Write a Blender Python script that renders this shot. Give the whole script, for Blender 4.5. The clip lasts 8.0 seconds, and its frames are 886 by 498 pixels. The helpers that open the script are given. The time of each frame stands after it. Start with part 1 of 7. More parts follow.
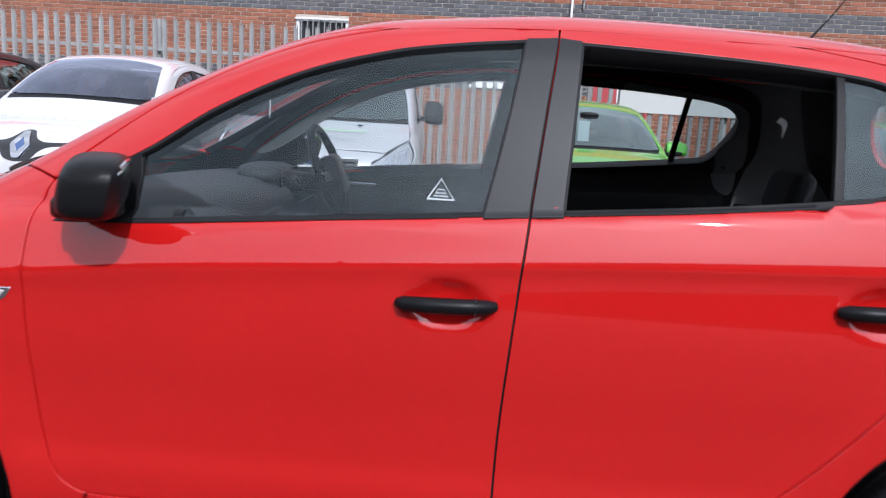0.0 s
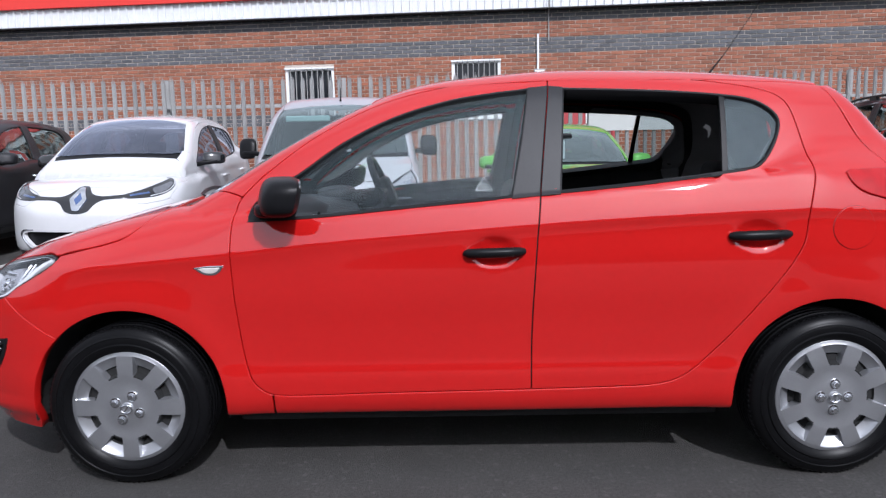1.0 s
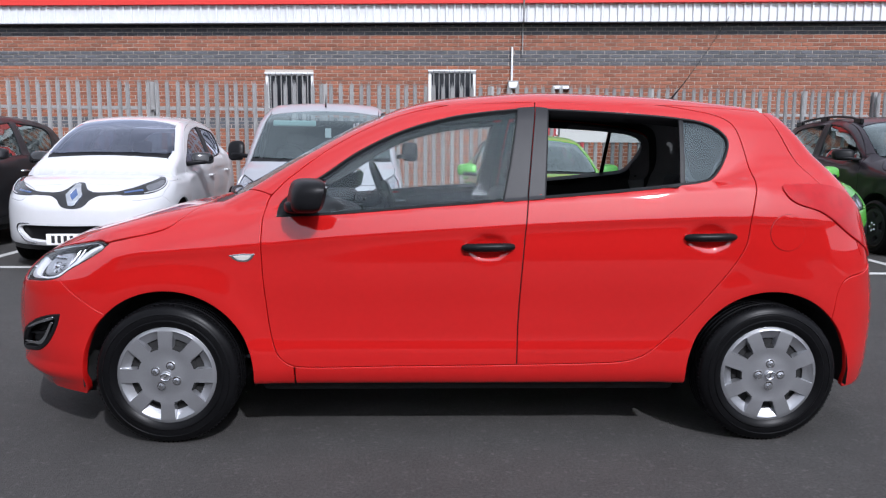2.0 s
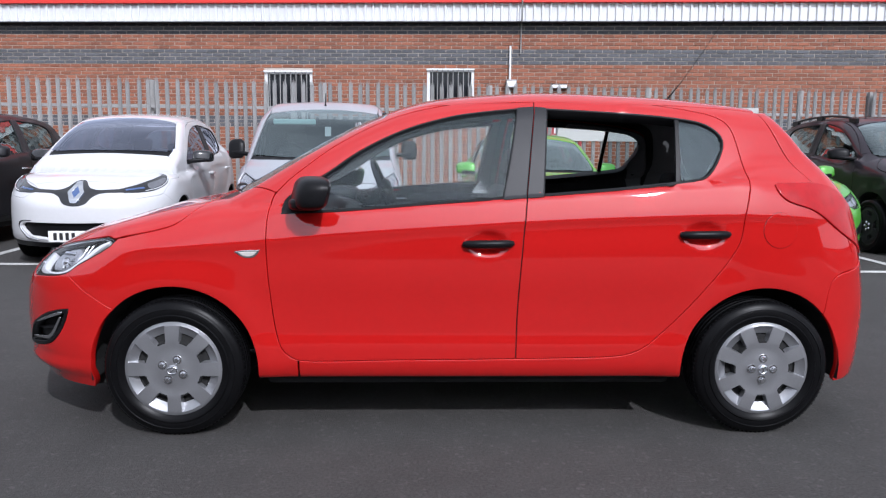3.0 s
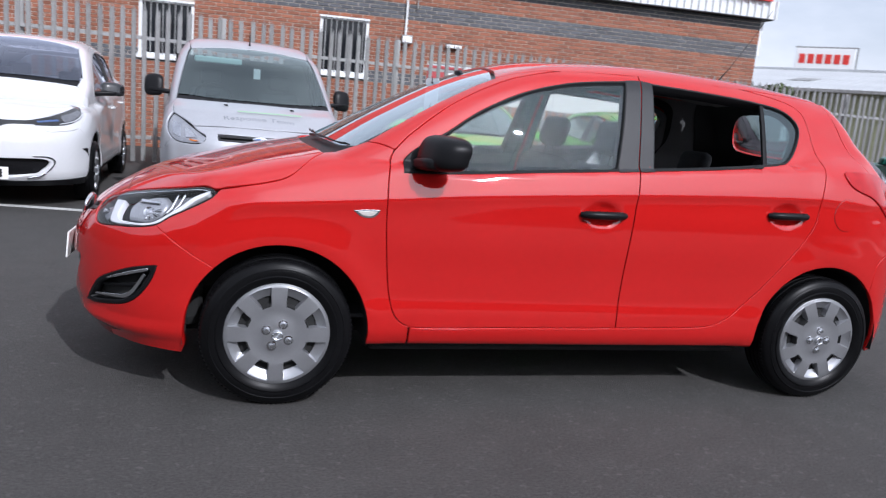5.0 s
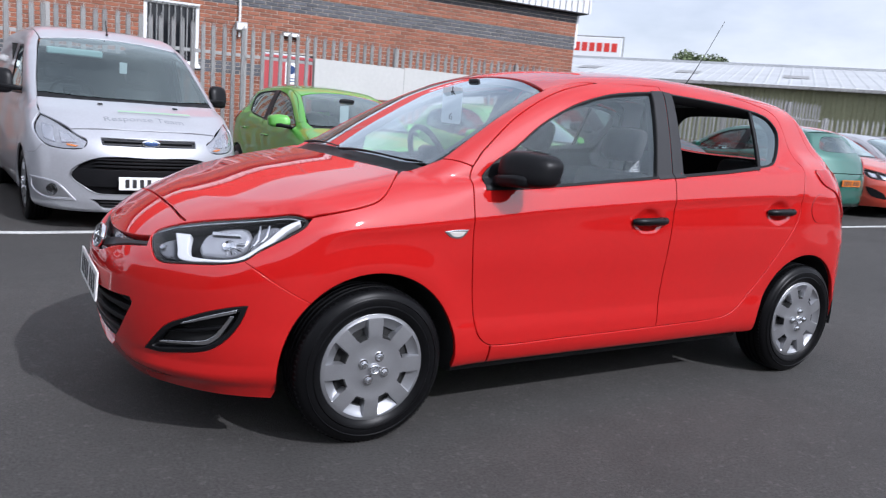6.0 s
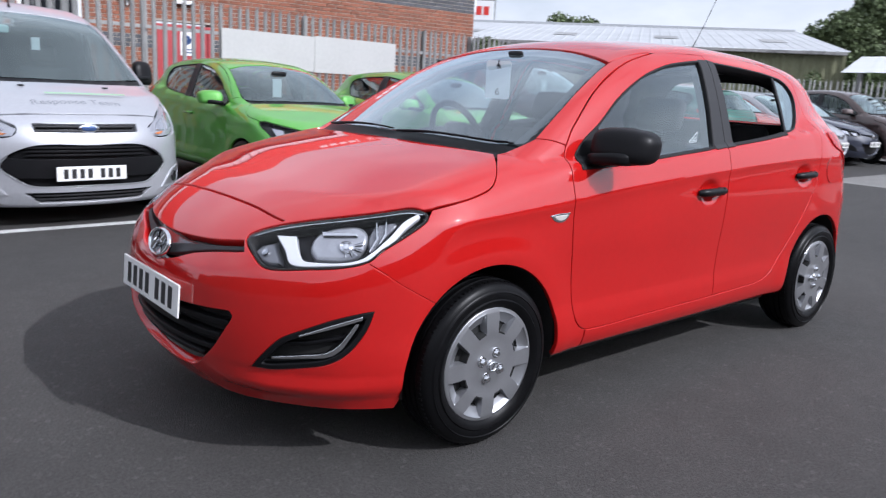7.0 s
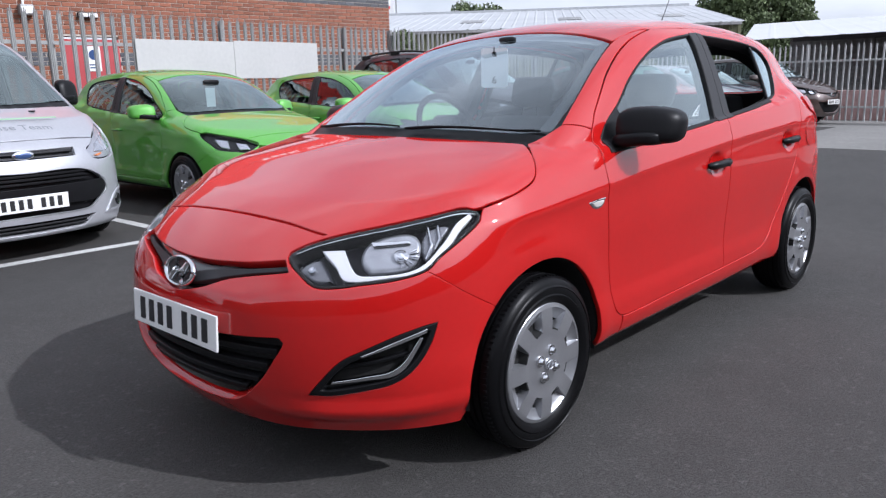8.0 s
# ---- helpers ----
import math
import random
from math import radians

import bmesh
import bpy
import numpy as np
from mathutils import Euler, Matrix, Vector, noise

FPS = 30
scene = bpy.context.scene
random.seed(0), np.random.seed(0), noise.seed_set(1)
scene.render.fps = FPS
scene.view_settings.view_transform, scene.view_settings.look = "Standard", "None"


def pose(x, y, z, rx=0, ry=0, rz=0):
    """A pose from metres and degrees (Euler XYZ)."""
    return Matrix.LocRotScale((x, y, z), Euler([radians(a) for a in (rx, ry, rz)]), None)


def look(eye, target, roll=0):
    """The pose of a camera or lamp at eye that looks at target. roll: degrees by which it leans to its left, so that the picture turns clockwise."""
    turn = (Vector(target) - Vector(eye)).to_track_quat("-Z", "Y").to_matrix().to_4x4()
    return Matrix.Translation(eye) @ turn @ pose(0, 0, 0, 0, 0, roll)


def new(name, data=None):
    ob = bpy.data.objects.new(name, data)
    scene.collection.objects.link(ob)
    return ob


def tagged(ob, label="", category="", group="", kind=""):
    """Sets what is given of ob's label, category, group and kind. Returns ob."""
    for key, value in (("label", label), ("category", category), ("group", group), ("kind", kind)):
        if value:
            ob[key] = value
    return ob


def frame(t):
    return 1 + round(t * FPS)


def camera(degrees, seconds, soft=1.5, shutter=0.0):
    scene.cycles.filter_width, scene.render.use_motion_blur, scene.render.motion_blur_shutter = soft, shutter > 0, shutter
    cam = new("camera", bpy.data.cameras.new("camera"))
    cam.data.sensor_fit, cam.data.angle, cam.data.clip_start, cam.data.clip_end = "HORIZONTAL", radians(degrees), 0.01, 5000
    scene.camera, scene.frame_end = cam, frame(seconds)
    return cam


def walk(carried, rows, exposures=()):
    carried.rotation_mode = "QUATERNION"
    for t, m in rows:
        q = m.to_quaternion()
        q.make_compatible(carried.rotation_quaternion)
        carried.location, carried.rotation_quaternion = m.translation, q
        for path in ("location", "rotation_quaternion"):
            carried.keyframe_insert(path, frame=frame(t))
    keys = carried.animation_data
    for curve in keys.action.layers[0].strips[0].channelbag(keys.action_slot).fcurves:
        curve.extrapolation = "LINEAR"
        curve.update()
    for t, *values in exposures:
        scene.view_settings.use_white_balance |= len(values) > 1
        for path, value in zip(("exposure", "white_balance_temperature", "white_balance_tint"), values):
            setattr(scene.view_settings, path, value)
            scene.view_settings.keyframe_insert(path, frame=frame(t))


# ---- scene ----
from mathutils.geometry import delaunay_2d_cdt

cam = camera(61.2, 8.0, 1.25, 0.3)
PATH = [
    (0, (0.108, -2.369, 1.242), (0.035, -0.404, 0.878), 3.4),
    (0.5, (-0.007, -2.913, 1.216), (0.014, -0.942, 0.88), 3.1),
    (1, (-0.076, -3.412, 1.215), (-0.106, -1.431, 0.937), -1.2),
    (1.5, (-0.176, -3.714, 1.229), (-0.131, -1.732, 0.966), 0.1),
    (3, (-0.231, -3.936, 1.234), (-0.164, -1.955, 0.967), 0.5),
    (3.5, (-0.238, -3.938, 1.232), (-0.169, -1.958, 0.958), 1.3),
    (4, (-0.499, -3.944, 1.226), (-0.328, -1.966, 0.986), 4.0),
    (4.5, (-0.912, -3.867, 1.206), (-0.617, -1.909, 0.928), 6.0),
    (4.7, (-1.102, -3.805, 1.205), (-0.722, -1.868, 0.883), 6.0),
    (5.8, (-2.272, -3.295, 1.236), (-1.342, -1.57, 0.833), 4.2),
    (6, (-2.441, -3.184, 1.235), (-1.416, -1.504, 0.879), 4.7),
    (6.5, (-2.816, -2.889, 1.248), (-1.666, -1.307, 0.831), 4.6),
    (7, (-3.013, -2.56, 1.227), (-1.729, -1.086, 0.806), 3.1),
    (7.5, (-3.119, -2.291, 1.21), (-1.679, -0.965, 0.804), -0.8),
    (8, (-3.214, -2.178, 1.215), (-1.78, -0.852, 0.782), -1.3),
]
walk(cam, [(t, look(eye, target, roll)) for t, eye, target, roll in PATH], [(0.0, 0.0, 5800, 14.0), (0.5, -0.14, 5800, 14.0), (1.0, -0.05, 5800, 14.0), (4.5, -0.05, 5800, 14.0), (6.0, 0.07, 5800, 14.0), (8.0, 0.02, 5800, 14.0)])

# ---- light ----
world = bpy.data.worlds.new("sky")
scene.world = world
world.use_nodes = True
nt = world.node_tree
sky = nt.nodes.new("ShaderNodeTexSky")
sky.sky_type, sky.sun_disc = "NISHITA", False
SUN = Vector((0.27, -0.74, 0.64)).normalized()
sky.sun_elevation, sky.sun_rotation = math.asin(SUN.z), math.atan2(SUN.x, SUN.y)
sky.air_density, sky.dust_density, sky.ozone_density = 1.0, 2.5, 1.0
# thin broken cloud over the clear sky
where = nt.nodes.new("ShaderNodeTexCoord")
flat = nt.nodes.new("ShaderNodeMapping")
flat.inputs["Scale"].default_value = (1.0, 1.0, 2.6)
cloud = nt.nodes.new("ShaderNodeTexNoise")
cloud.inputs["Scale"].default_value, cloud.inputs["Detail"].default_value, cloud.inputs["Roughness"].default_value = 2.2, 6.0, 0.55
cover = nt.nodes.new("ShaderNodeMapRange")
cover.inputs["From Min"].default_value, cover.inputs["From Max"].default_value = 0.30, 0.62
cover.inputs["To Min"].default_value, cover.inputs["To Max"].default_value = 0.42, 1.0
veil = nt.nodes.new("ShaderNodeMix")
veil.data_type = "RGBA"
# the cloud glows round the sun
aim, glow, lift, lit = (nt.nodes.new("ShaderNode" + k) for k in ("VectorMath", "Math", "Math", "VectorMath"))
aim.operation, aim.inputs[1].default_value = "DOT_PRODUCT", tuple(SUN)
glow.operation, glow.inputs[1].default_value = "POWER", 9.0
lift.operation, lift.inputs[1].default_value, lift.inputs[2].default_value = "MULTIPLY_ADD", 2.1, 1.0
lit.operation, lit.inputs[0].default_value = "SCALE", (9.3, 9.45, 9.7)
floor_ = nt.nodes.new("ShaderNodeMath")
floor_.operation, floor_.inputs[1].default_value = "MAXIMUM", 0.0
nt.links.new(where.outputs["Generated"], aim.inputs[0]), nt.links.new(aim.outputs["Value"], floor_.inputs[0])
nt.links.new(floor_.outputs[0], glow.inputs[0]), nt.links.new(glow.outputs[0], lift.inputs[0]), nt.links.new(lift.outputs[0], lit.inputs["Scale"])
nt.links.new(lit.outputs["Vector"], veil.inputs["B"])
nt.links.new(where.outputs["Generated"], flat.inputs["Vector"]), nt.links.new(flat.outputs[0], cloud.inputs["Vector"])
nt.links.new(cloud.outputs["Fac"], cover.inputs["Value"]), nt.links.new(cover.outputs["Result"], veil.inputs["Factor"])
nt.links.new(sky.outputs[0], veil.inputs["A"]), nt.links.new(veil.outputs["Result"], nt.nodes["Background"].inputs["Color"])
nt.nodes["Background"].inputs["Strength"].default_value = 0.11
lamp = new("sun", bpy.data.lights.new("sun", "SUN"))
lamp.data.energy, lamp.data.angle, lamp.data.color = 3.7, radians(0.8), (1.0, 0.97, 0.93)
lamp.matrix_basis = look(SUN * 50, (0, 0, 0))

# ---- making things ----
def link_mesh(name, me, material, parent=None, label=""):
    for m in (material if isinstance(material, (list, tuple)) else [material]):
        me.materials.append(m)
    ob = new(name, me)
    if parent is not None:
        ob.parent = parent
    if label:
        tagged(ob, label)
    return ob


def part(name, bm, material, parent=None, label="", smooth=None):
    """Links a bmesh as one mesh object. smooth: edges bent less than so many degrees are shaded round."""
    me = bpy.data.meshes.new(name)
    bmesh.ops.recalc_face_normals(bm, faces=bm.faces)
    bm.to_mesh(me)
    bm.free()
    if smooth is not None:
        me.shade_smooth()
        me.set_sharp_from_angle(angle=radians(smooth))
    return link_mesh(name, me, material, parent, label)


def from_arrays(name, v, f, material, parent=None, label="", normals=None, smooth=None, index=None):
    me = bpy.data.meshes.new(name)
    me.from_pydata([tuple(p) for p in v], [], [tuple(int(i) for i in q) for q in f])
    if normals is not None:
        me.shade_smooth()
        me.normals_split_custom_set_from_vertices([tuple(n) for n in normals])
    elif smooth is not None:
        me.shade_smooth()
        me.set_sharp_from_angle(angle=radians(smooth))
    ob = link_mesh(name, me, material, parent, label)
    if index is not None:
        me.polygons.foreach_set("material_index", np.asarray(index, np.int32))
    return ob


def empty(name, m, label="", category="", group=""):
    ob = new(name)
    ob.matrix_basis = m
    ob.empty_display_size = 0.2
    return tagged(ob, label, category, group)


def box(bm, x0, x1, y0, y1, z0, z1, bevel=0.0, segments=2, m=None):
    """Adds a box, its edges rounded by bevel, to a bmesh."""
    made = bmesh.ops.create_cube(bm, size=1.0)["verts"]
    for v in made:
        v.co = Vector(((x0 + x1) / 2 + v.co.x * (x1 - x0), (y0 + y1) / 2 + v.co.y * (y1 - y0), (z0 + z1) / 2 + v.co.z * (z1 - z0)))
    if bevel:
        edges = list({e for v in made for e in v.link_edges})
        got = bmesh.ops.bevel(bm, geom=edges, offset=bevel, segments=segments, profile=0.5, affect="EDGES", clamp_overlap=True)
        made = list({v for f in got["faces"] for v in f.verts} | {v for v in made if v.is_valid})
    if m is not None:
        bmesh.ops.transform(bm, matrix=m, verts=[v for v in made if v.is_valid])
    return bm


def boxes(*rows):
    bm = bmesh.new()
    for r in rows:
        box(bm, *r)
    return bm


def revolve(bm, profile, n=48, m=None, close=False, axis="y"):
    """Turns a profile of (radius, along) about the y axis."""
    rings = []
    for k in range(n):
        a = 2 * math.pi * k / n
        rings.append([bm.verts.new((r * math.cos(a), h, r * math.sin(a))) for r, h in profile])
    count = len(profile) if close else len(profile) - 1
    for k in range(n):
        p, q = rings[k], rings[(k + 1) % n]
        for i in range(count):
            j = (i + 1) % len(profile)
            bm.faces.new((p[i], p[j], q[j], q[i]))
    if m is not None:
        bmesh.ops.transform(bm, matrix=m, verts=[v for r in rings for v in r])
    return bm


def rod(bm, points, radius, n=8, flat=1.0):
    """A round rod through points; flat squeezes it in z."""
    pts = [Vector(p) for p in points]
    rings = []
    for i, p in enumerate(pts):
        d = (pts[min(i + 1, len(pts) - 1)] - pts[max(i - 1, 0)]).normalized()
        a = d.cross(Vector((0, 0, 1)))
        a = a.normalized() if a.length > 1e-3 else Vector((1, 0, 0))
        b = a.cross(d)
        r = radius[i] if isinstance(radius, (list, tuple)) else radius
        rings.append([bm.verts.new(p + (a * math.cos(t) + b * math.sin(t) * flat) * r) for t in [2 * math.pi * k / n for k in range(n)]])
    for p, q in zip(rings, rings[1:]):
        for k in range(n):
            bm.faces.new((p[k], p[(k + 1) % n], q[(k + 1) % n], q[k]))
    bm.faces.new(rings[0]), bm.faces.new(rings[-1][::-1])
    return bm


def trace(ctrl, step, closed=True):
    """A line through control points (u, v), rounded but for those given as (u, v, 1), in pieces of about step."""
    n = len(ctrl)
    p = [np.array(c[:2], float) for c in ctrl]
    sharp = [len(c) > 2 for c in ctrl]

    def tangent(i, a, b):
        if sharp[i] or (not closed and i in (0, n - 1)):
            return b - a
        q, r = p[(i - 1) % n], p[(i + 1) % n]
        t = r - q
        size = min(np.linalg.norm(p[i] - q), np.linalg.norm(r - p[i]))
        length = np.linalg.norm(t)
        return t / length * min(np.linalg.norm(b - a), 2.0 * size) if length > 0 else b - a
    out = []
    for i in range(n if closed else n - 1):
        j = (i + 1) % n
        a, b = p[i], p[j]
        ta, tb = tangent(i, a, b), tangent(j, a, b)
        k = max(1, int(math.ceil(np.linalg.norm(b - a) / step)))
        for s in np.arange(k) / k:
            out.append((1 + 2 * s) * (1 - s) ** 2 * a + s * (1 - s) ** 2 * ta + s * s * (3 - 2 * s) * b + s * s * (s - 1) * tb)
    if not closed:
        out.append(p[-1])
    return np.array(out)


def area(loop):
    x, y = loop[:, 0], loop[:, 1]
    return 0.5 * np.sum(x * np.roll(y, -1) - np.roll(x, -1) * y)


def within(loop, pts):
    x, y = pts[:, 0][:, None], pts[:, 1][:, None]
    a, b = loop, np.roll(loop, -1, 0)
    cross = ((a[:, 1] > y) != (b[:, 1] > y)) & (x < (b[:, 0] - a[:, 0]) * (y - a[:, 1]) / (b[:, 1] - a[:, 1] + 1e-12) + a[:, 0])
    return cross.sum(1) % 2 == 1


def shrink(loop, d):
    """Moves a loop that runs anticlockwise inwards by d."""
    t = np.roll(loop, -1, 0) - np.roll(loop, 1, 0)
    t /= np.linalg.norm(t, axis=1, keepdims=True) + 1e-9
    return loop + np.stack([-t[:, 1], t[:, 0]], -1) * d


def apart(a, b):
    """How far each point of a lies from the nearest of b."""
    return np.concatenate([np.min(np.linalg.norm(c[:, None] - b[None], axis=2), 1) for c in np.array_split(a, max(1, len(a) // 400))])


def ridge_points(shape, kind, sc, x0, x1):
    """Rows of points that follow the crease along a car's side, so that its edge runs clean."""
    xs, rows = np.arange(x0, x1, 0.022), []
    for dz in np.arange(-0.030, 0.0301, 0.006):
        z = shape.crease(xs) + dz
        if kind == "tube":
            p = shape.lay("side", np.stack([xs, z], -1))
            z = np.arctan2(p[:, 2] - shape.axis, -p[:, 1]) * sc[1]
        rows.append(np.stack([xs, z], -1))
    return np.concatenate(rows)


METRIC = {"side": (1, 1), "top": (1, 1), "tube": (1, 0.85), "nose": (0.9, 1), "tail": (0.75, 1)}


def sheet(shape, kind, outline, side=-1, holes=(), step=0.03, rim=0.015, off=0.0, edge=0.003):
    """A piece of a car's skin inside an outline, with rounded, turned-in edges: points, faces, normals."""
    sc = np.array(METRIC[kind], float)
    fine = min(step, 0.022)
    loops = []
    for i, o in enumerate([outline, *holes]):
        l = o * sc if isinstance(o, np.ndarray) else trace([(c[0] * sc[0], c[1] * sc[1], *c[2:]) for c in o], fine)
        if (area(l) > 0) != (i == 0):
            l = l[::-1]
        loops.append(l)
    inner = [shrink(l, edge) for l in loops]
    lo, hi = inner[0].min(0), inner[0].max(0)
    gx, gy = np.meshgrid(np.arange(lo[0], hi[0], step), np.arange(lo[1], hi[1], step))
    gx = gx + (np.arange(gx.shape[0]) % 2)[:, None] * step / 2
    grid = np.stack([gx.ravel(), gy.ravel()], -1)
    edges_pts = np.concatenate(inner)
    keep = within(inner[0], grid)
    for h in inner[1:]:
        keep &= ~within(h, grid)
    grid = grid[keep]
    if len(grid):
        grid = grid[apart(grid, edges_pts) > step * 0.55]
    if shape.ridge and kind in ("side", "tube"):
        crest = ridge_points(shape, kind, sc, lo[0], hi[0])
        keep = within(inner[0], crest)
        for h in inner[1:]:
            keep &= ~within(h, crest)
        crest = crest[keep]
        if len(crest):
            crest = crest[apart(crest, edges_pts) > 0.006]
        if len(crest) and len(grid):
            grid = np.concatenate([grid[apart(grid, crest) > 0.011], crest])
    pts = np.concatenate([edges_pts, grid])
    cons, base = [], 0
    for l in inner:
        cons += [(base + i, base + (i + 1) % len(l)) for i in range(len(l))]
        base += len(l)
    got = delaunay_2d_cdt([Vector(p) for p in pts], cons, [], 0, 1e-7)
    v2 = np.array([tuple(v) for v in got[0]])
    f = np.array(got[2])
    mid = v2[f].mean(1)
    keep = within(inner[0], mid)
    for h in inner[1:]:
        keep &= ~within(h, mid)
    f = f[keep]
    v = shape.lay(kind, v2 / sc, side)
    n = shape.normal(v)
    v = v + n * off
    tri = v[f]
    turn = np.einsum("ij,ij->i", np.cross(tri[:, 1] - tri[:, 0], tri[:, 2] - tri[:, 0]), n[f].mean(1)) < 0
    f[turn] = f[turn][:, ::-1]
    where = {}
    for k, src in enumerate(got[3]):
        for q in src:
            where[q] = k
    vs, ns, fs, base, first = [v], [n], [tuple(q) for q in f], len(v), 0
    for l, m in zip(loops, inner):
        k = len(l)
        top = np.array([where[first + i] for i in range(k)])
        first += k
        a, na = v[top], n[top]
        b = shape.lay(kind, l / sc, side)
        nb = shape.normal(b)
        out = b + nb * off - a
        out /= np.linalg.norm(out, axis=1, keepdims=True) + 1e-9
        b = b + nb * (off - edge)
        nr = na * 0.35 + out
        nr /= np.linalg.norm(nr, axis=1, keepdims=True)
        vs.append(b), ns.append(nr)
        if rim > 0:
            vs.append(b - nb * rim), ns.append(out)
        flip = np.dot(np.cross((b - a)[0], (np.roll(a, -1, 0) - a)[0]), na[0]) > 0
        rows = [top, base + np.arange(k), base + k + np.arange(k)]
        for s0, s1 in ((rows[0], rows[1]), (rows[1], rows[2])) if rim > 0 else ((rows[0], rows[1]),):
            for i in range(k):
                j = (i + 1) % k
                q = (s0[i], s1[i], s1[j], s0[j])
                fs.append(q if flip else q[::-1])
        base += k * (2 if rim > 0 else 1)
    return np.concatenate(vs), fs, np.concatenate(ns)


def both(half, kind):
    """A whole outline from the half on the near side, which runs from the middle line to the middle line."""
    other = [((c[0], -c[1], *c[2:]) if kind == "top" else (-c[0], c[1], *c[2:])) for c in half]
    mid = 1 if kind == "top" else 0
    return list(half) + [c for c in other[::-1] if abs(c[mid]) > 1e-6]


def convert(shape, src, dst, pts):
    """The same places on the skin in another projection; pts of (u, v) with or without a corner's 1."""
    uv = np.array([c[:2] for c in pts], float)
    p = shape.lay(src, uv)
    x, y, z = p[:, 0], -p[:, 1], p[:, 2]
    if dst == "side":
        q = (x, z)
    elif dst == "top":
        q = (x, -y)
    elif dst == "tube":
        q = (x, np.arctan2(z - shape.axis, y))
    else:
        q = (np.arctan2(y, (-1 if dst == "nose" else 1) * x - shape.pivot), z)
    return [(float(a), float(b), *c[2:]) for a, b, c in zip(*q, pts)]


def arc(cx, cz, r, a0, a1, n=9):
    return [(cx + r * math.cos(radians(a0 + (a1 - a0) * i / n)), cz + r * math.sin(radians(a0 + (a1 - a0) * i / n))) for i in range(n + 1)]

# ---- materials ----
def material(name, colour=(0.5, 0.5, 0.5), rough=0.5, metal=0.0, coat=0.0, coat_rough=0.045, spec=0.5, vary=0.0, scale=8.0, bump=0.0, bump_scale=60.0,
             tint=None, grime=0.0, distance=0.01, emit=None, island=0.0, rough_vary=0.0, fine_scale=14.0):
    """A surface with broad and fine variation. vary: how far its lightness wanders; tint: a second colour in patches; grime: dull patches."""
    m = bpy.data.materials.new(name)
    m.use_nodes = True
    nt = m.node_tree
    b = nt.nodes["Principled BSDF"]
    b.inputs["Base Color"].default_value = (*colour, 1)
    b.inputs["Roughness"].default_value, b.inputs["Metallic"].default_value = rough, metal
    b.inputs["Coat Weight"].default_value, b.inputs["Coat Roughness"].default_value = coat, coat_rough
    b.inputs["Specular IOR Level"].default_value, b.inputs["Coat IOR"].default_value = spec, 1.6
    if emit:
        b.inputs["Emission Color"].default_value, b.inputs["Emission Strength"].default_value = (*emit[:3], 1), emit[3]

    def node(kind, **v):
        n = nt.nodes.new(kind)
        for k, x in v.items():
            n.inputs[k].default_value = x
        return n
    where = nt.nodes.new("ShaderNodeTexCoord").outputs["Object"]
    broad = node("ShaderNodeTexNoise", Scale=scale, Detail=4.0)
    nt.links.new(where, broad.inputs["Vector"])
    out = None
    if vary or tint or island:
        fine = node("ShaderNodeTexNoise", Scale=scale * fine_scale, Detail=3.0)
        nt.links.new(where, fine.inputs["Vector"])
        add = nt.nodes.new("ShaderNodeMath")
        add.operation = "ADD"
        nt.links.new(broad.outputs["Fac"], add.inputs[0]), nt.links.new(fine.outputs["Fac"], add.inputs[1])
        ramp = node("ShaderNodeMapRange")
        ramp.inputs["From Min"].default_value, ramp.inputs["From Max"].default_value = 0.7, 1.3
        nt.links.new(add.outputs[0], ramp.inputs["Value"])
        mix = nt.nodes.new("ShaderNodeMix")
        mix.data_type = "RGBA"
        lo = tint or tuple(c * (1 - vary) for c in colour)
        hi = colour if tint else tuple(min(1, c * (1 + vary)) for c in colour)
        mix.inputs["A"].default_value, mix.inputs["B"].default_value = (*lo, 1), (*hi, 1)
        nt.links.new(ramp.outputs["Result"], mix.inputs["Factor"])
        out = mix.outputs["Result"]
        if island:
            geo, info = nt.nodes.new("ShaderNodeNewGeometry"), nt.nodes.new("ShaderNodeObjectInfo")
            both_ = nt.nodes.new("ShaderNodeMath")
            both_.operation = "ADD"
            nt.links.new(geo.outputs["Random Per Island"], both_.inputs[0]), nt.links.new(info.outputs["Random"], both_.inputs[1])
            fract = nt.nodes.new("ShaderNodeMath")
            fract.operation = "FRACT"
            nt.links.new(both_.outputs[0], fract.inputs[0])
            value = node("ShaderNodeMapRange")
            value.inputs["To Min"].default_value, value.inputs["To Max"].default_value = 1 - island, 1 + island
            nt.links.new(fract.outputs[0], value.inputs["Value"])
            hsv = nt.nodes.new("ShaderNodeHueSaturation")
            nt.links.new(out, hsv.inputs["Color"]), nt.links.new(value.outputs["Result"], hsv.inputs["Value"])
            out = hsv.outputs["Color"]
        nt.links.new(out, b.inputs["Base Color"])
    if rough_vary:
        rr = node("ShaderNodeMapRange")
        rr.inputs["To Min"].default_value, rr.inputs["To Max"].default_value = max(0, rough - rough_vary), rough + rough_vary
        nt.links.new(broad.outputs["Fac"], rr.inputs["Value"]), nt.links.new(rr.outputs["Result"], b.inputs["Roughness"])
    if bump:
        grain = node("ShaderNodeTexNoise", Scale=bump_scale, Detail=5.0)
        nt.links.new(where, grain.inputs["Vector"])
        bn = node("ShaderNodeBump", Strength=bump, Distance=distance)
        nt.links.new(grain.outputs["Fac"], bn.inputs["Height"]), nt.links.new(bn.outputs["Normal"], b.inputs["Normal"])
    return m


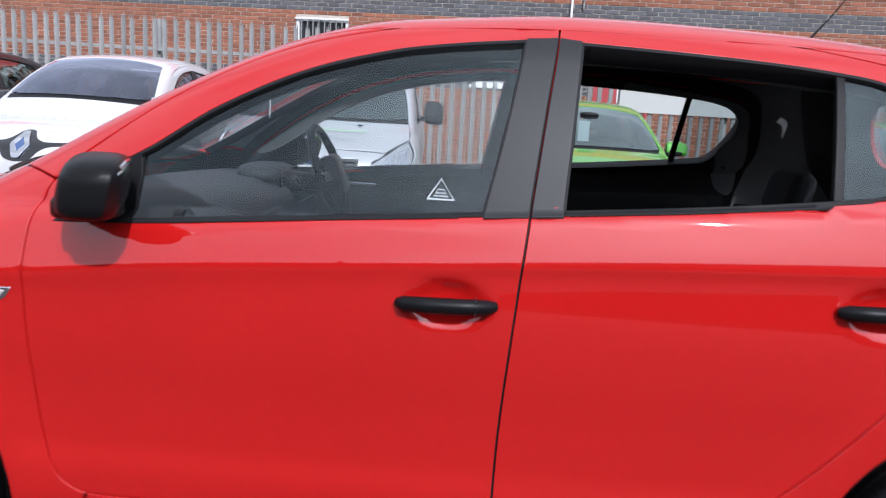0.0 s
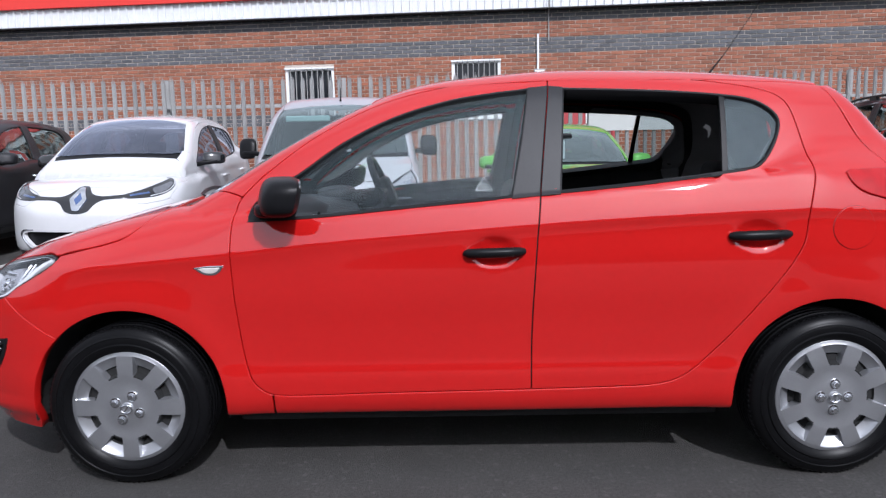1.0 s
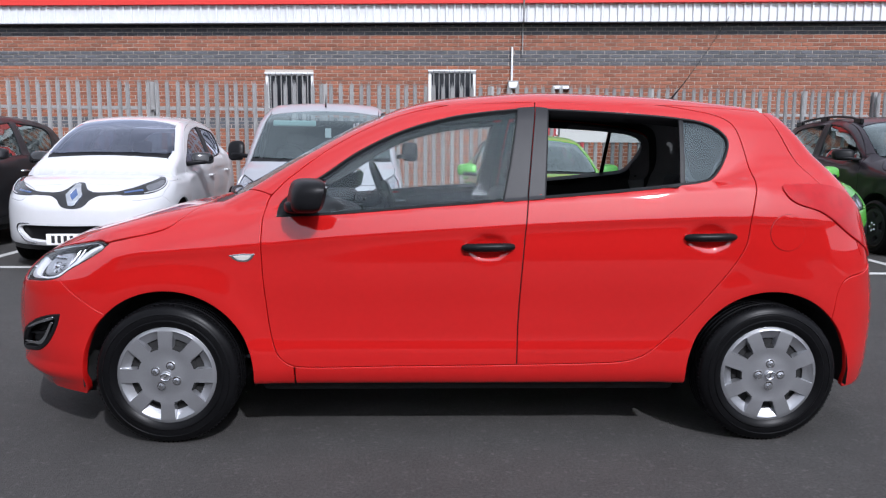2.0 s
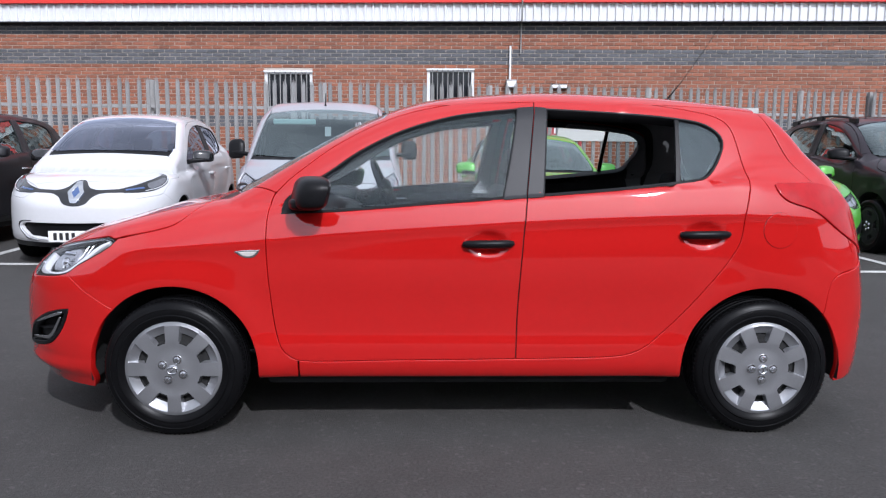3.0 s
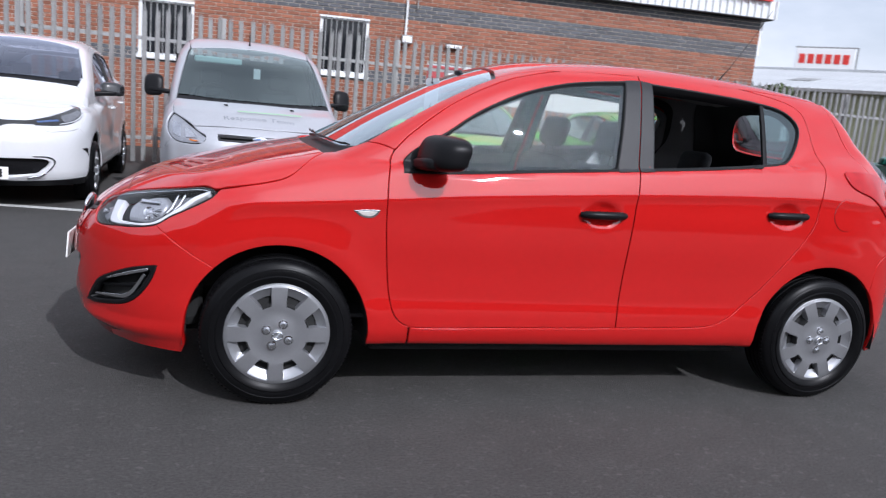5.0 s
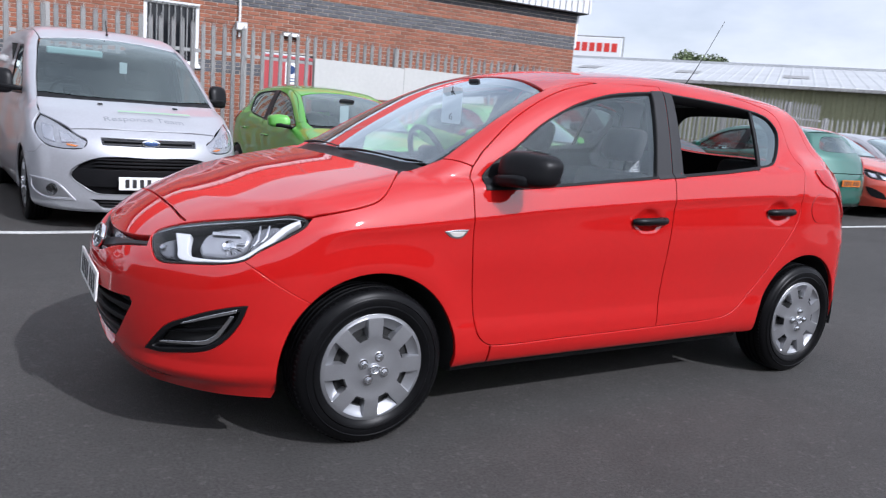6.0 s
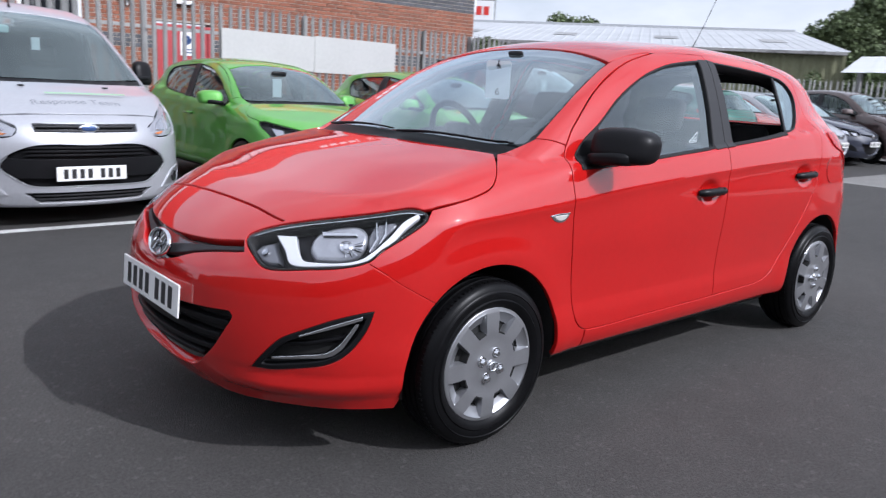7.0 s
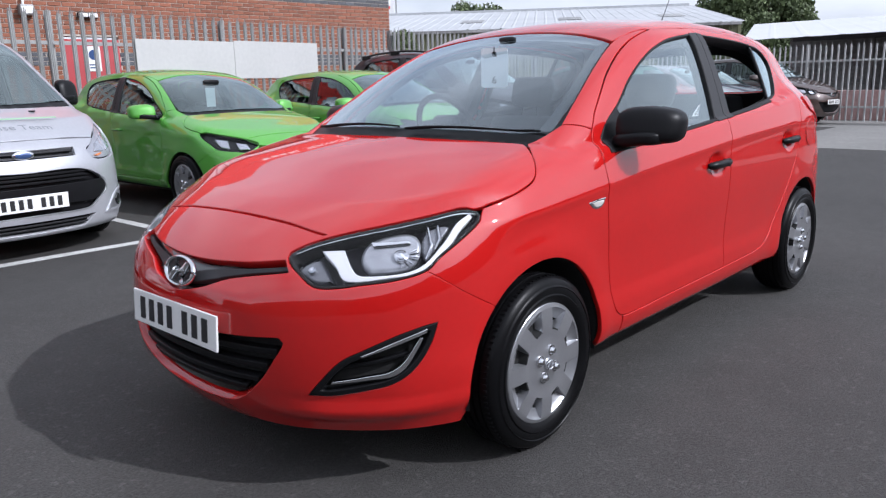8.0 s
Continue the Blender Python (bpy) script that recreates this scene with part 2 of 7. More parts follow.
def glazing(name, tint=(0.80, 0.88, 0.86), gloss=(0.9, 0.9, 0.9), gain=1.8, base=None):
    """A thin pane: see-through, with the gloss of glass."""
    m = bpy.data.materials.new(name)
    m.use_nodes = True
    nt = m.node_tree
    nt.nodes.remove(nt.nodes["Principled BSDF"])
    clear, shine, mix, facing, steep = (nt.nodes.new("ShaderNode" + k) for k in ("BsdfTransparent", "BsdfGlossy", "MixShader", "LayerWeight", "Math"))
    clear.inputs["Color"].default_value = (*tint, 1)
    shine.inputs["Color"].default_value, shine.inputs["Roughness"].default_value = (*gloss, 1), 0.01
    facing.inputs["Blend"].default_value = 0.5
    steep.operation, steep.inputs[1].default_value = "POWER", 3.2
    twice = nt.nodes.new("ShaderNodeMath")
    twice.operation, twice.use_clamp = "MULTIPLY_ADD", True
    twice.inputs[1].default_value, twice.inputs[2].default_value = 0.96 * gain, 0.04 * gain if base is None else base
    nt.links.new(facing.outputs["Facing"], steep.inputs[0])
    nt.links.new(steep.outputs[0], twice.inputs[0])
    nt.links.new(twice.outputs[0], mix.inputs["Fac"])
    nt.links.new(clear.outputs[0], mix.inputs[1]), nt.links.new(shine.outputs[0], mix.inputs[2])
    nt.links.new(mix.outputs[0], nt.nodes["Material Output"].inputs["Surface"])
    return m


RED = material("red_paint", (0.430, 0.0072, 0.0060), 0.5, coat=1.0, coat_rough=0.03, vary=0.03, scale=3, spec=0.02)
RED.node_tree.nodes["Principled BSDF"].inputs["Coat IOR"].default_value = 1.72
WHITE = material("white_paint", (0.58, 0.58, 0.59), 0.5, coat=1.0, vary=0.02, scale=3)
SILVER = material("silver_paint", (0.40, 0.405, 0.43), 0.38, metal=0.4, coat=0.6, vary=0.04, scale=3)
GREEN = material("green_paint", (0.085, 0.34, 0.030), 0.5, metal=0.25, coat=1.0, vary=0.04, scale=3)
BLACKP = material("black_paint", (0.010, 0.010, 0.012), 0.5, coat=0.35, spec=0.2, vary=0.1, scale=3)
MAROON = material("dark_aubergine_paint", (0.014, 0.009, 0.014), 0.5, coat=0.55, spec=0.2, vary=0.1, scale=3)
BROWN = material("brown_paint", (0.055, 0.032, 0.026), 0.5, metal=0.4, coat=1.0, vary=0.1, scale=3)
ORANGE = material("orange_red_paint", (0.42, 0.035, 0.012), 0.5, coat=1.0, vary=0.04, scale=3)
TEAL = material("teal_paint", (0.008, 0.095, 0.068), 0.5, metal=0.3, coat=1.0, vary=0.04, scale=3)
NAVY = material("dark_blue_paint", (0.010, 0.014, 0.032), 0.5, coat=1.0, vary=0.1, scale=3)
PLASTIC = material("black_plastic", (0.007, 0.007, 0.008), 0.38, spec=0.16, vary=0.2, scale=12, bump=0.15, bump_scale=900, distance=0.001)
GREYTRIM = material("dark_grey_trim", (0.024, 0.024, 0.026), 0.45, spec=0.22, vary=0.08, scale=10)
GLOSSBLACK = material("gloss_black", (0.010, 0.010, 0.011), 0.12, coat=0.6, vary=0.1, scale=8)
RUBBER = material("tyre_rubber", (0.0045, 0.0045, 0.005), 0.34, spec=0.11, vary=0.25, scale=10, bump=0.12, bump_scale=300, distance=0.002)
SEAL = material("rubber_seal", (0.010, 0.010, 0.011), 0.6, spec=0.2, vary=0.15, scale=20)
HUBCAP = material("silver_hubcap", (0.36, 0.365, 0.38), 0.34, metal=0.75, coat=0.2, vary=0.05, scale=20)
# near-black; in slots and recesses the colour itself stands in for shade
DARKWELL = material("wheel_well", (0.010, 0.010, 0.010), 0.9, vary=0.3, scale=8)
GUIDE = material("white_light_guide", (0.62, 0.63, 0.65), 0.3, coat=1.0, vary=0.03, scale=20)
CHROME = material("chrome", (0.75, 0.76, 0.78), 0.06, metal=1.0)
REFLECTOR = material("lamp_reflector", (0.50, 0.51, 0.54), 0.12, metal=0.85, vary=0.12, scale=40, bump=0.5, bump_scale=45, distance=0.006)
LAMPSILVER = material("silver_lamp_bowl", (0.34, 0.35, 0.375), 0.3, metal=0.45, vary=0.15, scale=25)
LAMPSMOKE = material("smoked_lamp_bowl", (0.17, 0.175, 0.19), 0.25, metal=0.4, vary=0.2, scale=25)
PALEINK = material("grey_lettering", (0.20, 0.21, 0.225), 0.5)
VISOR = material("pale_teal_visor", (0.55, 0.74, 0.72), 0.7, vary=0.05, scale=10)
PALEGREEN = material("green_line", (0.27, 0.42, 0.27), 0.5)
LAMPBODY = material("lamp_bezel", (0.014, 0.014, 0.016), 0.3, spec=0.3, vary=0.2, scale=20)
BULBGLASS = material("lens_glass", (0.70, 0.66, 0.62), 0.05, metal=0.3, coat=1.0)
AMBER = material("amber_lens", (0.55, 0.16, 0.02), 0.15, coat=1.0)
TAILRED = material("red_lens", (0.36, 0.006, 0.008), 0.12, coat=0.25, spec=0.25, vary=0.15, scale=25)
CLOTH = material("dark_seat_cloth", (0.026, 0.026, 0.029), 0.9, vary=0.25, scale=14, bump=0.3, bump_scale=400, distance=0.002)
DASH = material("dashboard_plastic", (0.023, 0.023, 0.026), 0.6, vary=0.15, scale=10, bump=0.2, bump_scale=500, distance=0.001)
PALETRIM = material("pale_grey_lining", (0.17, 0.172, 0.175), 0.6, spec=0.2, vary=0.06, scale=10)
LINER = material("roof_lining", (0.30, 0.30, 0.295), 0.9, vary=0.05, scale=8)
PLATEW = material("white_number_plate", (0.78, 0.78, 0.76), 0.3, vary=0.03, scale=8)
INK = material("black_ink", (0.015, 0.015, 0.016), 0.5)
PAPER = material("white_card", (0.86, 0.88, 0.89), 0.6, vary=0.03, scale=8)
BLUEBADGE = material("blue_badge", (0.06, 0.11, 0.26), 0.2, metal=0.3, coat=1.0)
GLASS = glazing("car_glass", (0.95, 0.98, 0.97), gloss=(0.80, 0.90, 0.92), gain=1.9, base=0.055)
# car_glass over again: darker tint, reflection raised to put in bright sky
QUARTER = glazing("quarter_glass", (0.55, 0.62, 0.63), gloss=(0.70, 0.82, 0.84), gain=2.0)
SCREEN = glazing("windscreen_glass", (0.84, 0.92, 0.93), (0.82, 0.91, 0.96), gain=1.45)
DARKGLASS = glazing("tinted_car_glass", (0.48, 0.56, 0.56), (0.80, 0.92, 0.92), gain=1.6, base=0.045)
LENS = glazing("lamp_lens", (0.99, 0.99, 1.0), gain=0.45, base=0.012)
BLUEGLASS = glazing("blue_tinted_glass", (0.36, 0.38, 0.50), (0.72, 0.76, 0.90), gain=1.7)

# ---- car bodies: one smooth surface a car, on which every panel, pane and lamp is cut ----
def spline(*pairs):
    """A smooth curve through (x, y) pairs that never overshoots them."""
    xs, ys = (np.array(c, float) for c in zip(*pairs))
    d = np.diff(ys) / np.diff(xs)
    m = np.zeros(len(xs))
    m[0], m[-1] = d[0], d[-1]
    ok = d[:-1] * d[1:] > 0
    m[1:-1][ok] = 2 * d[:-1][ok] * d[1:][ok] / (d[:-1][ok] + d[1:][ok])

    def at(x):
        x = np.clip(x, xs[0], xs[-1])
        i = np.clip(np.searchsorted(xs, x) - 1, 0, len(xs) - 2)
        h = xs[i + 1] - xs[i]
        s = (x - xs[i]) / h
        return ((1 + 2 * s) * (1 - s) ** 2 * ys[i] + s * (1 - s) ** 2 * h * m[i]
                + s * s * (3 - 2 * s) * ys[i + 1] + s * s * (s - 1) * h * m[i + 1])
    return at


def smax(a, b, k):
    h = np.maximum(k - np.abs(a - b), 0) / k
    return np.maximum(a, b) + h * h * k / 4


class Shape:
    """A car's skin, nose towards -x, as the zero level of a smooth function: a lower body and a glasshouse."""

    def __init__(self, width, section, crease, top, crowned, k_top, front, rear, bottom, cabin, taper, roof, screen, glass, axles,
                 hub=0.295, arch=0.355, flare=0.010, pivot=1.15, axis=0.60, crown=0.06, slope=0.32, front_bow=(0.28, 0.60), rear_bow=(0.20, 0.36), k_front=0.12, k_rear=0.12, roof_crown=0.13, screen_bow=0.28, glass_bow=0.2, k_roof=0.10, k_screen=0.08, dents=(), tuck=0.010, lip=0.0, name="hatchback", ridge=False):
        self.width, self.section, self.crease, self.top, self.crowned, self.k_top = width, section, crease, top, crowned, k_top
        self.front, self.rear, self.bottom, self.cabin, self.taper, self.roof = front, rear, bottom, cabin, taper, roof
        self.screen, self.glass, self.axles, self.hub, self.arch, self.flare = screen, glass, axles, hub, arch, flare
        self.pivot, self.axis, self.crown, self.slope, self.front_bow, self.rear_bow = pivot, axis, crown, slope, front_bow, rear_bow
        self.k_front, self.k_rear, self.roof_crown, self.screen_bow, self.glass_bow, self.k_roof = k_front, k_rear, roof_crown, screen_bow, glass_bow, k_roof
        self.k_screen, self.dents, self.tuck, self.lip, self.name, self.ridge = k_screen, dents, tuck, lip, name, ridge

    def half(self, x, z):
        crease = -0.012 - self.slope * (z - self.crease(x))
        under = np.maximum(self.crease(x) - z, 0) / 0.06
        side = self.section(z) - self.tuck * under * np.exp(1 - under)
        y = self.width(x) - smax(-side, -crease, 0.009)
        for wx in self.axles:
            r = np.hypot(x - wx, z - self.hub)
            y = y + self.flare * np.exp(-((r - self.arch - 0.02) / 0.07) ** 2)
        for dx, dz, a, b, depth in self.dents:
            y = y - depth * np.exp(-(((x - dx) / a) ** 2 + ((z - dz) / b) ** 2) ** 2)
        return y

    def f(self, p):
        x, y, z = p[..., 0], np.abs(p[..., 1]), p[..., 2]
        top = z - self.top(x) + self.crown * y * y * self.crowned(x)
        a = smax(y - self.half(x, z), top * 0.97, self.k_top(x))
        ledge = self.lip * np.clip((y - 0.30) / 0.25, 0, 1) * np.exp(-np.abs((z - 0.283) / 0.030) ** 2.5)
        a = smax(a, (self.front(z) - ledge + self.front_bow[0] * y ** 2 + self.front_bow[1] * y ** 4 - x) * 0.9, self.k_front)
        a = smax(a, (x - self.rear(z) + self.rear_bow[0] * y ** 2 + self.rear_bow[1] * y ** 4) * 0.9, self.k_rear)
        a = smax(a, self.bottom(x) - z, 0.03)
        g = smax(y - self.cabin(z) - self.taper(x), z - self.roof(x) + self.roof_crown * y * y, self.k_roof)
        g = smax(g, (self.screen(z) + self.screen_bow * y * y - x) * 0.5, self.k_screen)
        g = smax(g, (x - self.glass(z) + self.glass_bow * y * y) * 0.8, 0.06)
        blend = np.clip((x - 0.95) / 0.3, 0, 1)
        return -smax(-a, -smax(g, 0.8 - z, 0.03), 0.0005 + 0.14 * blend * blend * (3 - 2 * blend))

    def normal(self, p):
        e = 0.002
        g = np.stack([self.f(p + d) - self.f(p - d) for d in np.eye(3) * e], -1)
        return g / np.linalg.norm(g, axis=-1, keepdims=True)

    def rays(self, kind, uv, side=-1):
        """Where the lines of a projection start inside the car, and their way out. side: uv (x, z); top: (x, y); nose and
        tail: (angle from straight on, z) round an upright axis; tube: (x, angle up from level) round a lying one."""
        u, v, o = uv[:, 0], uv[:, 1], np.zeros(len(uv))
        if kind == "side":
            return np.stack([u, o, v], -1), np.stack([o, o + side, o], -1)
        if kind == "top":
            return np.stack([u, v, o + 0.5], -1), np.stack([o, o, o + 1], -1)
        if kind == "tube":
            return np.stack([u, o, o + self.axis], -1), np.stack([o, side * np.cos(v), np.sin(v)], -1)
        s = -1 if kind == "nose" else 1
        return np.stack([o + s * self.pivot, o, v], -1), np.stack([s * np.cos(u), side * np.sin(u), o], -1)

    def lay(self, kind, uv, side=-1):
        o, d = self.rays(kind, np.asarray(uv, float), side)
        reach = {"side": 1.3, "top": 2.0, "tube": 1.7}.get(kind, 2.0)
        ts = np.linspace(reach, 0, 90)
        inside = self.f(o[:, None] + ts[None, :, None] * d[:, None]) < 0
        i = np.where(inside.any(1), inside.argmax(1), 89)
        lo, hi = ts[i], ts[np.maximum(i - 1, 0)]
        for _ in range(16):
            mid = (lo + hi) / 2
            inn = self.f(o + mid[:, None] * d) < 0
            lo, hi = np.where(inn, mid, lo), np.where(inn, hi, mid)
        return o + lo[:, None] * d


def hatchback():
    """The five-door hatchback."""
    return Shape(
        width=spline((-2.2, 0.800), (-1.7, 0.815), (-1.25, 0.832), (-0.6, 0.832), (0.2, 0.836), (0.9, 0.836), (1.3, 0.832), (1.9, 0.79)),
        section=spline((0.15, -0.060), (0.25, -0.032), (0.32, -0.013), (0.385, -0.012), (0.46, -0.019), (0.56, -0.017), (0.70, -0.008), (0.82, -0.004), (1.0, -0.018), (1.3, -0.03)),
        crease=spline((-2.0, 0.80), (-1.4, 0.815), (-0.86, 0.853), (-0.56, 0.880), (-0.09, 0.910), (0.21, 0.928), (0.66, 0.948), (1.14, 0.961), (1.5, 0.95)),
        top=spline((-2.06, 0.71), (-2.0, 0.757), (-1.9, 0.808), (-1.75, 0.862), (-1.6, 0.905), (-1.4, 0.962), (-1.2, 1.006), (-1.06, 1.03), (-0.92, 1.02), (-0.7, 0.985),
                   (-0.56, 0.978), (-0.19, 1.008), (0.22, 1.036), (0.62, 1.068), (1.06, 1.100), (1.34, 1.115), (1.8, 1.10)),
        crowned=spline((-2.1, 1.0), (-1.0, 1.0), (-0.7, 0.0), (2.0, 0.0)),
        k_top=spline((-2.1, 0.14), (-1.1, 0.14), (-0.75, 0.03), (1.1, 0.03), (1.3, 0.10), (1.9, 0.14)),
        front=spline((0.15, -1.99), (0.20, -2.032), (0.28, -2.088), (0.36, -2.118), (0.45, -2.123), (0.55, -2.118), (0.62, -2.106), (0.68, -2.080), (0.74, -2.03), (0.85, -1.90)),
        rear=spline((0.15, 1.865), (0.22, 1.91), (0.35, 1.932), (0.52, 1.940), (0.66, 1.928), (0.8, 1.885), (1.0, 1.79), (1.15, 1.695)),
        bottom=spline((-2.1, 0.17), (-1.7, 0.17), (-1.0, 0.245), (0.9, 0.247), (1.3, 0.22), (1.6, 0.20), (1.9, 0.22)),
        cabin=spline((0.9, 0.792), (1.0, 0.776), (1.1, 0.742), (1.2, 0.703), (1.3, 0.658), (1.41, 0.60), (1.5, 0.54)),
        taper=spline((-1.1, -0.05), (-0.62, -0.028), (-0.2, -0.006), (0.2, 0.0), (0.7, -0.005), (1.13, -0.032), (1.4, -0.075), (1.7, -0.13)),
        roof=spline((-0.6, 1.40), (-0.33, 1.452), (0.0, 1.490), (0.35, 1.510), (0.8, 1.498), (1.2, 1.464), (1.42, 1.436)),
        screen=spline((0.9, -1.40), (1.03, -1.125), (1.2, -0.82), (1.33, -0.57), (1.44, -0.335), (1.5, -0.20)),
        glass=spline((1.0, 1.75), (1.10, 1.675), (1.25, 1.565), (1.38, 1.465), (1.45, 1.425)),
        axles=(-1.2625, 1.2625), hub=0.295, arch=0.355, flare=0.010, pivot=1.15, axis=0.60, roof_crown=0.13,
        name="red", lip=0.026, ridge=True, dents=((0.065, 0.838, 0.075, 0.045, 0.020), (0.985, 0.880, 0.075, 0.045, 0.020)))


def van_shape():
    """A compact panel van."""
    return Shape(
        width=spline((-2.3, 0.86), (-1.9, 0.885), (-1.2, 0.90), (1.5, 0.90), (2.3, 0.87)),
        section=spline((0.15, -0.06), (0.25, -0.02), (0.4, 0.0), (0.7, 0.0), (0.95, -0.012), (1.2, -0.03)),
        crease=spline((-2.2, 0.95), (-1.2, 1.0), (2.2, 1.05)),
        top=spline((-2.16, 0.80), (-2.08, 0.88), (-1.95, 0.955), (-1.75, 1.02), (-1.5, 1.085), (-1.35, 1.12), (-1.1, 1.10), (-0.8, 1.06), (2.2, 1.06)),
        crowned=spline((-2.3, 1.0), (-1.2, 1.0), (-0.9, 0.0), (2.2, 0.0)),
        k_top=spline((-2.3, 0.16), (-1.3, 0.16), (-0.9, 0.04), (2.2, 0.04)),
        front=spline((0.12, -2.10), (0.18, -2.17), (0.28, -2.20), (0.45, -2.205), (0.62, -2.195), (0.74, -2.17), (0.86, -2.10), (0.98, -1.97)),
        rear=spline((0.15, 2.15), (0.3, 2.2), (0.6, 2.22), (1.1, 2.2)),
        bottom=spline((-2.2, 0.15), (-1.0, 0.2), (2.2, 0.2)),
        cabin=spline((0.9, 0.890), (1.05, 0.872), (1.3, 0.825), (1.5, 0.78), (1.66, 0.73), (1.75, 0.69), (1.86, 0.63)),
        taper=spline((-1.6, -0.05), (-1.0, -0.02), (-0.4, 0.0), (2.2, 0.0)),
        roof=spline((-0.8, 1.62), (-0.45, 1.715), (0.0, 1.81), (0.8, 1.84), (2.2, 1.82)),
        screen=spline((0.95, -1.72), (1.10, -1.45), (1.35, -1.05), (1.55, -0.75), (1.68, -0.52), (1.76, -0.35)),
        glass=spline((1.0, 2.2), (1.5, 2.16), (1.76, 2.08)),
        axles=(-1.35, 1.31), hub=0.31, arch=0.365, flare=0.012, pivot=1.25, crown=0.06, front_bow=(0.20, 0.38), rear_bow=(0.02, 0.1),
        roof_crown=0.08, screen_bow=0.20, glass_bow=0.05, k_roof=0.12, k_front=0.16)

# ---- cars ----
def wheel_meshes(radius=0.297, width=0.185, cap=0.206, windows=8, nuts=4, steel=HUBCAP):
    """A tyre and its wheel trim, turned about y, the outer face towards -y. Returns two meshes."""
    bm = bmesh.new()
    w, r = width / 2, radius
    profile = [(cap - 0.006, -w + 0.012), (cap + 0.004, -w + 0.004), (cap + 0.018, -w - 0.004), (cap + 0.026, -w - 0.006), (cap + 0.030, -w - 0.0015), (cap + 0.05, -w - 0.003),
               (r - 0.040, -w - 0.0025), (r - 0.0375, -w - 0.0050), (r - 0.034, -w - 0.0005), (r - 0.030, -w + 0.001), (r - 0.016, -w + 0.007), (r - 0.007, -w + 0.017), (r - 0.002, -w + 0.032)]
    for g in (-0.045, -0.015, 0.015, 0.045):
        profile += [(r, g - 0.006), (r - 0.007, g - 0.004), (r - 0.007, g + 0.004), (r, g + 0.006)]
    profile += [(r - 0.004, w - 0.03), (r - 0.02, w - 0.006), (cap + 0.02, w), (cap - 0.01, w - 0.02)]
    revolve(bm, profile, 72)
    # sipes across the shoulder
    for k in range(96):
        a = 2 * math.pi * (k + 0.5) / 96
        box(bm, -0.0036, 0.0036, -w + 0.020, -w + 0.046, r - 0.009, r - 0.0014, m=Matrix.Rotation(math.pi / 2 - a, 4, "Y"))
    tyre = bpy.data.meshes.new("tyre")
    bmesh.ops.recalc_face_normals(bm, faces=bm.faces)
    bm.to_mesh(tyre), bm.free()
    tyre.shade_smooth(), tyre.set_sharp_from_angle(angle=radians(35))
    tyre.materials.append(RUBBER)
    rad = [0.0, 0.018, 0.022, 0.03, 0.045, 0.06, 0.08, 0.1, 0.116, 0.121, 0.126, 0.140, 0.151, 0.155, 0.172, 0.187, 0.191, 0.198, cap - 0.004, cap - 0.001, cap]
    sink = [0, 0, 0, 0, 0, 0, 0, 0, 0, 0, 0.030, 0.032, 0.032, 0.023, 0.015, 0.005, 0, 0, 0, 0, 0]
    # each sector: the slot's middle, its foot and brow, then the flat of the spoke
    steps = [0.0, 0.5, 0.9, 1.0, 1.10, 1.5]
    across = [-p for p in steps[:0:-1]] + steps + [2.0]
    na = windows * len(across)
    v, f, index = [], [], []
    for r_, deep in zip(rad, sink):
        half = 0.185 + 0.095 * min(max((r_ - 0.12) / 0.07, 0.0), 1.0)
        for k in range(windows):
            for p in across:
                q = abs(p)
                u = half * q if q <= 1 else half + (0.5 - half) * (q - 1)
                a = 2 * math.pi * (k + 0.5 + math.copysign(u, p)) / windows
                dome = -0.016 * (1 - (r_ / cap) ** 2) ** 0.5 if r_ < cap else 0.0
                y = -w + 0.006 + dome * 0.6 - (0.004 if r_ < 0.021 else 0) + 0.006 * math.exp(-((r_ - 0.082) / 0.028) ** 2)
                y += deep if q <= 1 else 0.0
                y += 0.002 if 0.195 < r_ < cap - 0.002 else 0.0
                if r_ >= cap - 0.0012:
                    y += 0.004 if r_ < cap else 0.016
                v.append((r_ * math.cos(a), y, r_ * math.sin(a)))
    for i in range(len(rad) - 1):
        for k in range(na):
            j = (k + 1) % na
            f.append((i * na + k, i * na + j, (i + 1) * na + j, (i + 1) * na + k))
            p0, p1 = across[k % len(across)], across[j % len(across)]
            # closed slot floors coloured near-black, so that they pass for shaded holes
            index.append(1 if 0.118 < (rad[i] + rad[i + 1]) / 2 < 0.154 and abs(p0) <= 1 and abs(p1) <= 1 else 0)
    bm = bmesh.new()
    for k in range(nuts):
        a = math.pi / 4 + 0.35 + 2 * math.pi * k / nuts
        m = Matrix.Translation((0.047 * math.cos(a), -w - 0.006, 0.047 * math.sin(a))) @ Matrix.Scale(1.4, 4)
        revolve(bm, [(0.0, -0.008), (0.006, -0.008), (0.0085, -0.004), (0.010, 0.0), (0.0135, 0.001), (0.0135, 0.006)], 12, m)
    ring = [(0.020 * math.cos(a), -w - 0.0145, 0.015 * math.sin(a)) for a in np.linspace(0, 2 * math.pi, 25)]
    rod(bm, ring, 0.0022, 6)
    rod(bm, [(-0.008, -w - 0.0145, -0.010), (0.008, -w - 0.0145, 0.010)], 0.0026, 6)
    nut = bpy.data.meshes.new("nuts")
    bm.to_mesh(nut), bm.free()
    base = len(v)
    v += [tuple(p.co) for p in nut.vertices]
    f += [tuple(i + base for i in p.vertices) for p in nut.polygons]
    index += [2] * len(nut.polygons)
    trim = bpy.data.meshes.new("wheel_trim")
    trim.from_pydata(v, [], f)
    trim.polygons.foreach_set("material_index", np.array(index, np.int32))
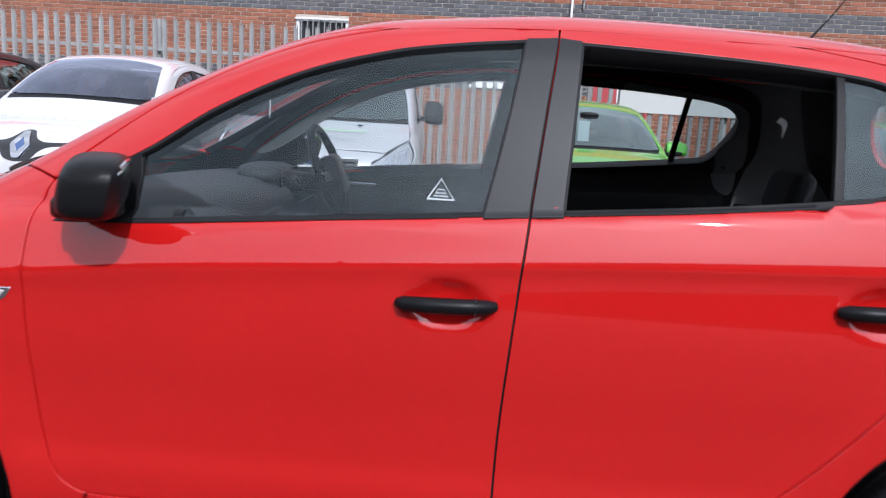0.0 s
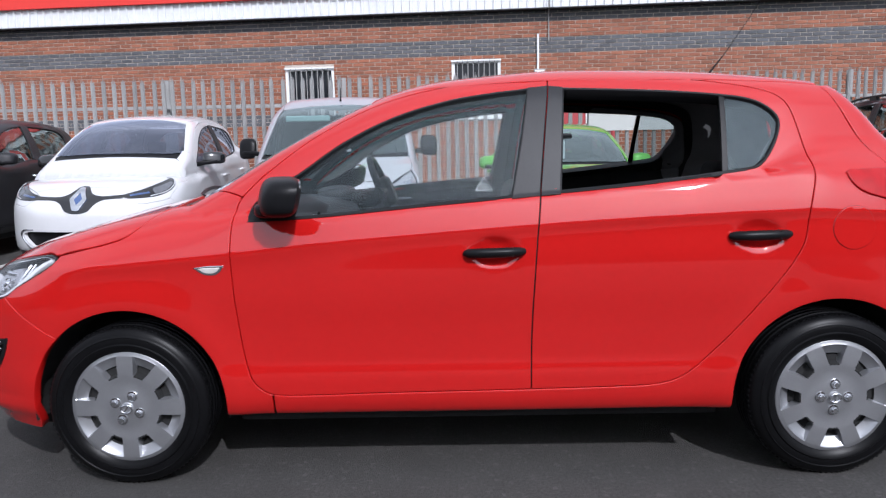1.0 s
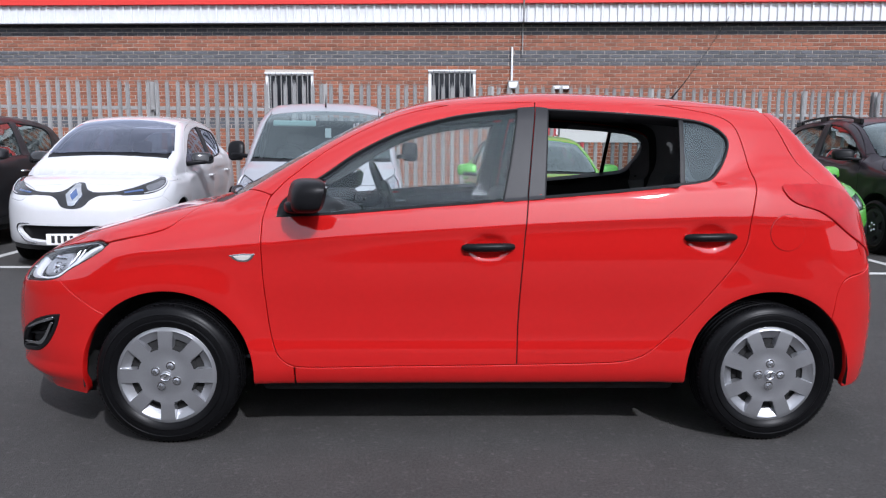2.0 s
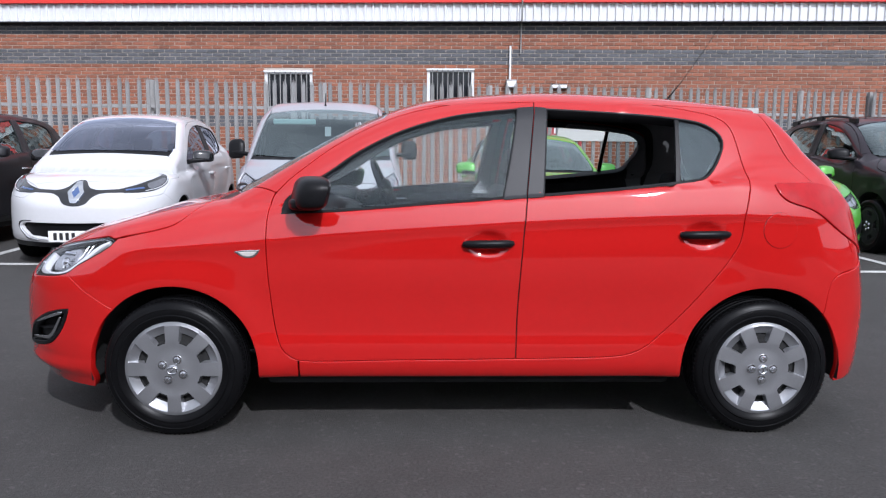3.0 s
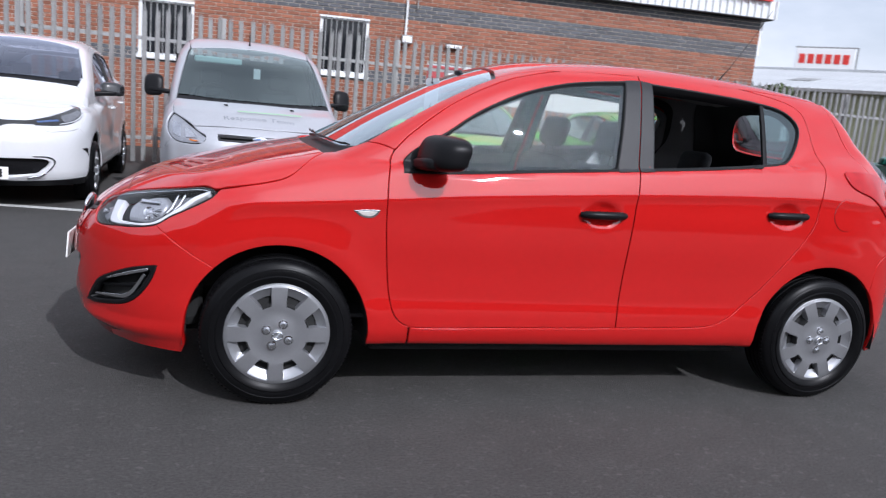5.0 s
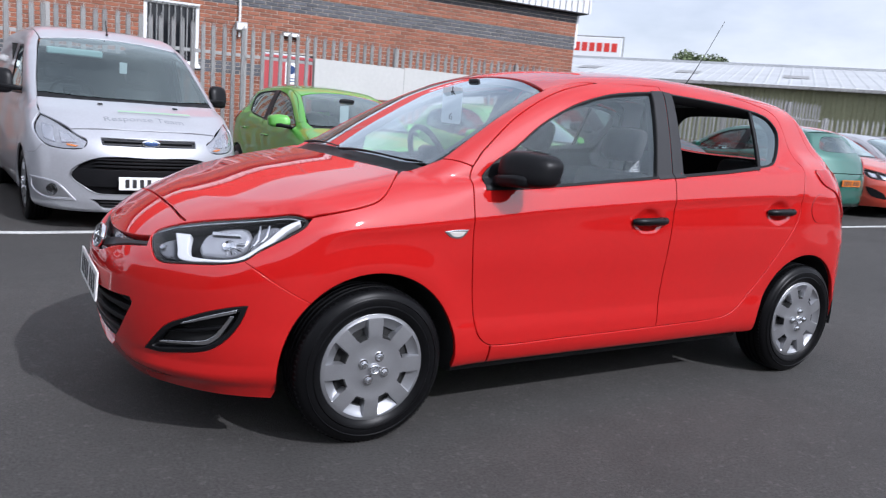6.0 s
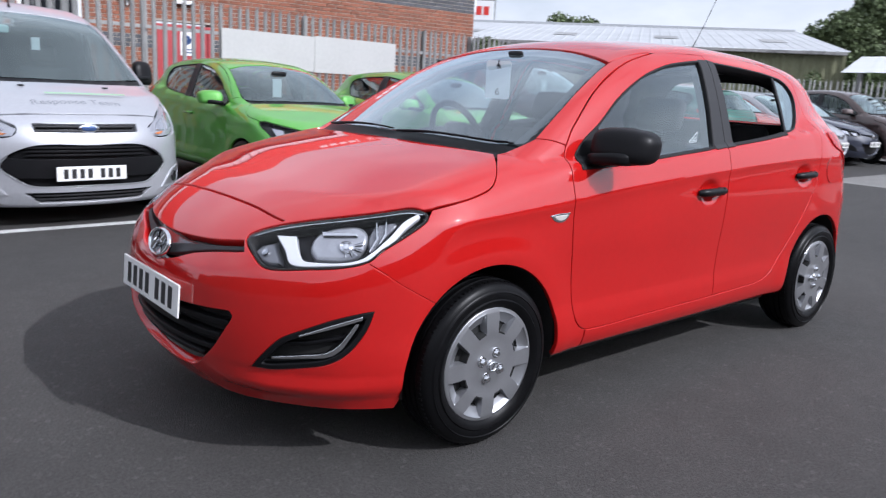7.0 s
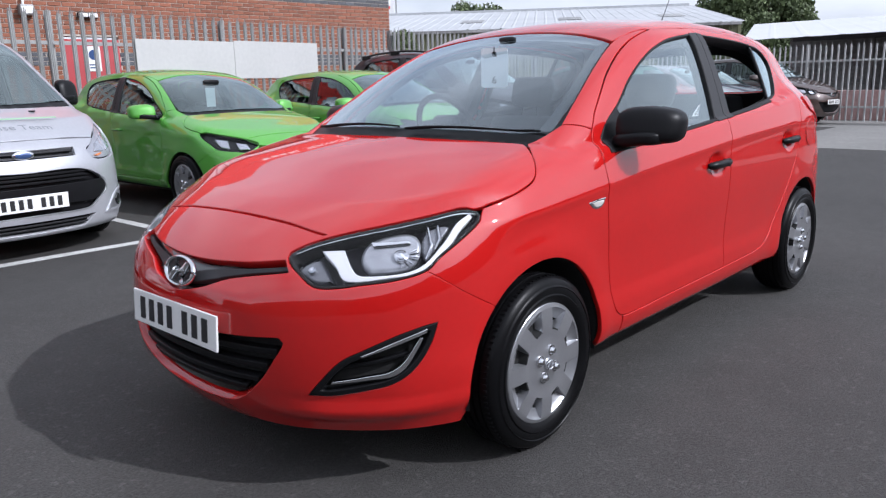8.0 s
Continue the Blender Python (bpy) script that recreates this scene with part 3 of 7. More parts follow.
    trim.shade_smooth(), trim.set_sharp_from_angle(angle=radians(28))
    for m in (steel, DARKWELL, CHROME):
        trim.materials.append(m)
    return tyre, trim


TYRE, TRIM = wheel_meshes()
TYRE_L, TRIM_L = wheel_meshes(0.330, 0.205, 0.225, 5, 5)


def put_wheels(car, xs, y, r, meshes, roll=(0, 0, 0, 0)):
    for i, (x, s) in enumerate((x, s) for x in xs for s in (-1, 1)):
        w = new("wheel", meshes[0])
        w.parent = car
        w.matrix_basis = Matrix.Translation((x, s * y, r)) @ Matrix.Rotation(0 if s < 0 else math.pi, 4, "Z") @ Matrix.Rotation(roll[i], 4, "Y")
        t = new("wheel_trim", meshes[1])
        t.parent = w


DOOR_F = [(-0.811, 0.398), (-0.853, 0.647), (-0.863, 0.879), (-0.846, 1.015), (-0.807, 1.067), (-0.763, 1.11), (-0.58, 1.246), (-0.341, 1.363), (-0.095, 1.425), (0.106, 1.449),
          (0.282, 1.456, 1), (0.255, 1.256), (0.228, 1.029), (0.212, 0.858), (0.193, 0.573), (0.188, 0.341, 1), (-0.316, 0.335), (-0.73, 0.333)]
DOOR_R = [(0.2855, 1.456, 1), (0.661, 1.448), (0.985, 1.408), (1.13, 1.359), (1.173, 1.256), (1.184, 1.111), (1.156, 0.973), (1.128, 0.83), (0.987, 0.637), (0.829, 0.464), (0.714, 0.375),
          (0.594, 0.350), (0.1925, 0.341, 1), (0.1975, 0.573), (0.2165, 0.858), (0.2325, 1.029), (0.2585, 1.256)]
WINDOW_F = [(-0.803, 0.957, 1), (-0.798, 1.005), (-0.735, 1.06), (-0.624, 1.124), (-0.48, 1.222), (-0.29, 1.314), (-0.096, 1.371), (0.051, 1.395), (0.21, 1.412, 1),
            (0.173, 1.206), (0.135, 1.024, 1), (-0.188, 0.999), (-0.563, 0.968)]
WINDOW_R = [(0.329, 1.412, 1), (0.647, 1.397), (0.898, 1.377), (1.036, 1.351), (1.107, 1.296), (1.108, 1.242), (1.052, 1.144), (0.998, 1.106), (0.62, 1.064), (0.299, 1.037, 1)]
LAMP = [(0.459, 0.73), (0.48, 0.748), (0.552, 0.771), (0.666, 0.794), (0.823, 0.817), (0.943, 0.833), (1.048, 0.846), (1.108, 0.842), (1.126, 0.827), (1.102, 0.804), (1.03, 0.765),
        (0.956, 0.727), (0.908, 0.694), (0.814, 0.675), (0.716, 0.667), (0.618, 0.658), (0.567, 0.663), (0.516, 0.693)]
SLIT = [(0, 0.692), (0.275, 0.704), (0.454, 0.722, 1), (0.480, 0.694, 1), (0.324, 0.672), (0.232, 0.654), (0.137, 0.624), (0, 0.600)]
LOWER = [(0, 0.490), (0.315, 0.503), (0.462, 0.512), (0.476, 0.498), (0.449, 0.454), (0.387, 0.374), (0.30, 0.302), (0.215, 0.268), (0, 0.255)]
FOG = [(0.544, 0.344, 1), (0.587, 0.393), (0.642, 0.447), (0.709, 0.479), (0.808, 0.517), (0.891, 0.537), (0.936, 0.543, 1), (0.915, 0.488), (0.879, 0.434), (0.836, 0.395), (0.785, 0.372),
       (0.701, 0.357), (0.615, 0.344)]
REAR_PANE = [(0, 1.37), (0.68, 1.36), (0.82, 1.30), (0.80, 1.14), (0, 1.12)]
TAIL = [(1.384, 1.089), (1.333, 1.096), (1.107, 1.094), (0.97, 1.06), (0.86, 0.95), (0.76, 0.84), (0.76, 0.775), (0.85, 0.80), (1.025, 0.880), (1.199, 0.980), (1.348, 1.028)]


SHEETS, OUTLINES = {}, {}


def stretch(ctrl, i, j, d=0.0, step=0.02):
    """The traced stretch of a closed outline from control point i to j, moved outwards by d, as corners of a broken line."""
    n = len(ctrl)
    p = trace(ctrl, step)
    count = [max(1, int(math.ceil(np.linalg.norm(np.subtract(ctrl[(k + 1) % n][:2], ctrl[k][:2])) / step))) for k in range(n)]
    start = np.concatenate([[0], np.cumsum(count)])
    at = lambda k: int(start[k % n] + (k // n) * start[-1])
    q = shrink(p, -d if area(p) > 0 else d)
    return [(float(q[k % len(q)][0]), float(q[k % len(q)][1]), 1) for k in range(at(i), at(j) + 1)]


def line(ctrl, shift=(0, 0), step=0.02):
    """The traced open line through control points, moved by shift, as corners of a broken line."""
    return [(float(a) + shift[0], float(c) + shift[1], 1) for a, c in trace(ctrl, step, closed=False)]


GAP = 0.0032
OPENING = ([(-0.735, 0.3295, 1)] + stretch(DOOR_F, 15, 17, GAP)[-1:0:-1] + stretch(DOOR_R, 0, 12, GAP)[-2:0:-1] + stretch(DOOR_F, 3, 10, GAP)[-2::-1])
DOOR_FRONT = stretch(DOOR_F, 17, 22, GAP)
BONNET_SIDE = [(-1.102, 0.568, 1), (-1.158, 0.499), (-1.207, 0.427), (-1.254, 0.376), (-1.327, 0.346), (-1.426, 0.323), (-1.495, 0.312, 1)]
BONNET_FRONT = [(0, 0.812), (0.14, 0.811), (0.383, 0.803), (0.575, 0.784, 1)]


class Builder:
    """Lays panels on a shape, in metres after stretching by size, as meshes under one car."""

    def __init__(self, name, shape, m, size=(1, 1, 1), step=0.03, label="", category="car", group="", kind=""):
        self.kind = kind or name
        self.shape, self.size, self.step = shape, np.array(size, float), step
        self.car = empty(name, m, label, category, group)

    def place(self, v, n):
        n = n / self.size
        return v * self.size, n / np.linalg.norm(n, axis=1, keepdims=True)

    def panel(self, name, kind, outline, mat, side=-1, label="", parent=None, **k):
        k.setdefault("step", self.step)
        key = (self.kind, kind, side, repr(outline), repr(sorted(k.items())))
        if key not in SHEETS:
            SHEETS[key] = sheet(self.shape, kind, outline, side, **k)
        v, f, n = SHEETS[key]
        v, n = self.place(v, n)
        return from_arrays(name, v, f, mat, parent or self.car, label, n)

    def at(self, kind, uv, side=-1):
        """The place and normal on the stretched skin."""
        p = self.shape.lay(kind, np.array([uv], float), side)
        p, n = self.place(p, self.shape.normal(p))
        return Vector(p[0]), Vector(n[0])


def outlines(s):
    """The outlines of wing, side frame and bumpers, which share their edges with doors, lamps and arches."""
    if s.name in OUTLINES:
        return OUTLINES[s.name]
    c = lambda src, dst, pts: convert(s, src, dst, pts)
    fx, rx = s.axles
    ar = s.arch
    lamp_low = c("nose", "tube", stretch(LAMP, 8, 12, 0.002))
    seam = [(0.966, 0.659), (1.038, 0.614)]
    arch_f = [p for p in arc(fx, s.hub, ar, 134, -7, 14)]
    hinge = [p for p in c("side", "tube", DOOR_FRONT) if p[1] < 0.546]
    opening = [p for p in c("side", "tube", OPENING) if p[0] > -0.77 or p[1] > 0.551]
    base = hatchback()
    corner = c("top", "tube", convert(base, "tube", "top", [(-0.939, 0.6065, 1), (-1.003, 0.588), (-0.936, 0.610, 1)]))
    wing = ([(hinge[-1][0] + 0.002, 0.547, 1), *corner[:2], *line(bonnet_side(s))]
            + lamp_low + c("nose", "tube", seam) + [(*c("side", "tube", [arch_f[0]])[0][:2], 1)] + c("side", "tube", arch_f[1:-1])
            + c("side", "tube", [(*arch_f[-1], 1), (-0.895, 0.252, 1), (-0.742, 0.252, 1), (-0.742, 0.3295, 1)]) + hinge)
    arch_r = [p for p in arc(rx, s.hub, ar, 42, 187, 14)]
    tail_edge = c("top", "tube", [(1.31, -0.50, 1)]) + [(1.372, 0.850), (1.464, 0.641), (1.60, 0.45), (1.68, 0.24, 1)]
    gate = [(0, 1.425), (0.6, 1.422)] + c("tube", "tail", line(tail_edge, (0.004, 0.0))) + [(0, 0.782)]
    inner_gate = [(0, 1.425), (0.6, 1.422)] + c("tube", "tail", line(tail_edge, (-0.03, 0.0))) + [(0, 0.782)]
    frame_ = ([(hinge[-1][0] + 0.003, 0.5505, 1), corner[2]] + c("top", "tube", [(-0.80, -0.632), (-0.60, -0.585), (-0.385, -0.54), (-0.25, -0.545), (0.0, -0.552), (0.3, -0.556), (0.9, -0.545)])
              + line(tail_edge)[:-1] + c("tail", "tube", [(0.775, 0.7665, 1), (0.93, 0.7275, 1), (1.087, 0.689)])
              + c("side", "tube", [(*arch_r[0], 1), *arch_r[1:-1], (*arch_r[-1], 1), (0.885, 0.252, 1), (-0.735, 0.252, 1)]) + opening)
    arch_n = c("side", "nose", [(*arch_f[0], 1)] + arc(fx, s.hub, ar, 143, 190, 6) + [(fx - ar - 0.004, 0.20, 1)])
    bumper = (line(BONNET_FRONT) + stretch(LAMP, 12, 20, 0.002)[::-1] + seam + arch_n + [(0.647, 0.205), (0.384, 0.195), (0, 0.19)])
    arch_t = c("side", "tail", [(*arch_r[0], 1)] + arc(rx, s.hub, ar, 34, -10, 6) + [(rx + ar + 0.004, 0.22, 1)])
    rear = [(0, 0.77), (0.5, 0.772), (0.76, 0.768, 1), (0.93, 0.7245, 1), (1.087, 0.686)] + arch_t + [(0.7, 0.215), (0.3, 0.215), (0, 0.215)]
    OUTLINES[s.name] = (wing, frame_, bumper, rear, gate, inner_gate)
    return OUTLINES[s.name]


def bonnet_side(s):
    """The bonnet's side edge on a shape, at the same place in plan as on the first car."""
    return BONNET_SIDE if s.name in ("red", "hatchback") else convert(s, "top", "tube", convert(hatchback(), "tube", "top", BONNET_SIDE))


def shell(b, paint, holes=(), screen=SCREEN, rear_tint=DARKGLASS):
    """The panels that all hatchbacks share."""
    s = b.shape
    wing, frame_, bumper, rear, gate, _ = outlines(s)
    made = {}
    for side in (-1, 1):
        b.panel("front_wing", "tube", wing, paint, side)
        b.panel("side_frame", "tube", frame_, paint, side)
        made["door_f", side] = b.panel("front_door", "side", DOOR_F, paint, side, holes=[WINDOW_F], edge=0.002)
        made["door_r", side] = b.panel("rear_door", "side", DOOR_R, paint, side, holes=[WINDOW_R], edge=0.002)
        b.panel("window_seal", "side", WINDOW_F, SEAL, side, holes=[shrink_ctrl(WINDOW_F, 0.008)], off=0.002, edge=0.002, rim=0.054, parent=made["door_f", side])
        b.panel("window_seal", "side", WINDOW_R, SEAL, side, holes=[shrink_ctrl(WINDOW_R, 0.008)], off=0.002, edge=0.002, rim=0.054, parent=made["door_r", side])
        b.panel("pillar_trim", "side", [(0.206, 1.413, 1), (0.2775, 1.418, 1), (0.2552, 1.256), (0.2275, 1.027, 1), (0.130, 1.019, 1), (0.170, 1.206)], GREYTRIM, side, off=0.004, edge=0.002, rim=0.004,
                parent=made["door_f", side])
        b.panel("pillar_trim", "side", [(0.2822, 1.418, 1), (0.332, 1.413, 1), (0.301, 1.032, 1), (0.2325, 1.027, 1), (0.2598, 1.256)], GREYTRIM, side, off=0.004, edge=0.002, rim=0.004,
                parent=made["door_r", side])
        b.panel("door_seal", "side", [(0.262, 1.452, 1), (0.304, 1.452, 1), (0.277, 1.256), (0.250, 1.029), (0.232, 0.858), (0.213, 0.573), (0.207, 0.35, 1), (0.174, 0.35, 1), (0.179, 0.573), (0.198, 0.858), (0.214, 1.029),
                                          (0.241, 1.256)], SEAL, side, off=-0.007, edge=0.001, rim=0.0)
    edge = (convert(s, "tube", "top", line(bonnet_side(s)[1:], (0, 0.0045))) + convert(s, "nose", "top", stretch(LAMP, 2, 7, 0.0025)[::-1] + line(BONNET_FRONT[::-1], (0, 0.003))))
    edge[-1] = (edge[-1][0], 0.0)
    b.panel("bonnet", "top", both([(-1.160, 0), (-1.150, -0.3), (-1.108, -0.622, 1)] + edge, "top"), paint)
    b.panel("cowl", "top", both([(-1.168, 0), (-1.158, -0.3), (-1.112, -0.628, 1), (-1.0, -0.655, 1), (-1.02, -0.5), (-1.075, 0)], "top"), PLASTIC, off=-0.012)
    b.panel("windscreen", "top", both([(-1.095, 0), (-1.045, -0.5), (-0.985, -0.648, 1), (-0.80, -0.628), (-0.60, -0.580), (-0.40, -0.535, 1), (-0.345, -0.3), (-0.330, 0)], "top"), screen, off=-0.004, rim=0.004)
    b.panel("roof", "top", both([(-0.315, 0), (-0.330, -0.3), (-0.382, -0.534, 1), (-0.25, -0.5415), (0.0, -0.5485), (0.3, -0.5525), (0.9, -0.5415), (1.305, -0.496, 1), (1.33, 0)], "top"), paint)
    made["front"] = b.panel("front_bumper", "nose", both(bumper, "nose"), paint, holes=holes, rim=0.03)
    b.panel("rear_bumper", "tail", both(rear, "tail"), paint)
    b.panel("tailgate", "tail", both(gate, "tail"), paint, holes=[both(REAR_PANE, "tail")])
    b.panel("rear_window", "tail", both(REAR_PANE, "tail"), rear_tint, off=0.0, rim=0.003)
    for side in (-1, 1):
        b.panel("tail_lamp", "tail", TAIL, TAILRED, side, off=0.008, rim=0.012, edge=0.004, step=min(b.step, 0.03))
    return made


def shrink_ctrl(ctrl, d):
    """A control outline moved inwards by d."""
    p = np.array([c[:2] for c in ctrl], float)
    a = area(p)
    q = p if a > 0 else p[::-1]
    before, after = q - np.roll(q, 1, 0), np.roll(q, -1, 0) - q
    before /= np.linalg.norm(before, axis=1, keepdims=True)
    after /= np.linalg.norm(after, axis=1, keepdims=True)
    n = np.stack([-(before + after)[:, 1], (before + after)[:, 0]], -1)
    n /= np.linalg.norm(n, axis=1, keepdims=True)
    cosine = np.clip(np.einsum("ij,ij->i", n, np.stack([-after[:, 1], after[:, 0]], -1)), 0.35, 1)
    q = q + n * (d / cosine)[:, None]
    q = q if a > 0 else q[::-1]
    return [(float(x), float(y), *c[2:]) for (x, y), c in zip(q, ctrl)]

# ---- parts that cars share ----
def lump(cx, cy, cz, rx, ry, rz, power=2.6, n=20, m=20, bend=None):
    """A rounded block as points and faces."""
    v, f = [], []
    for i in range(n + 1):
        a = -math.pi / 2 + math.pi * i / n
        for j in range(m):
            t = 2 * math.pi * j / m
            d = np.array((math.cos(a) * math.cos(t), math.cos(a) * math.sin(t), math.sin(a)))
            d /= (np.sum(np.abs(d) ** power)) ** (1 / power)
            p = Vector((cx + rx * d[0], cy + ry * d[1], cz + rz * d[2]))
            v.append(bend(p) if bend else p)
    for i in range(n):
        for j in range(m):
            k = (j + 1) % m
            f.append((i * m + j, i * m + k, (i + 1) * m + k, (i + 1) * m + j))
    return v, f


def mirror(b, side, mat, x=-0.66, z=1.03, root=-0.78, at_y=0.90, size=(0.072, 0.125, 0.078)):
    """A door mirror on its arm."""
    sy = side * at_y
    tilt = lambda p: Vector((p.x + (abs(p.y) - at_y) * 0.30 + (p.z - z) * 0.22, p.y, p.z + (0.010 if abs(p.y) < at_y else -0.10 * (abs(p.y) - at_y) + 0.010)))
    v, f = lump(x, sy, z, *size, power=3.6, bend=tilt)
    house = from_arrays("mirror_housing", v, f, mat, b.car, "rounded black door mirror housing", smooth=40)
    bm = bmesh.new()
    p = b.at("side", (root, z - 0.075), side)[0]
    bm.free()
    foot = abs(p.y) - 0.015
    v, f = lump(x - 0.022, side * (foot + at_y + 0.05) / 2, z - 0.038, 0.066, (at_y + 0.05 - foot) / 2 + 0.012, 0.026, power=4.2, n=14, m=24,
                bend=lambda q: Vector((q.x + (abs(q.y) - at_y) * 0.22, q.y, q.z - max(0.0, at_y - abs(q.y)) * 0.10)))
    from_arrays("mirror_arm", v, f, PLASTIC, house, smooth=50)
    v, f = lump(x + size[0] * 0.78, sy, z + 0.012, 0.010, size[1] * 0.74, size[2] * 0.66, power=4, n=10, m=16, bend=tilt)
    from_arrays("mirror_glass", v, f, CHROME, house, smooth=40)
    return house


def seat_mesh(kind):
    bm = bmesh.new()
    if kind == "cushion":
        box(bm, -0.25, 0.25, -0.24, 0.24, -0.07, 0.07, 0.05, 3)
    elif kind == "back":
        box(bm, -0.07, 0.07, -0.24, 0.24, 0.0, 0.60, 0.055, 3)
    else:
        box(bm, -0.045, 0.045, -0.13, 0.13, 0.0, 0.17, 0.045, 3)
        for y in (-0.05, 0.05):
            rod(bm, [(0, y, -0.06), (0, y, 0.03)], 0.006, 6)
    me = bpy.data.meshes.new(kind)
    bmesh.ops.recalc_face_normals(bm, faces=bm.faces)
    bm.to_mesh(me), bm.free()
    me.shade_smooth(), me.set_sharp_from_angle(angle=radians(40))
    me.materials.append(CLOTH)
    return me


CUSHION, BACK, REST = (seat_mesh(k) for k in ("cushion", "back", "headrest"))


def seats(b, rows=((-0.05, 0.36, 0.42), (0.80, 0.34, 0.50)), lean=14, scale=1.0):
    """Front and rear seats. rows: (x, y, z of the cushion)."""
    for x, y, z in rows:
        for s in (-1, 1):
            for name, me, m in (("seat_cushion", CUSHION, pose(x, s * y, z, 0, -6, 0)), ("seat_back", BACK, pose(x + 0.24, s * y, z + 0.02, 0, lean, 0)),
                                ("headrest", REST, pose(x + 0.24 + 0.66 * math.sin(radians(lean)), s * y, z + 0.02 + 0.65 * math.cos(radians(lean)), 0, lean, 0))):
                ob = new(name, me)
                ob.parent, ob.matrix_basis = b.car, m


def steering_wheel(b, x, y, z, tilt=25, radius=0.185):
    bm = bmesh.new()
    m = Matrix.Translation((x, y, z)) @ Matrix.Rotation(radians(-tilt), 4, "Y")
    ring = [(0, radius * math.cos(a), radius * math.sin(a)) for a in np.linspace(0, 2 * math.pi, 37)]
    rod(bm, ring, 0.016, 8)
    for a in (0, 180, 270):
        rod(bm, [(0.01, 0.05 * math.cos(radians(a)), 0.05 * math.sin(radians(a))), (0.0, radius * math.cos(radians(a)), radius * math.sin(radians(a)))], 0.018, 8)
    box(bm, -0.015, 0.045, -0.075, 0.075, -0.075, 0.07, 0.02)
    rod(bm, [(-0.02, 0, 0), (-0.35, 0, -0.05)], 0.04, 8)
    bmesh.ops.transform(bm, matrix=m, verts=bm.verts)
    part("steering_wheel", bm, PLASTIC, b.car, smooth=50)


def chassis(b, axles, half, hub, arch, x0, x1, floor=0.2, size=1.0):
    """Wheel wells, floor and near-black boxes for the dark inside of the body, out of the daylight."""
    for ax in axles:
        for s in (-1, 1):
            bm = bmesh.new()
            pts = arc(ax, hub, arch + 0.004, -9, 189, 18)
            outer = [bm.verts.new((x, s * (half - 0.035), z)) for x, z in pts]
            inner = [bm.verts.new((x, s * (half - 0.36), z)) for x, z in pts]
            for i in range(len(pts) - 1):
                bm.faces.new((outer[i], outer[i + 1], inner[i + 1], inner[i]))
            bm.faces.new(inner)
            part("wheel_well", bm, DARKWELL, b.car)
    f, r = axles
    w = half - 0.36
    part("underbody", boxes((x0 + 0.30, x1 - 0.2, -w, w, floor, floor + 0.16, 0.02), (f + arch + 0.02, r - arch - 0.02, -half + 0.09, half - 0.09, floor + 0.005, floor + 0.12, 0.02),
                            # tray added under the nose to keep sun streaks off the ground
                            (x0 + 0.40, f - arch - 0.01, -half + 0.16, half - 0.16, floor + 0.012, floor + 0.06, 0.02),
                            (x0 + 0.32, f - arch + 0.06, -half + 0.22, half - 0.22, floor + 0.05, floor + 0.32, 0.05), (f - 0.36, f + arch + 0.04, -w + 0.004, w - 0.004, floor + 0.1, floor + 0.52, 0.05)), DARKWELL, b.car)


def plate(b, width, height, p, yaw=0, lean=0, groups=(4, 3), back=PLATEW):
    """A number plate, its characters as plain bars."""
    bm = bmesh.new()
    box(bm, -0.004, 0.004, -width / 2, width / 2, -height / 2, height / 2, 0.003)
    ob = part("number_plate", bm, back, b.car, "white number plate with black marks")
    ob.matrix_basis = Matrix.Translation(p) @ Matrix.Rotation(yaw, 4, "Z") @ Matrix.Rotation(lean, 4, "Y")
    n = sum(groups)
    cw = width * 0.86 / (n + 0.6)
    y = width * 0.43
    for g in groups:
        for k in range(g):
            part("plate_mark", boxes((-0.0055, -0.0035, y - cw * 0.79, y - cw * 0.23, -height * 0.33, height * 0.33)), INK, ob)
            y -= cw
        y -= cw * 0.6
    return ob


def text_mesh(name, words, size, mat, parent, m, depth=0.001, label="", bold=0.0):
    cu = bpy.data.curves.new(name, "FONT")
    cu.body, cu.size, cu.extrude, cu.align_x, cu.align_y, cu.offset = words, size, depth, "CENTER", "CENTER", bold
    tmp = new(name, cu)
    me = bpy.data.meshes.new_from_object(tmp.evaluated_get(bpy.context.evaluated_depsgraph_get()))
    bpy.data.objects.remove(tmp)
    ob = link_mesh(name, me, mat, parent, label)
    ob.matrix_basis = m
    return ob

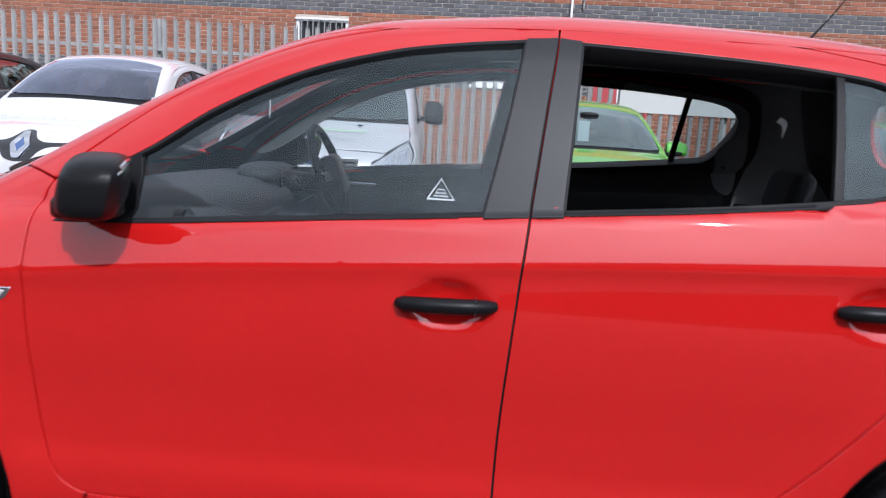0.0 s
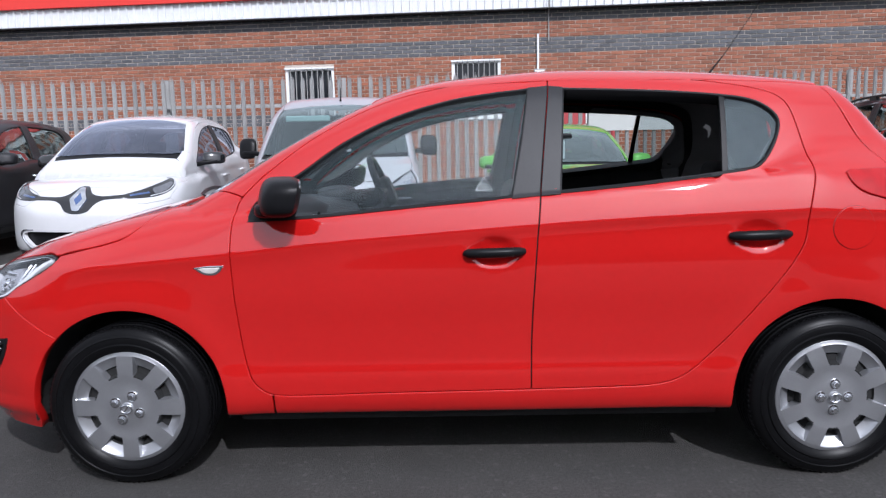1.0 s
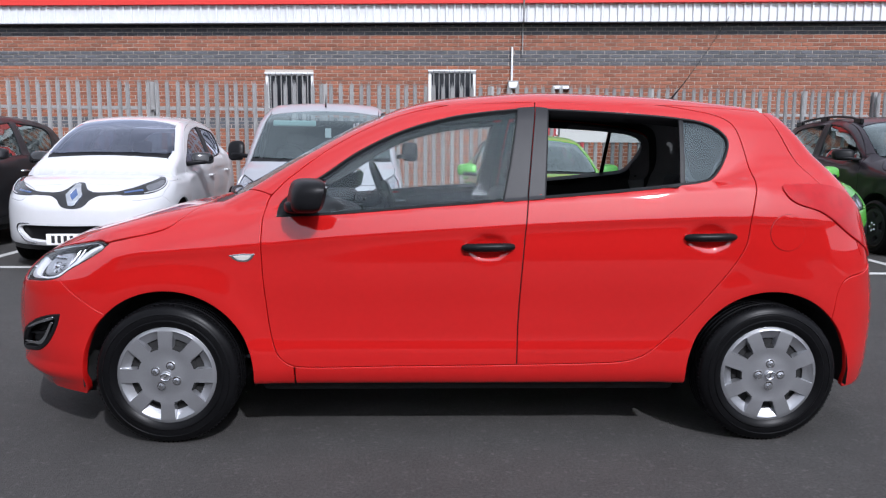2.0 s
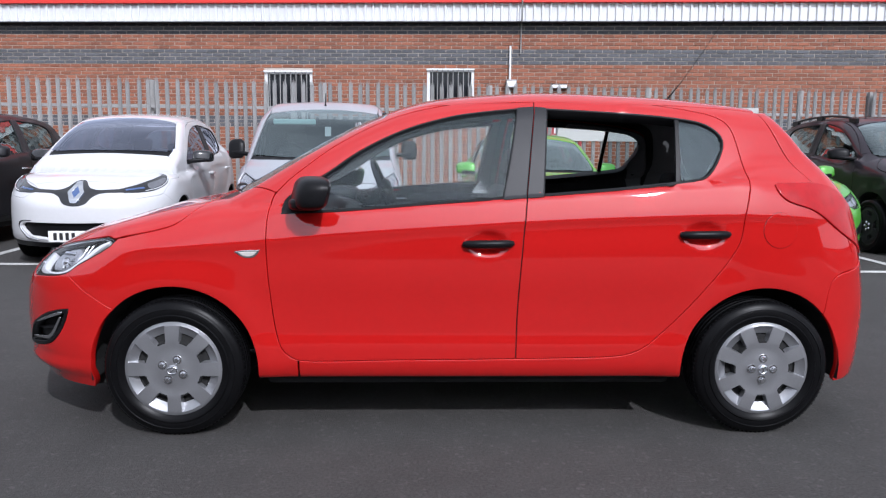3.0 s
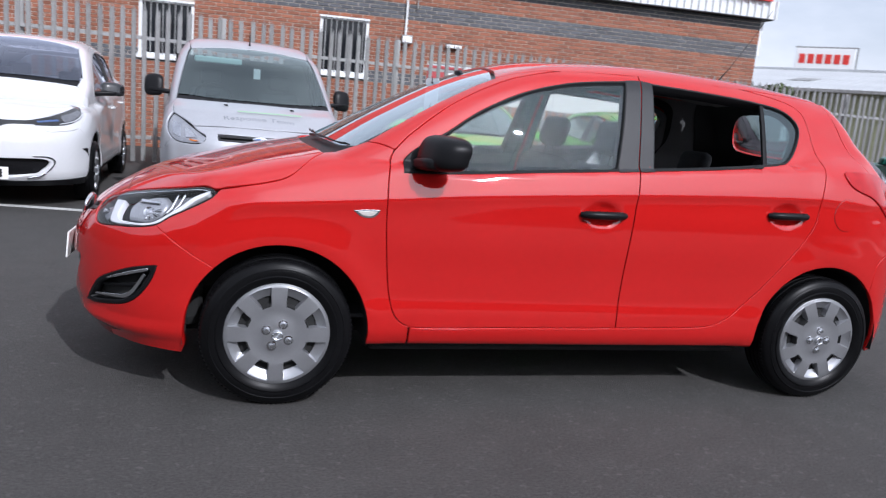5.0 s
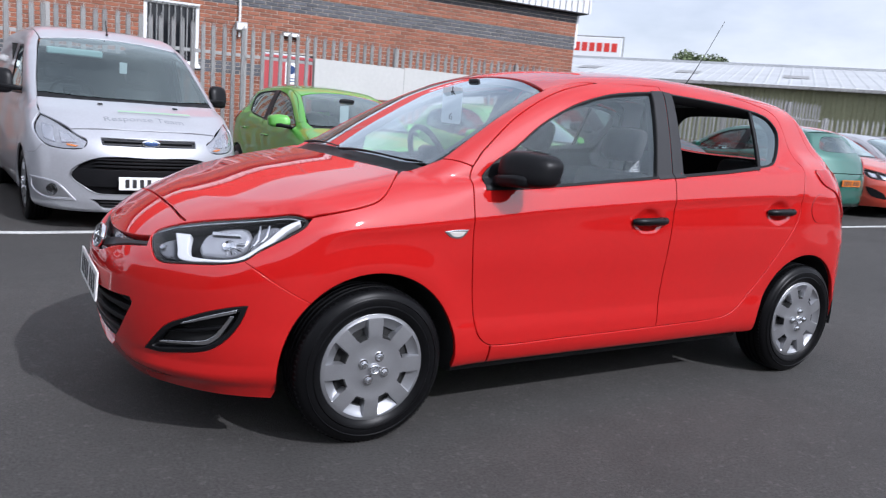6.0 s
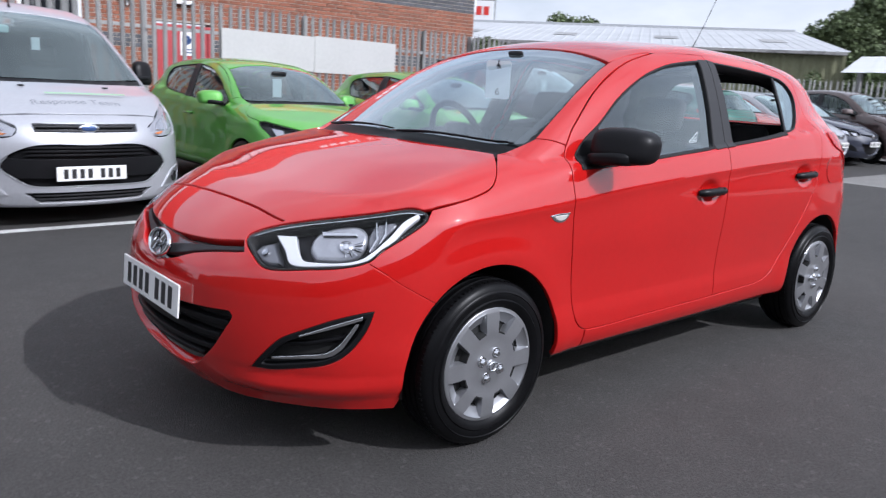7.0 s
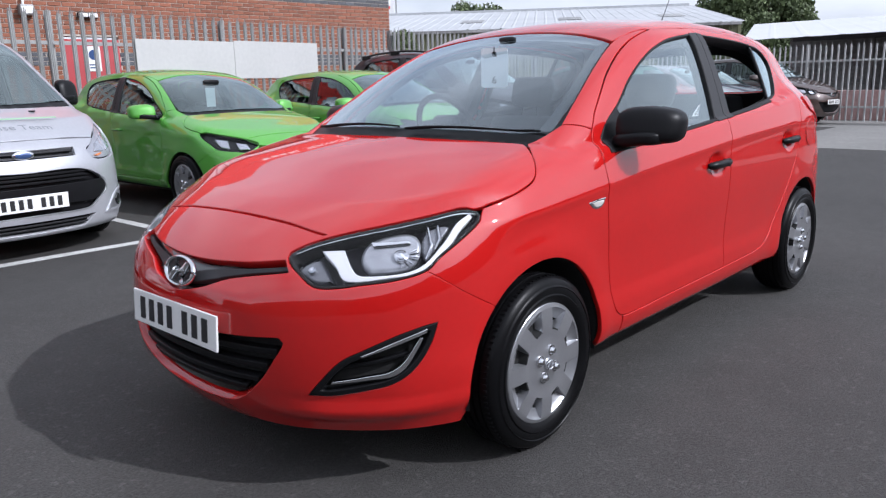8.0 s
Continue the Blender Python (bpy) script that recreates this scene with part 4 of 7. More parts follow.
# ---- setting ----
WALL_Y, WALL_K = 11.7, -0.09
def asphalt():
    """Worn asphalt: dark binder, pale stone chips of two sizes, broad stains."""
    m = bpy.data.materials.new("asphalt")
    m.use_nodes = True
    nt = m.node_tree
    b = nt.nodes["Principled BSDF"]
    b.inputs["Roughness"].default_value, b.inputs["Specular IOR Level"].default_value = 0.85, 0.3
    where = nt.nodes.new("ShaderNodeTexCoord").outputs["Object"]

    def texture(kind, scale, detail=3.0):
        n = nt.nodes.new(kind)
        n.inputs["Scale"].default_value = scale
        if detail:
            n.inputs["Detail"].default_value = detail
        nt.links.new(where, n.inputs["Vector"])
        return n

    def ramp(source, lo, hi, a, c):
        n = nt.nodes.new("ShaderNodeMapRange")
        for key, value in (("From Min", lo), ("From Max", hi), ("To Min", a), ("To Max", c)):
            n.inputs[key].default_value = value
        nt.links.new(source, n.inputs["Value"])
        return n.outputs["Result"]

    def product(p, q):
        n = nt.nodes.new("ShaderNodeMath")
        n.operation = "MULTIPLY"
        nt.links.new(p, n.inputs[0]), nt.links.new(q, n.inputs[1])
        return n.outputs[0]
    stains = ramp(texture("ShaderNodeTexNoise", 0.5, 5.0).outputs["Fac"], 0.3, 0.7, 0.86, 1.14)
    blots = ramp(texture("ShaderNodeTexNoise", 6.0, 4.0).outputs["Fac"], 0.3, 0.7, 0.92, 1.08)
    grain = ramp(texture("ShaderNodeTexNoise", 90.0, 3.0).outputs["Fac"], 0.33, 0.67, 0.76, 1.24)
    split = nt.nodes.new("ShaderNodeSeparateColor")
    nt.links.new(texture("ShaderNodeTexVoronoi", 60.0, 0).outputs["Color"], split.inputs[0])
    chips = ramp(split.outputs[0], 0.90, 1.0, 1.0, 1.4)
    value = product(product(stains, blots), product(grain, chips))
    tone = nt.nodes.new("ShaderNodeMix")
    tone.data_type, tone.blend_type = "RGBA", "MULTIPLY"
    tone.inputs["Factor"].default_value = 1.0
    tone.inputs["A"].default_value = (0.0500, 0.0477, 0.0453, 1)
    nt.links.new(value, tone.inputs["B"]), nt.links.new(tone.outputs["Result"], b.inputs["Base Color"])
    rough = nt.nodes.new("ShaderNodeBump")
    rough.inputs["Strength"].default_value, rough.inputs["Distance"].default_value = 0.7, 0.008
    nt.links.new(texture("ShaderNodeTexNoise", 150.0, 5.0).outputs["Fac"], rough.inputs["Height"])
    nt.links.new(rough.outputs["Normal"], b.inputs["Normal"])
    return m


ASPHALT = asphalt()
CONCRETE = material("worn_concrete", (0.17, 0.165, 0.155), 0.9, vary=0.2, scale=0.8, bump=0.3, bump_scale=80)
LINEPAINT = material("worn_line_paint", (0.62, 0.62, 0.60), 0.8, tint=(0.30, 0.30, 0.29), scale=3, bump=0.3, bump_scale=120)
BRICK = material("red_brick", (0.30, 0.110, 0.058), 0.85, tint=(0.200, 0.075, 0.044), scale=5, island=0.22, bump=0.3, bump_scale=120, distance=0.003)
GREYBRICK = material("blue_grey_brick", (0.100, 0.104, 0.114), 0.8, tint=(0.075, 0.078, 0.087), scale=5, island=0.2, bump=0.3, bump_scale=120, distance=0.003)
MORTAR = material("mortar", (0.48, 0.42, 0.37), 0.95, vary=0.12, scale=6, bump=0.3, bump_scale=150)
CLADDING = material("white_cladding", (0.66, 0.67, 0.68), 0.45, vary=0.05, scale=1.5)
SIGNRED = material("red_sign", (0.62, 0.035, 0.025), 0.45, vary=0.03, scale=1)
SIGNWHITE = material("white_lettering", (0.80, 0.80, 0.80), 0.5)
GALV = material("galvanised_steel", (0.34, 0.34, 0.335), 0.55, metal=0.25, tint=(0.24, 0.24, 0.235), scale=5, island=0.12, bump=0.15, bump_scale=60)
DOORRED = material("red_door", (0.40, 0.055, 0.060), 0.5, vary=0.08, scale=3)
WHITEFRAME = material("white_window_frame", (0.74, 0.75, 0.75), 0.4, vary=0.04, scale=5)
DARKPANE = material("dark_window_pane", (0.018, 0.020, 0.024), 0.06, vary=0.2, scale=3)
BOARD = material("white_board", (0.46, 0.455, 0.44), 0.6, vary=0.06, scale=1.2)
OLIVE = material("olive_cladding", (0.21, 0.215, 0.125), 0.6, vary=0.10, scale=0.6)
ROOFGREY = material("light_roof_sheet", (0.40, 0.41, 0.42), 0.6, vary=0.12, scale=0.5)
ROOFWHITE = material("white_roof_sheet", (0.50, 0.51, 0.52), 0.6, vary=0.06, scale=0.3)
DARKTRIM = material("dark_fascia", (0.10, 0.10, 0.105), 0.7, vary=0.2, scale=1.0)
SHEDDARK = material("dark_shed_wall", (0.28, 0.275, 0.27), 0.85, vary=0.4, scale=0.6)
PINKWALL = material("weathered_red_wall", (0.42, 0.27, 0.25), 0.9, vary=0.2, scale=0.8)
LEAF = material("leaves", (0.115, 0.150, 0.060), 0.7, tint=(0.060, 0.085, 0.034), scale=1.5, island=0.35)
BARK = material("bark", (0.09, 0.065, 0.045), 0.9, vary=0.3, scale=4, bump=0.5, bump_scale=20, distance=0.02)
ALONG = Vector((1, WALL_K, 0)).normalized()
OUT = Vector((WALL_K, -1, 0)).normalized()
ANGLE = math.atan2(WALL_K, 1)


def wall_m(x, z=0.0, out=0.0):
    """The frame on the brick wall at x: x along it, -y out of it."""
    return Matrix.Translation(Vector((x, WALL_Y + WALL_K * x, z)) + OUT * out) @ Matrix.Rotation(ANGLE, 4, "Z")


def along(x):
    return x / ALONG.x


bm = bmesh.new()
bmesh.ops.create_grid(bm, x_segments=8, y_segments=8, size=600)
tagged(part("ground", bm, ASPHALT), "dark grey worn asphalt of the car park", "ground", kind="structure")
bm = bmesh.new()
box(bm, 10.4, 60, -60, 3.0, -0.05, 0.006)
box(bm, 16.0, 60, 3.0, 60, -0.05, 0.006)
tagged(part("pavement", bm, CONCRETE), "paler strip of worn concrete by the far fence", "pavement", kind="structure")


def strip(name, pts, width):
    bm = bmesh.new()
    rows = []
    for i, p in enumerate(pts):
        d = (Vector(pts[min(i + 1, len(pts) - 1)]) - Vector(pts[max(i - 1, 0)])).normalized()
        n = Vector((-d.y, d.x)) * width / 2
        rows.append([bm.verts.new((p[0] + s * n.x, p[1] + s * n.y, z)) for s, z in ((-1, 0.0), (-1, 0.004), (1, 0.004), (1, 0.0))])
    for a, c in zip(rows, rows[1:]):
        for i in range(3):
            bm.faces.new((a[i], a[i + 1], c[i + 1], c[i]))
    return tagged(part(name, bm, LINEPAINT), "worn white painted bay line on the asphalt", "road marking", "bay lines", "structure")


strip("bay_line", [(-9.0, 4.0), (-4.4, 3.91), (-3.4, 3.88), (-2.2, 3.71), (-1.1, 3.72), (2.0, 3.66), (4.7, 3.58), (8.6, 3.50), (10.2, 3.50)], 0.10)
for x0, x1 in ((-4.95, -5.1), (-2.48, -2.62), (-0.10, -0.22), (2.50, 2.5), (4.95, 5.0), (7.4, 7.5)):
    strip("bay_line", [(x0, 3.72 if x0 > -4 else 3.95), (x1, 8.2)], 0.10)

# workshop: mortar core, brick pieces, openings
SPAN = (-12.0, 9.25)
WINDOWS = [(-3.42, -2.42, 1.74, 2.785), (-0.06, 0.90, 1.74, 2.835)]
DOORWAY = (2.12, 3.10, 0.0, 2.14)
openings = WINDOWS + [DOORWAY]
bm = bmesh.new()
xs = sorted({SPAN[0], SPAN[1], *[o[0] for o in openings], *[o[1] for o in openings]})
zs = sorted({-0.2, 3.765, *[o[2] for o in openings], *[o[3] for o in openings]})
for a, c in zip(xs, xs[1:]):
    for lo, hi in zip(zs, zs[1:]):
        if any(o[0] <= a and c <= o[1] and o[2] <= lo and hi <= o[3] for o in openings):
            continue
        box(bm, along(a), along(c), 0.012, 0.31, lo, hi)
core = part("wall_north", bm, MORTAR)
core.matrix_basis = wall_m(0)
tagged(core, "red brick workshop wall with blue-grey brick bands", "wall", kind="structure")
bm = bmesh.new()
box(bm, along(SPAN[1]) - 0.3, along(SPAN[1]) - 0.002, 0.32, 14, -0.2, 3.765)
side_wall = part("wall_east", bm, BRICK)
side_wall.matrix_basis = wall_m(0)
tagged(side_wall, "red brick side wall of the workshop", "wall", kind="structure")

strip_wall = part("wall_strip", boxes((along(SPAN[1]) + 0.001, along(SPAN[1]) + 0.075, 0.03, 14, 2.97, 3.71, 0.004)), CLADDING)
strip_wall.matrix_basis = wall_m(0)
tagged(strip_wall, "white sheet cladding high on the workshop side wall", "cladding", kind="structure")

for x0, x1, z0, z1 in WINDOWS:
    win = empty("window_1", wall_m(0, 0, 0), "white-framed workshop window behind grey steel bars", "window")
    tagged(win, kind="structure")
    a, c = along(x0), along(x1)
    part("window_frame", boxes((a, a + 0.06, 0.02, 0.10, z0, z1, 0.006), (c - 0.06, c, 0.02, 0.10, z0, z1, 0.006), (a + 0.06, c - 0.06, 0.02, 0.10, z1 - 0.06, z1, 0.006), (a + 0.06, c - 0.06, 0.02, 0.10, z0, z0 + 0.06, 0.006),
                                (a - 0.05, c + 0.05, -0.05, 0.02, z0 - 0.06, z0, 0.006)), WHITEFRAME, win)
    part("pane", boxes((a + 0.05, c - 0.05, 0.075, 0.085, z0 + 0.05, z1 - 0.05)), DARKPANE, win)
    for k in range(8):
        x = a + 0.06 + (c - a - 0.12) * (k + 0.5) / 8
        bm = bmesh.new()
        rod(bm, [(x, -0.02, z0), (x, -0.02, z1)], 0.011, 8)
        part("window_bar", bm, GALV, win)
    part("bar_frame", boxes((a - 0.01, c + 0.01, -0.03, -0.01, z1 - 0.03, z1 + 0.005, 0.004), (a - 0.01, c + 0.01, -0.03, -0.01, z0, z0 + 0.03, 0.004)), WHITEFRAME, win)
door = empty("door_1", wall_m(0), "dark red steel workshop door with a blue and white notice", "door")
tagged(door, kind="structure")
a, c = along(DOORWAY[0]), along(DOORWAY[1])
part("door_leaf", boxes((a + 0.04, c - 0.04, 0.03, 0.08, 0.0, 2.05, 0.004)), DOORRED, door)
part("door_frame", boxes((a, a + 0.05, 0.0, 0.10, 0, 2.09, 0.004), (c - 0.05, c, 0.0, 0.10, 0, 2.09, 0.004), (a + 0.05, c - 0.05, 0.0, 0.10, 2.04, 2.09, 0.004)), DOORRED, door)
notice = part("notice", boxes(((a + c) / 2 - 0.07, (a + c) / 2 + 0.16, 0.018, 0.028, 1.55, 1.975, 0.003)), SIGNWHITE, door, "white notice with a blue disc")
bm = bmesh.new()
revolve(bm, [(0.0, -0.006), (0.085, -0.006), (0.085, 0.0), (0.0, 0.0)], 28, Matrix.Translation(((a + c) / 2 + 0.045, 0.018, 1.83)))
part("notice_disc", bm, BLUEBADGE, notice)
part("notice_text", boxes(((a + c) / 2 - 0.04, (a + c) / 2 + 0.13, 0.0145, 0.018, 1.60, 1.62), ((a + c) / 2 - 0.04, (a + c) / 2 + 0.13, 0.0145, 0.018, 1.65, 1.67)), BLUEBADGE, notice)

# fascia: ribbed white sheet, red sign board above, soffit and posts
bm = bmesh.new()
rib, x = 0.161, along(-12.0)
prof, end = [], along(9.36)
while x < end:
    prof += [(x, -0.16), (x + 0.095, -0.16), (x + 0.111, -0.195), (x + 0.145, -0.195)]
    x += rib
lo = [bm.verts.new((u, w, 3.740)) for u, w in prof]
hi = [bm.verts.new((u, w, 4.12)) for u, w in prof]
for i in range(len(prof) - 1):
    bm.faces.new((lo[i], lo[i + 1], hi[i + 1], hi[i]))
fascia = part("fascia", bm, CLADDING)
fascia.matrix_basis = wall_m(0)
tagged(fascia, "ribbed white sheet fascia above the brickwork", "cladding", kind="structure")
trim = part("trim", boxes((along(-12.0), along(9.40), -0.215, 0.30, 3.718, 3.743, 0.004)), GREYTRIM)
trim.matrix_basis = wall_m(0)
tagged(trim, "dark drip trim along the foot of the fascia", "trim", kind="structure")
roof_block = part("roof_edge", boxes((along(-12.0), along(9.37), -0.12, 14.0, 4.12, 5.10)), CLADDING)
roof_block.matrix_basis = wall_m(0)
tagged(roof_block, "white sheet upper wall of the workshop", "wall", kind="structure")
sign = part("sign_board", boxes((along(-11.9), along(9.29), -0.26, -0.121, 4.095, 5.08, 0.006)), SIGNRED)
sign.matrix_basis = wall_m(0)
tagged(sign, "long red sign board with white lettering on the workshop", "sign")
for words, x0, x1 in (("SERVICING", 5.49, 7.20), ("|", 7.38, 7.427), ("AIR-CON", 7.63, 9.0), ("|", 5.19, 5.237)):
    t_ob = text_mesh("lettering", words, 0.31, SIGNWHITE, sign, Matrix.Translation((along((x0 + x1) / 2), -0.262, 4.785)) @ Matrix.Rotation(math.pi / 2, 4, "X"), 0.004, bold=0.007)
    wide = max(v.co.x for v in t_ob.data.vertices) - min(v.co.x for v in t_ob.data.vertices)
    if words != "|":
        t_ob.matrix_basis = t_ob.matrix_basis @ Matrix.Diagonal(((x1 - x0) / wide, 1, 1, 1))
for k in range(4):
    part("lettering_bar", boxes((along(4.10 + 0.28 * k), along(4.30 + 0.28 * k), -0.266, -0.258, 4.67, 4.88)), SIGNWHITE, sign)

# pipe, cable and lamps on the wall
bm = bmesh.new()
rod(bm, [(along(1.62), -0.05, 2.34), (along(1.62), -0.05, 3.262), (along(1.62), -0.05, 3.28)], 0.022, 10)
pipe = part("vent_pipe", bm, WHITEFRAME, smooth=60)
pipe.matrix_basis = wall_m(0)
tagged(pipe, "white vent pipe on the brick wall", "pipe")
bm = bmesh.new()
rod(bm, [(along(1.83), -0.05, 3.14), (along(1.824), -0.05, 3.69), (along(1.83), -0.28, 3.75), (along(1.83), -0.29, 5.06)], 0.016, 8)
cable = part("conduit", bm, GALV, smooth=60)
cable.matrix_basis = wall_m(0)
tagged(cable, "grey conduit running up the wall and sign", "pipe")
for x, z, w in ((1.65, 2.525, 0.11),):
    bm = boxes((-w, w, -0.16, 0.0, -0.08, 0.09, 0.02))
    lamp_box = empty("wall_lamp", wall_m(x, z), "small grey floodlight fixed on the brick wall", "wall lamp", "wall lamps")
    part("lamp_case", bm, GALV, lamp_box)
    part("lamp_glass", boxes((-w + 0.02, w - 0.02, -0.168, -0.158, -0.055, 0.06, 0.004)), SIGNWHITE, lamp_box)
for x, z in ((2.53, 2.485), (2.69, 2.485)):
    bulk = empty("bulkhead_lamp", wall_m(x, z), "white bulkhead lamp on the brick wall", "wall lamp", "wall lamps")
    part("lamp_case", boxes((-0.085, 0.085, -0.07, 0.0, -0.05, 0.05, 0.02)), GREYTRIM, bulk)
    part("lamp_glass", boxes((-0.075, 0.075, -0.10, -0.06, -0.035, 0.035, 0.015)), SIGNWHITE, bulk)


# ---- palisade fences ----
def pale_mesh(height, metal, wide=1.0):
    """A W-section pale with a triple-pointed top."""
    prof = [(-0.034, 0.010), (-0.022, -0.010), (-0.010, -0.004), (0.0, -0.013), (0.010, -0.004), (0.022, -0.010), (0.034, 0.010)]
    tops = [height - 0.10, height - 0.02, height - 0.085, height + 0.02, height - 0.085, height - 0.02, height - 0.10]
    v, f = [], []
    for (x, y), z in zip(prof, tops):
        x *= wide
        v += [(x, y, 0.05), (x, y, z), (x, y + 0.003, 0.05), (x, y + 0.003, z)]
    for i in range(6):
        a, b_ = 4 * i, 4 * i + 4
        f += [(a, b_, b_ + 1, a + 1), (a + 2, a + 3, b_ + 3, b_ + 2), (a + 1, b_ + 1, b_ + 3, a + 3)]
    me = bpy.data.meshes.new("pale")
    me.from_pydata(v, [], f)
    me.materials.append(metal)
    return me


NEWGALV = material("bright_galvanised_steel", (0.44, 0.44, 0.435), 0.5, metal=0.15, vary=0.1, scale=5, island=0.12)
PALES = {m.name: pale_mesh(h, m, w) for m, h, w in ((GALV, 2.32, 1.0), (NEWGALV, 1.96, 0.64))}


def fence(p, q, label, spacing=0.152, height=2.28, metal=GALV):
    p, q = Vector((*p, 0)), Vector((*q, 0))
    d = q - p
    n = int(d.length / spacing)
    m = Matrix.Translation(p) @ Matrix.Rotation(math.atan2(d.y, d.x), 4, "Z")
    f = empty("palisade_fence", m, label, "fence")
    rng = random.Random(round(p.x * 10))
    for k in range(n):
        ob = new("pale", PALES[metal.name])
        ob.parent = f
        ob.matrix_basis = Matrix.Translation((k * spacing + rng.uniform(-0.006, 0.006), -0.028, rng.uniform(-0.012, 0.012))) @ Matrix.Rotation(rng.uniform(-0.008, 0.008), 4, "Y") @ Matrix.Rotation(rng.uniform(-0.06, 0.06), 4, "Z")
    for z in (0.40, height - 0.42):
        part("rail", boxes((0, d.length, -0.012, 0.004, z - 0.025, z + 0.025, 0.002), (0, d.length, 0.004, 0.045, z + 0.019, z + 0.025)), metal, f)
    for k in range(int(d.length / 2.75) + 1):
        x = k * 2.75
        part("post", boxes((x - 0.03, x + 0.03, 0.045, 0.052, 0, height), (x - 0.004, x + 0.004, 0.052, 0.14, 0, height), (x - 0.03, x + 0.03, 0.14, 0.147, 0, height)), metal, f)
    return f


fence((-10.0, 8.05), (7.6, 9.20), "grey galvanised palisade fence in front of the brick workshop")
fence((7.75, 9.21), (17.5, 9.80), "grey galvanised palisade fence behind the parked cars")
fence((17.65, 9.8), (17.65, -16.0), "grey galvanised palisade fence along the far side of the yard", 0.142, 1.96, metal=NEWGALV)
bm = boxes((2.12, 3.84, 0, 0.012, 1.37, 1.945, 0.003), (3.845, 5.65, 0, 0.012, 1.36, 1.965, 0.003))
board = part("blank_board", bm, BOARD)
board.matrix_basis = Matrix.Translation((0, 8.70 - 0.065, 0)) @ Matrix.Rotation(math.atan(0.067), 4, "Z")
tagged(board, "blank white board fixed across the palisade fence", "board")


# ---- plain unseen walls that close the yard behind the camera, added to darken reflections ----
BACKWALL = material("dull_brown_wall", (0.10, 0.075, 0.06), 0.9, vary=0.15, scale=0.5)
tagged(part("wall_south", boxes((-22, 20, -14.3, -14.0, 0, 4.6)), BACKWALL), "plain dull brown wall out of view, added to darken reflections", "wall", kind="structure")
tagged(part("wall_west", boxes((-18.3, -18.0, -14.0, 12, 0, 4.0)), BACKWALL), "plain dull brown end wall out of view, added to darken reflections", "wall", kind="structure")


# ---- beyond the yard ----
def block(name, p, q, depth, z0, z1, mat, label, category="building"):
    p, q = Vector((*p, 0)), Vector((*q, 0))
    d = q - p
    ob = empty(name, Matrix.Translation(p) @ Matrix.Rotation(math.atan2(d.y, d.x), 4, "Z"), label, category)
    return ob, d.length


ware, length = block("warehouse", (12.0, 37.6), (30.6, 11.2), 20, 0, 3, OLIVE, "long olive-clad warehouse with a pale sheet roof")
bm = bmesh.new()
x, prof = 0.0, []
while x < length:
    prof += [(x, 0.0), (x + 0.20, 0.0), (x + 0.24, -0.05), (x + 0.36, -0.05)]
    x += 0.40
lo, hi = [bm.verts.new((u, w, 0)) for u, w in prof], [bm.verts.new((u, w, 3.53)) for u, w in prof]
for i in range(len(prof) - 1):
    bm.faces.new((lo[i], lo[i + 1], hi[i + 1], hi[i]))
part("wall", bm, OLIVE, ware)
part("end_wall", boxes((length - 0.1, length, 0.02, 24, 0, 3.2)), OLIVE, ware)
def ribbed(x0, x1, y0, y1, pitch=0.5, deep=0.018):
    """A ribbed roof sheet, its ribs running along y."""
    bm = bmesh.new()
    x, prof = x0, []
    while x < x1:
        prof += [(x, 0.0), (x + pitch * 0.72, 0.0), (x + pitch * 0.80, deep), (x + pitch * 0.92, deep)]
        x += pitch
    lo, hi = [bm.verts.new((u, y0, w)) for u, w in prof], [bm.verts.new((u, y1, w)) for u, w in prof]
    for a, c, d, e in zip(lo, lo[1:], hi[1:], hi):
        bm.faces.new((a, c, d, e))
    return bm


pitch_m = Matrix.Translation((0, 0, 3.58)) @ Matrix.Rotation(math.atan2(1.8, 12.5), 4, "X")
part("roof", ribbed(0, length, -0.35, 12.6), ROOFGREY, ware).matrix_basis = pitch_m
part("ridge", boxes((0, length, 12.0, 12.7, 5.31, 5.45)), ROOFGREY, ware)
for k in range(6):
    part("rooflight", boxes((5 + k * 4.9, 6.1 + k * 4.9, 3.5, 5.2, 0.020, 0.032)), GALV, ware).matrix_basis = pitch_m
part("gutter", boxes((0, length, -0.45, -0.30, 3.38, 3.52, 0.02)), SHEDDARK, ware)

toy = empty("roadside_sign", Matrix.Translation((47.5, 52.9, 0)) @ Matrix.Rotation(radians(-48), 4, "Z") @ Matrix.Scale(2.0, 4), "white sign board with red marks on a post", "sign")
part("sign_panel", boxes((-1.4, 0.95, 0, 0.08, 3.85, 4.75, 0.02)), SIGNWHITE, toy)
part("sign_frame", boxes((-1.46, 1.01, 0.02, 0.06, 4.76, 4.82), (-1.46, 1.01, 0.02, 0.06, 3.78, 3.84), (1.0, 1.06, 0.02, 0.06, 3.78, 4.82)), GALV, toy)
for k in range(6):
    part("sign_mark", boxes((-1.25 + 0.35 * k, -1.0 + 0.35 * k, -0.012, 0.0, 4.1, 4.5)), SIGNRED, toy)
part("sign_post", boxes((-0.7, -0.6, 0.081, 0.18, 0, 4.8), (0.5, 0.6, 0.081, 0.18, 0, 4.8)), GALV, toy)

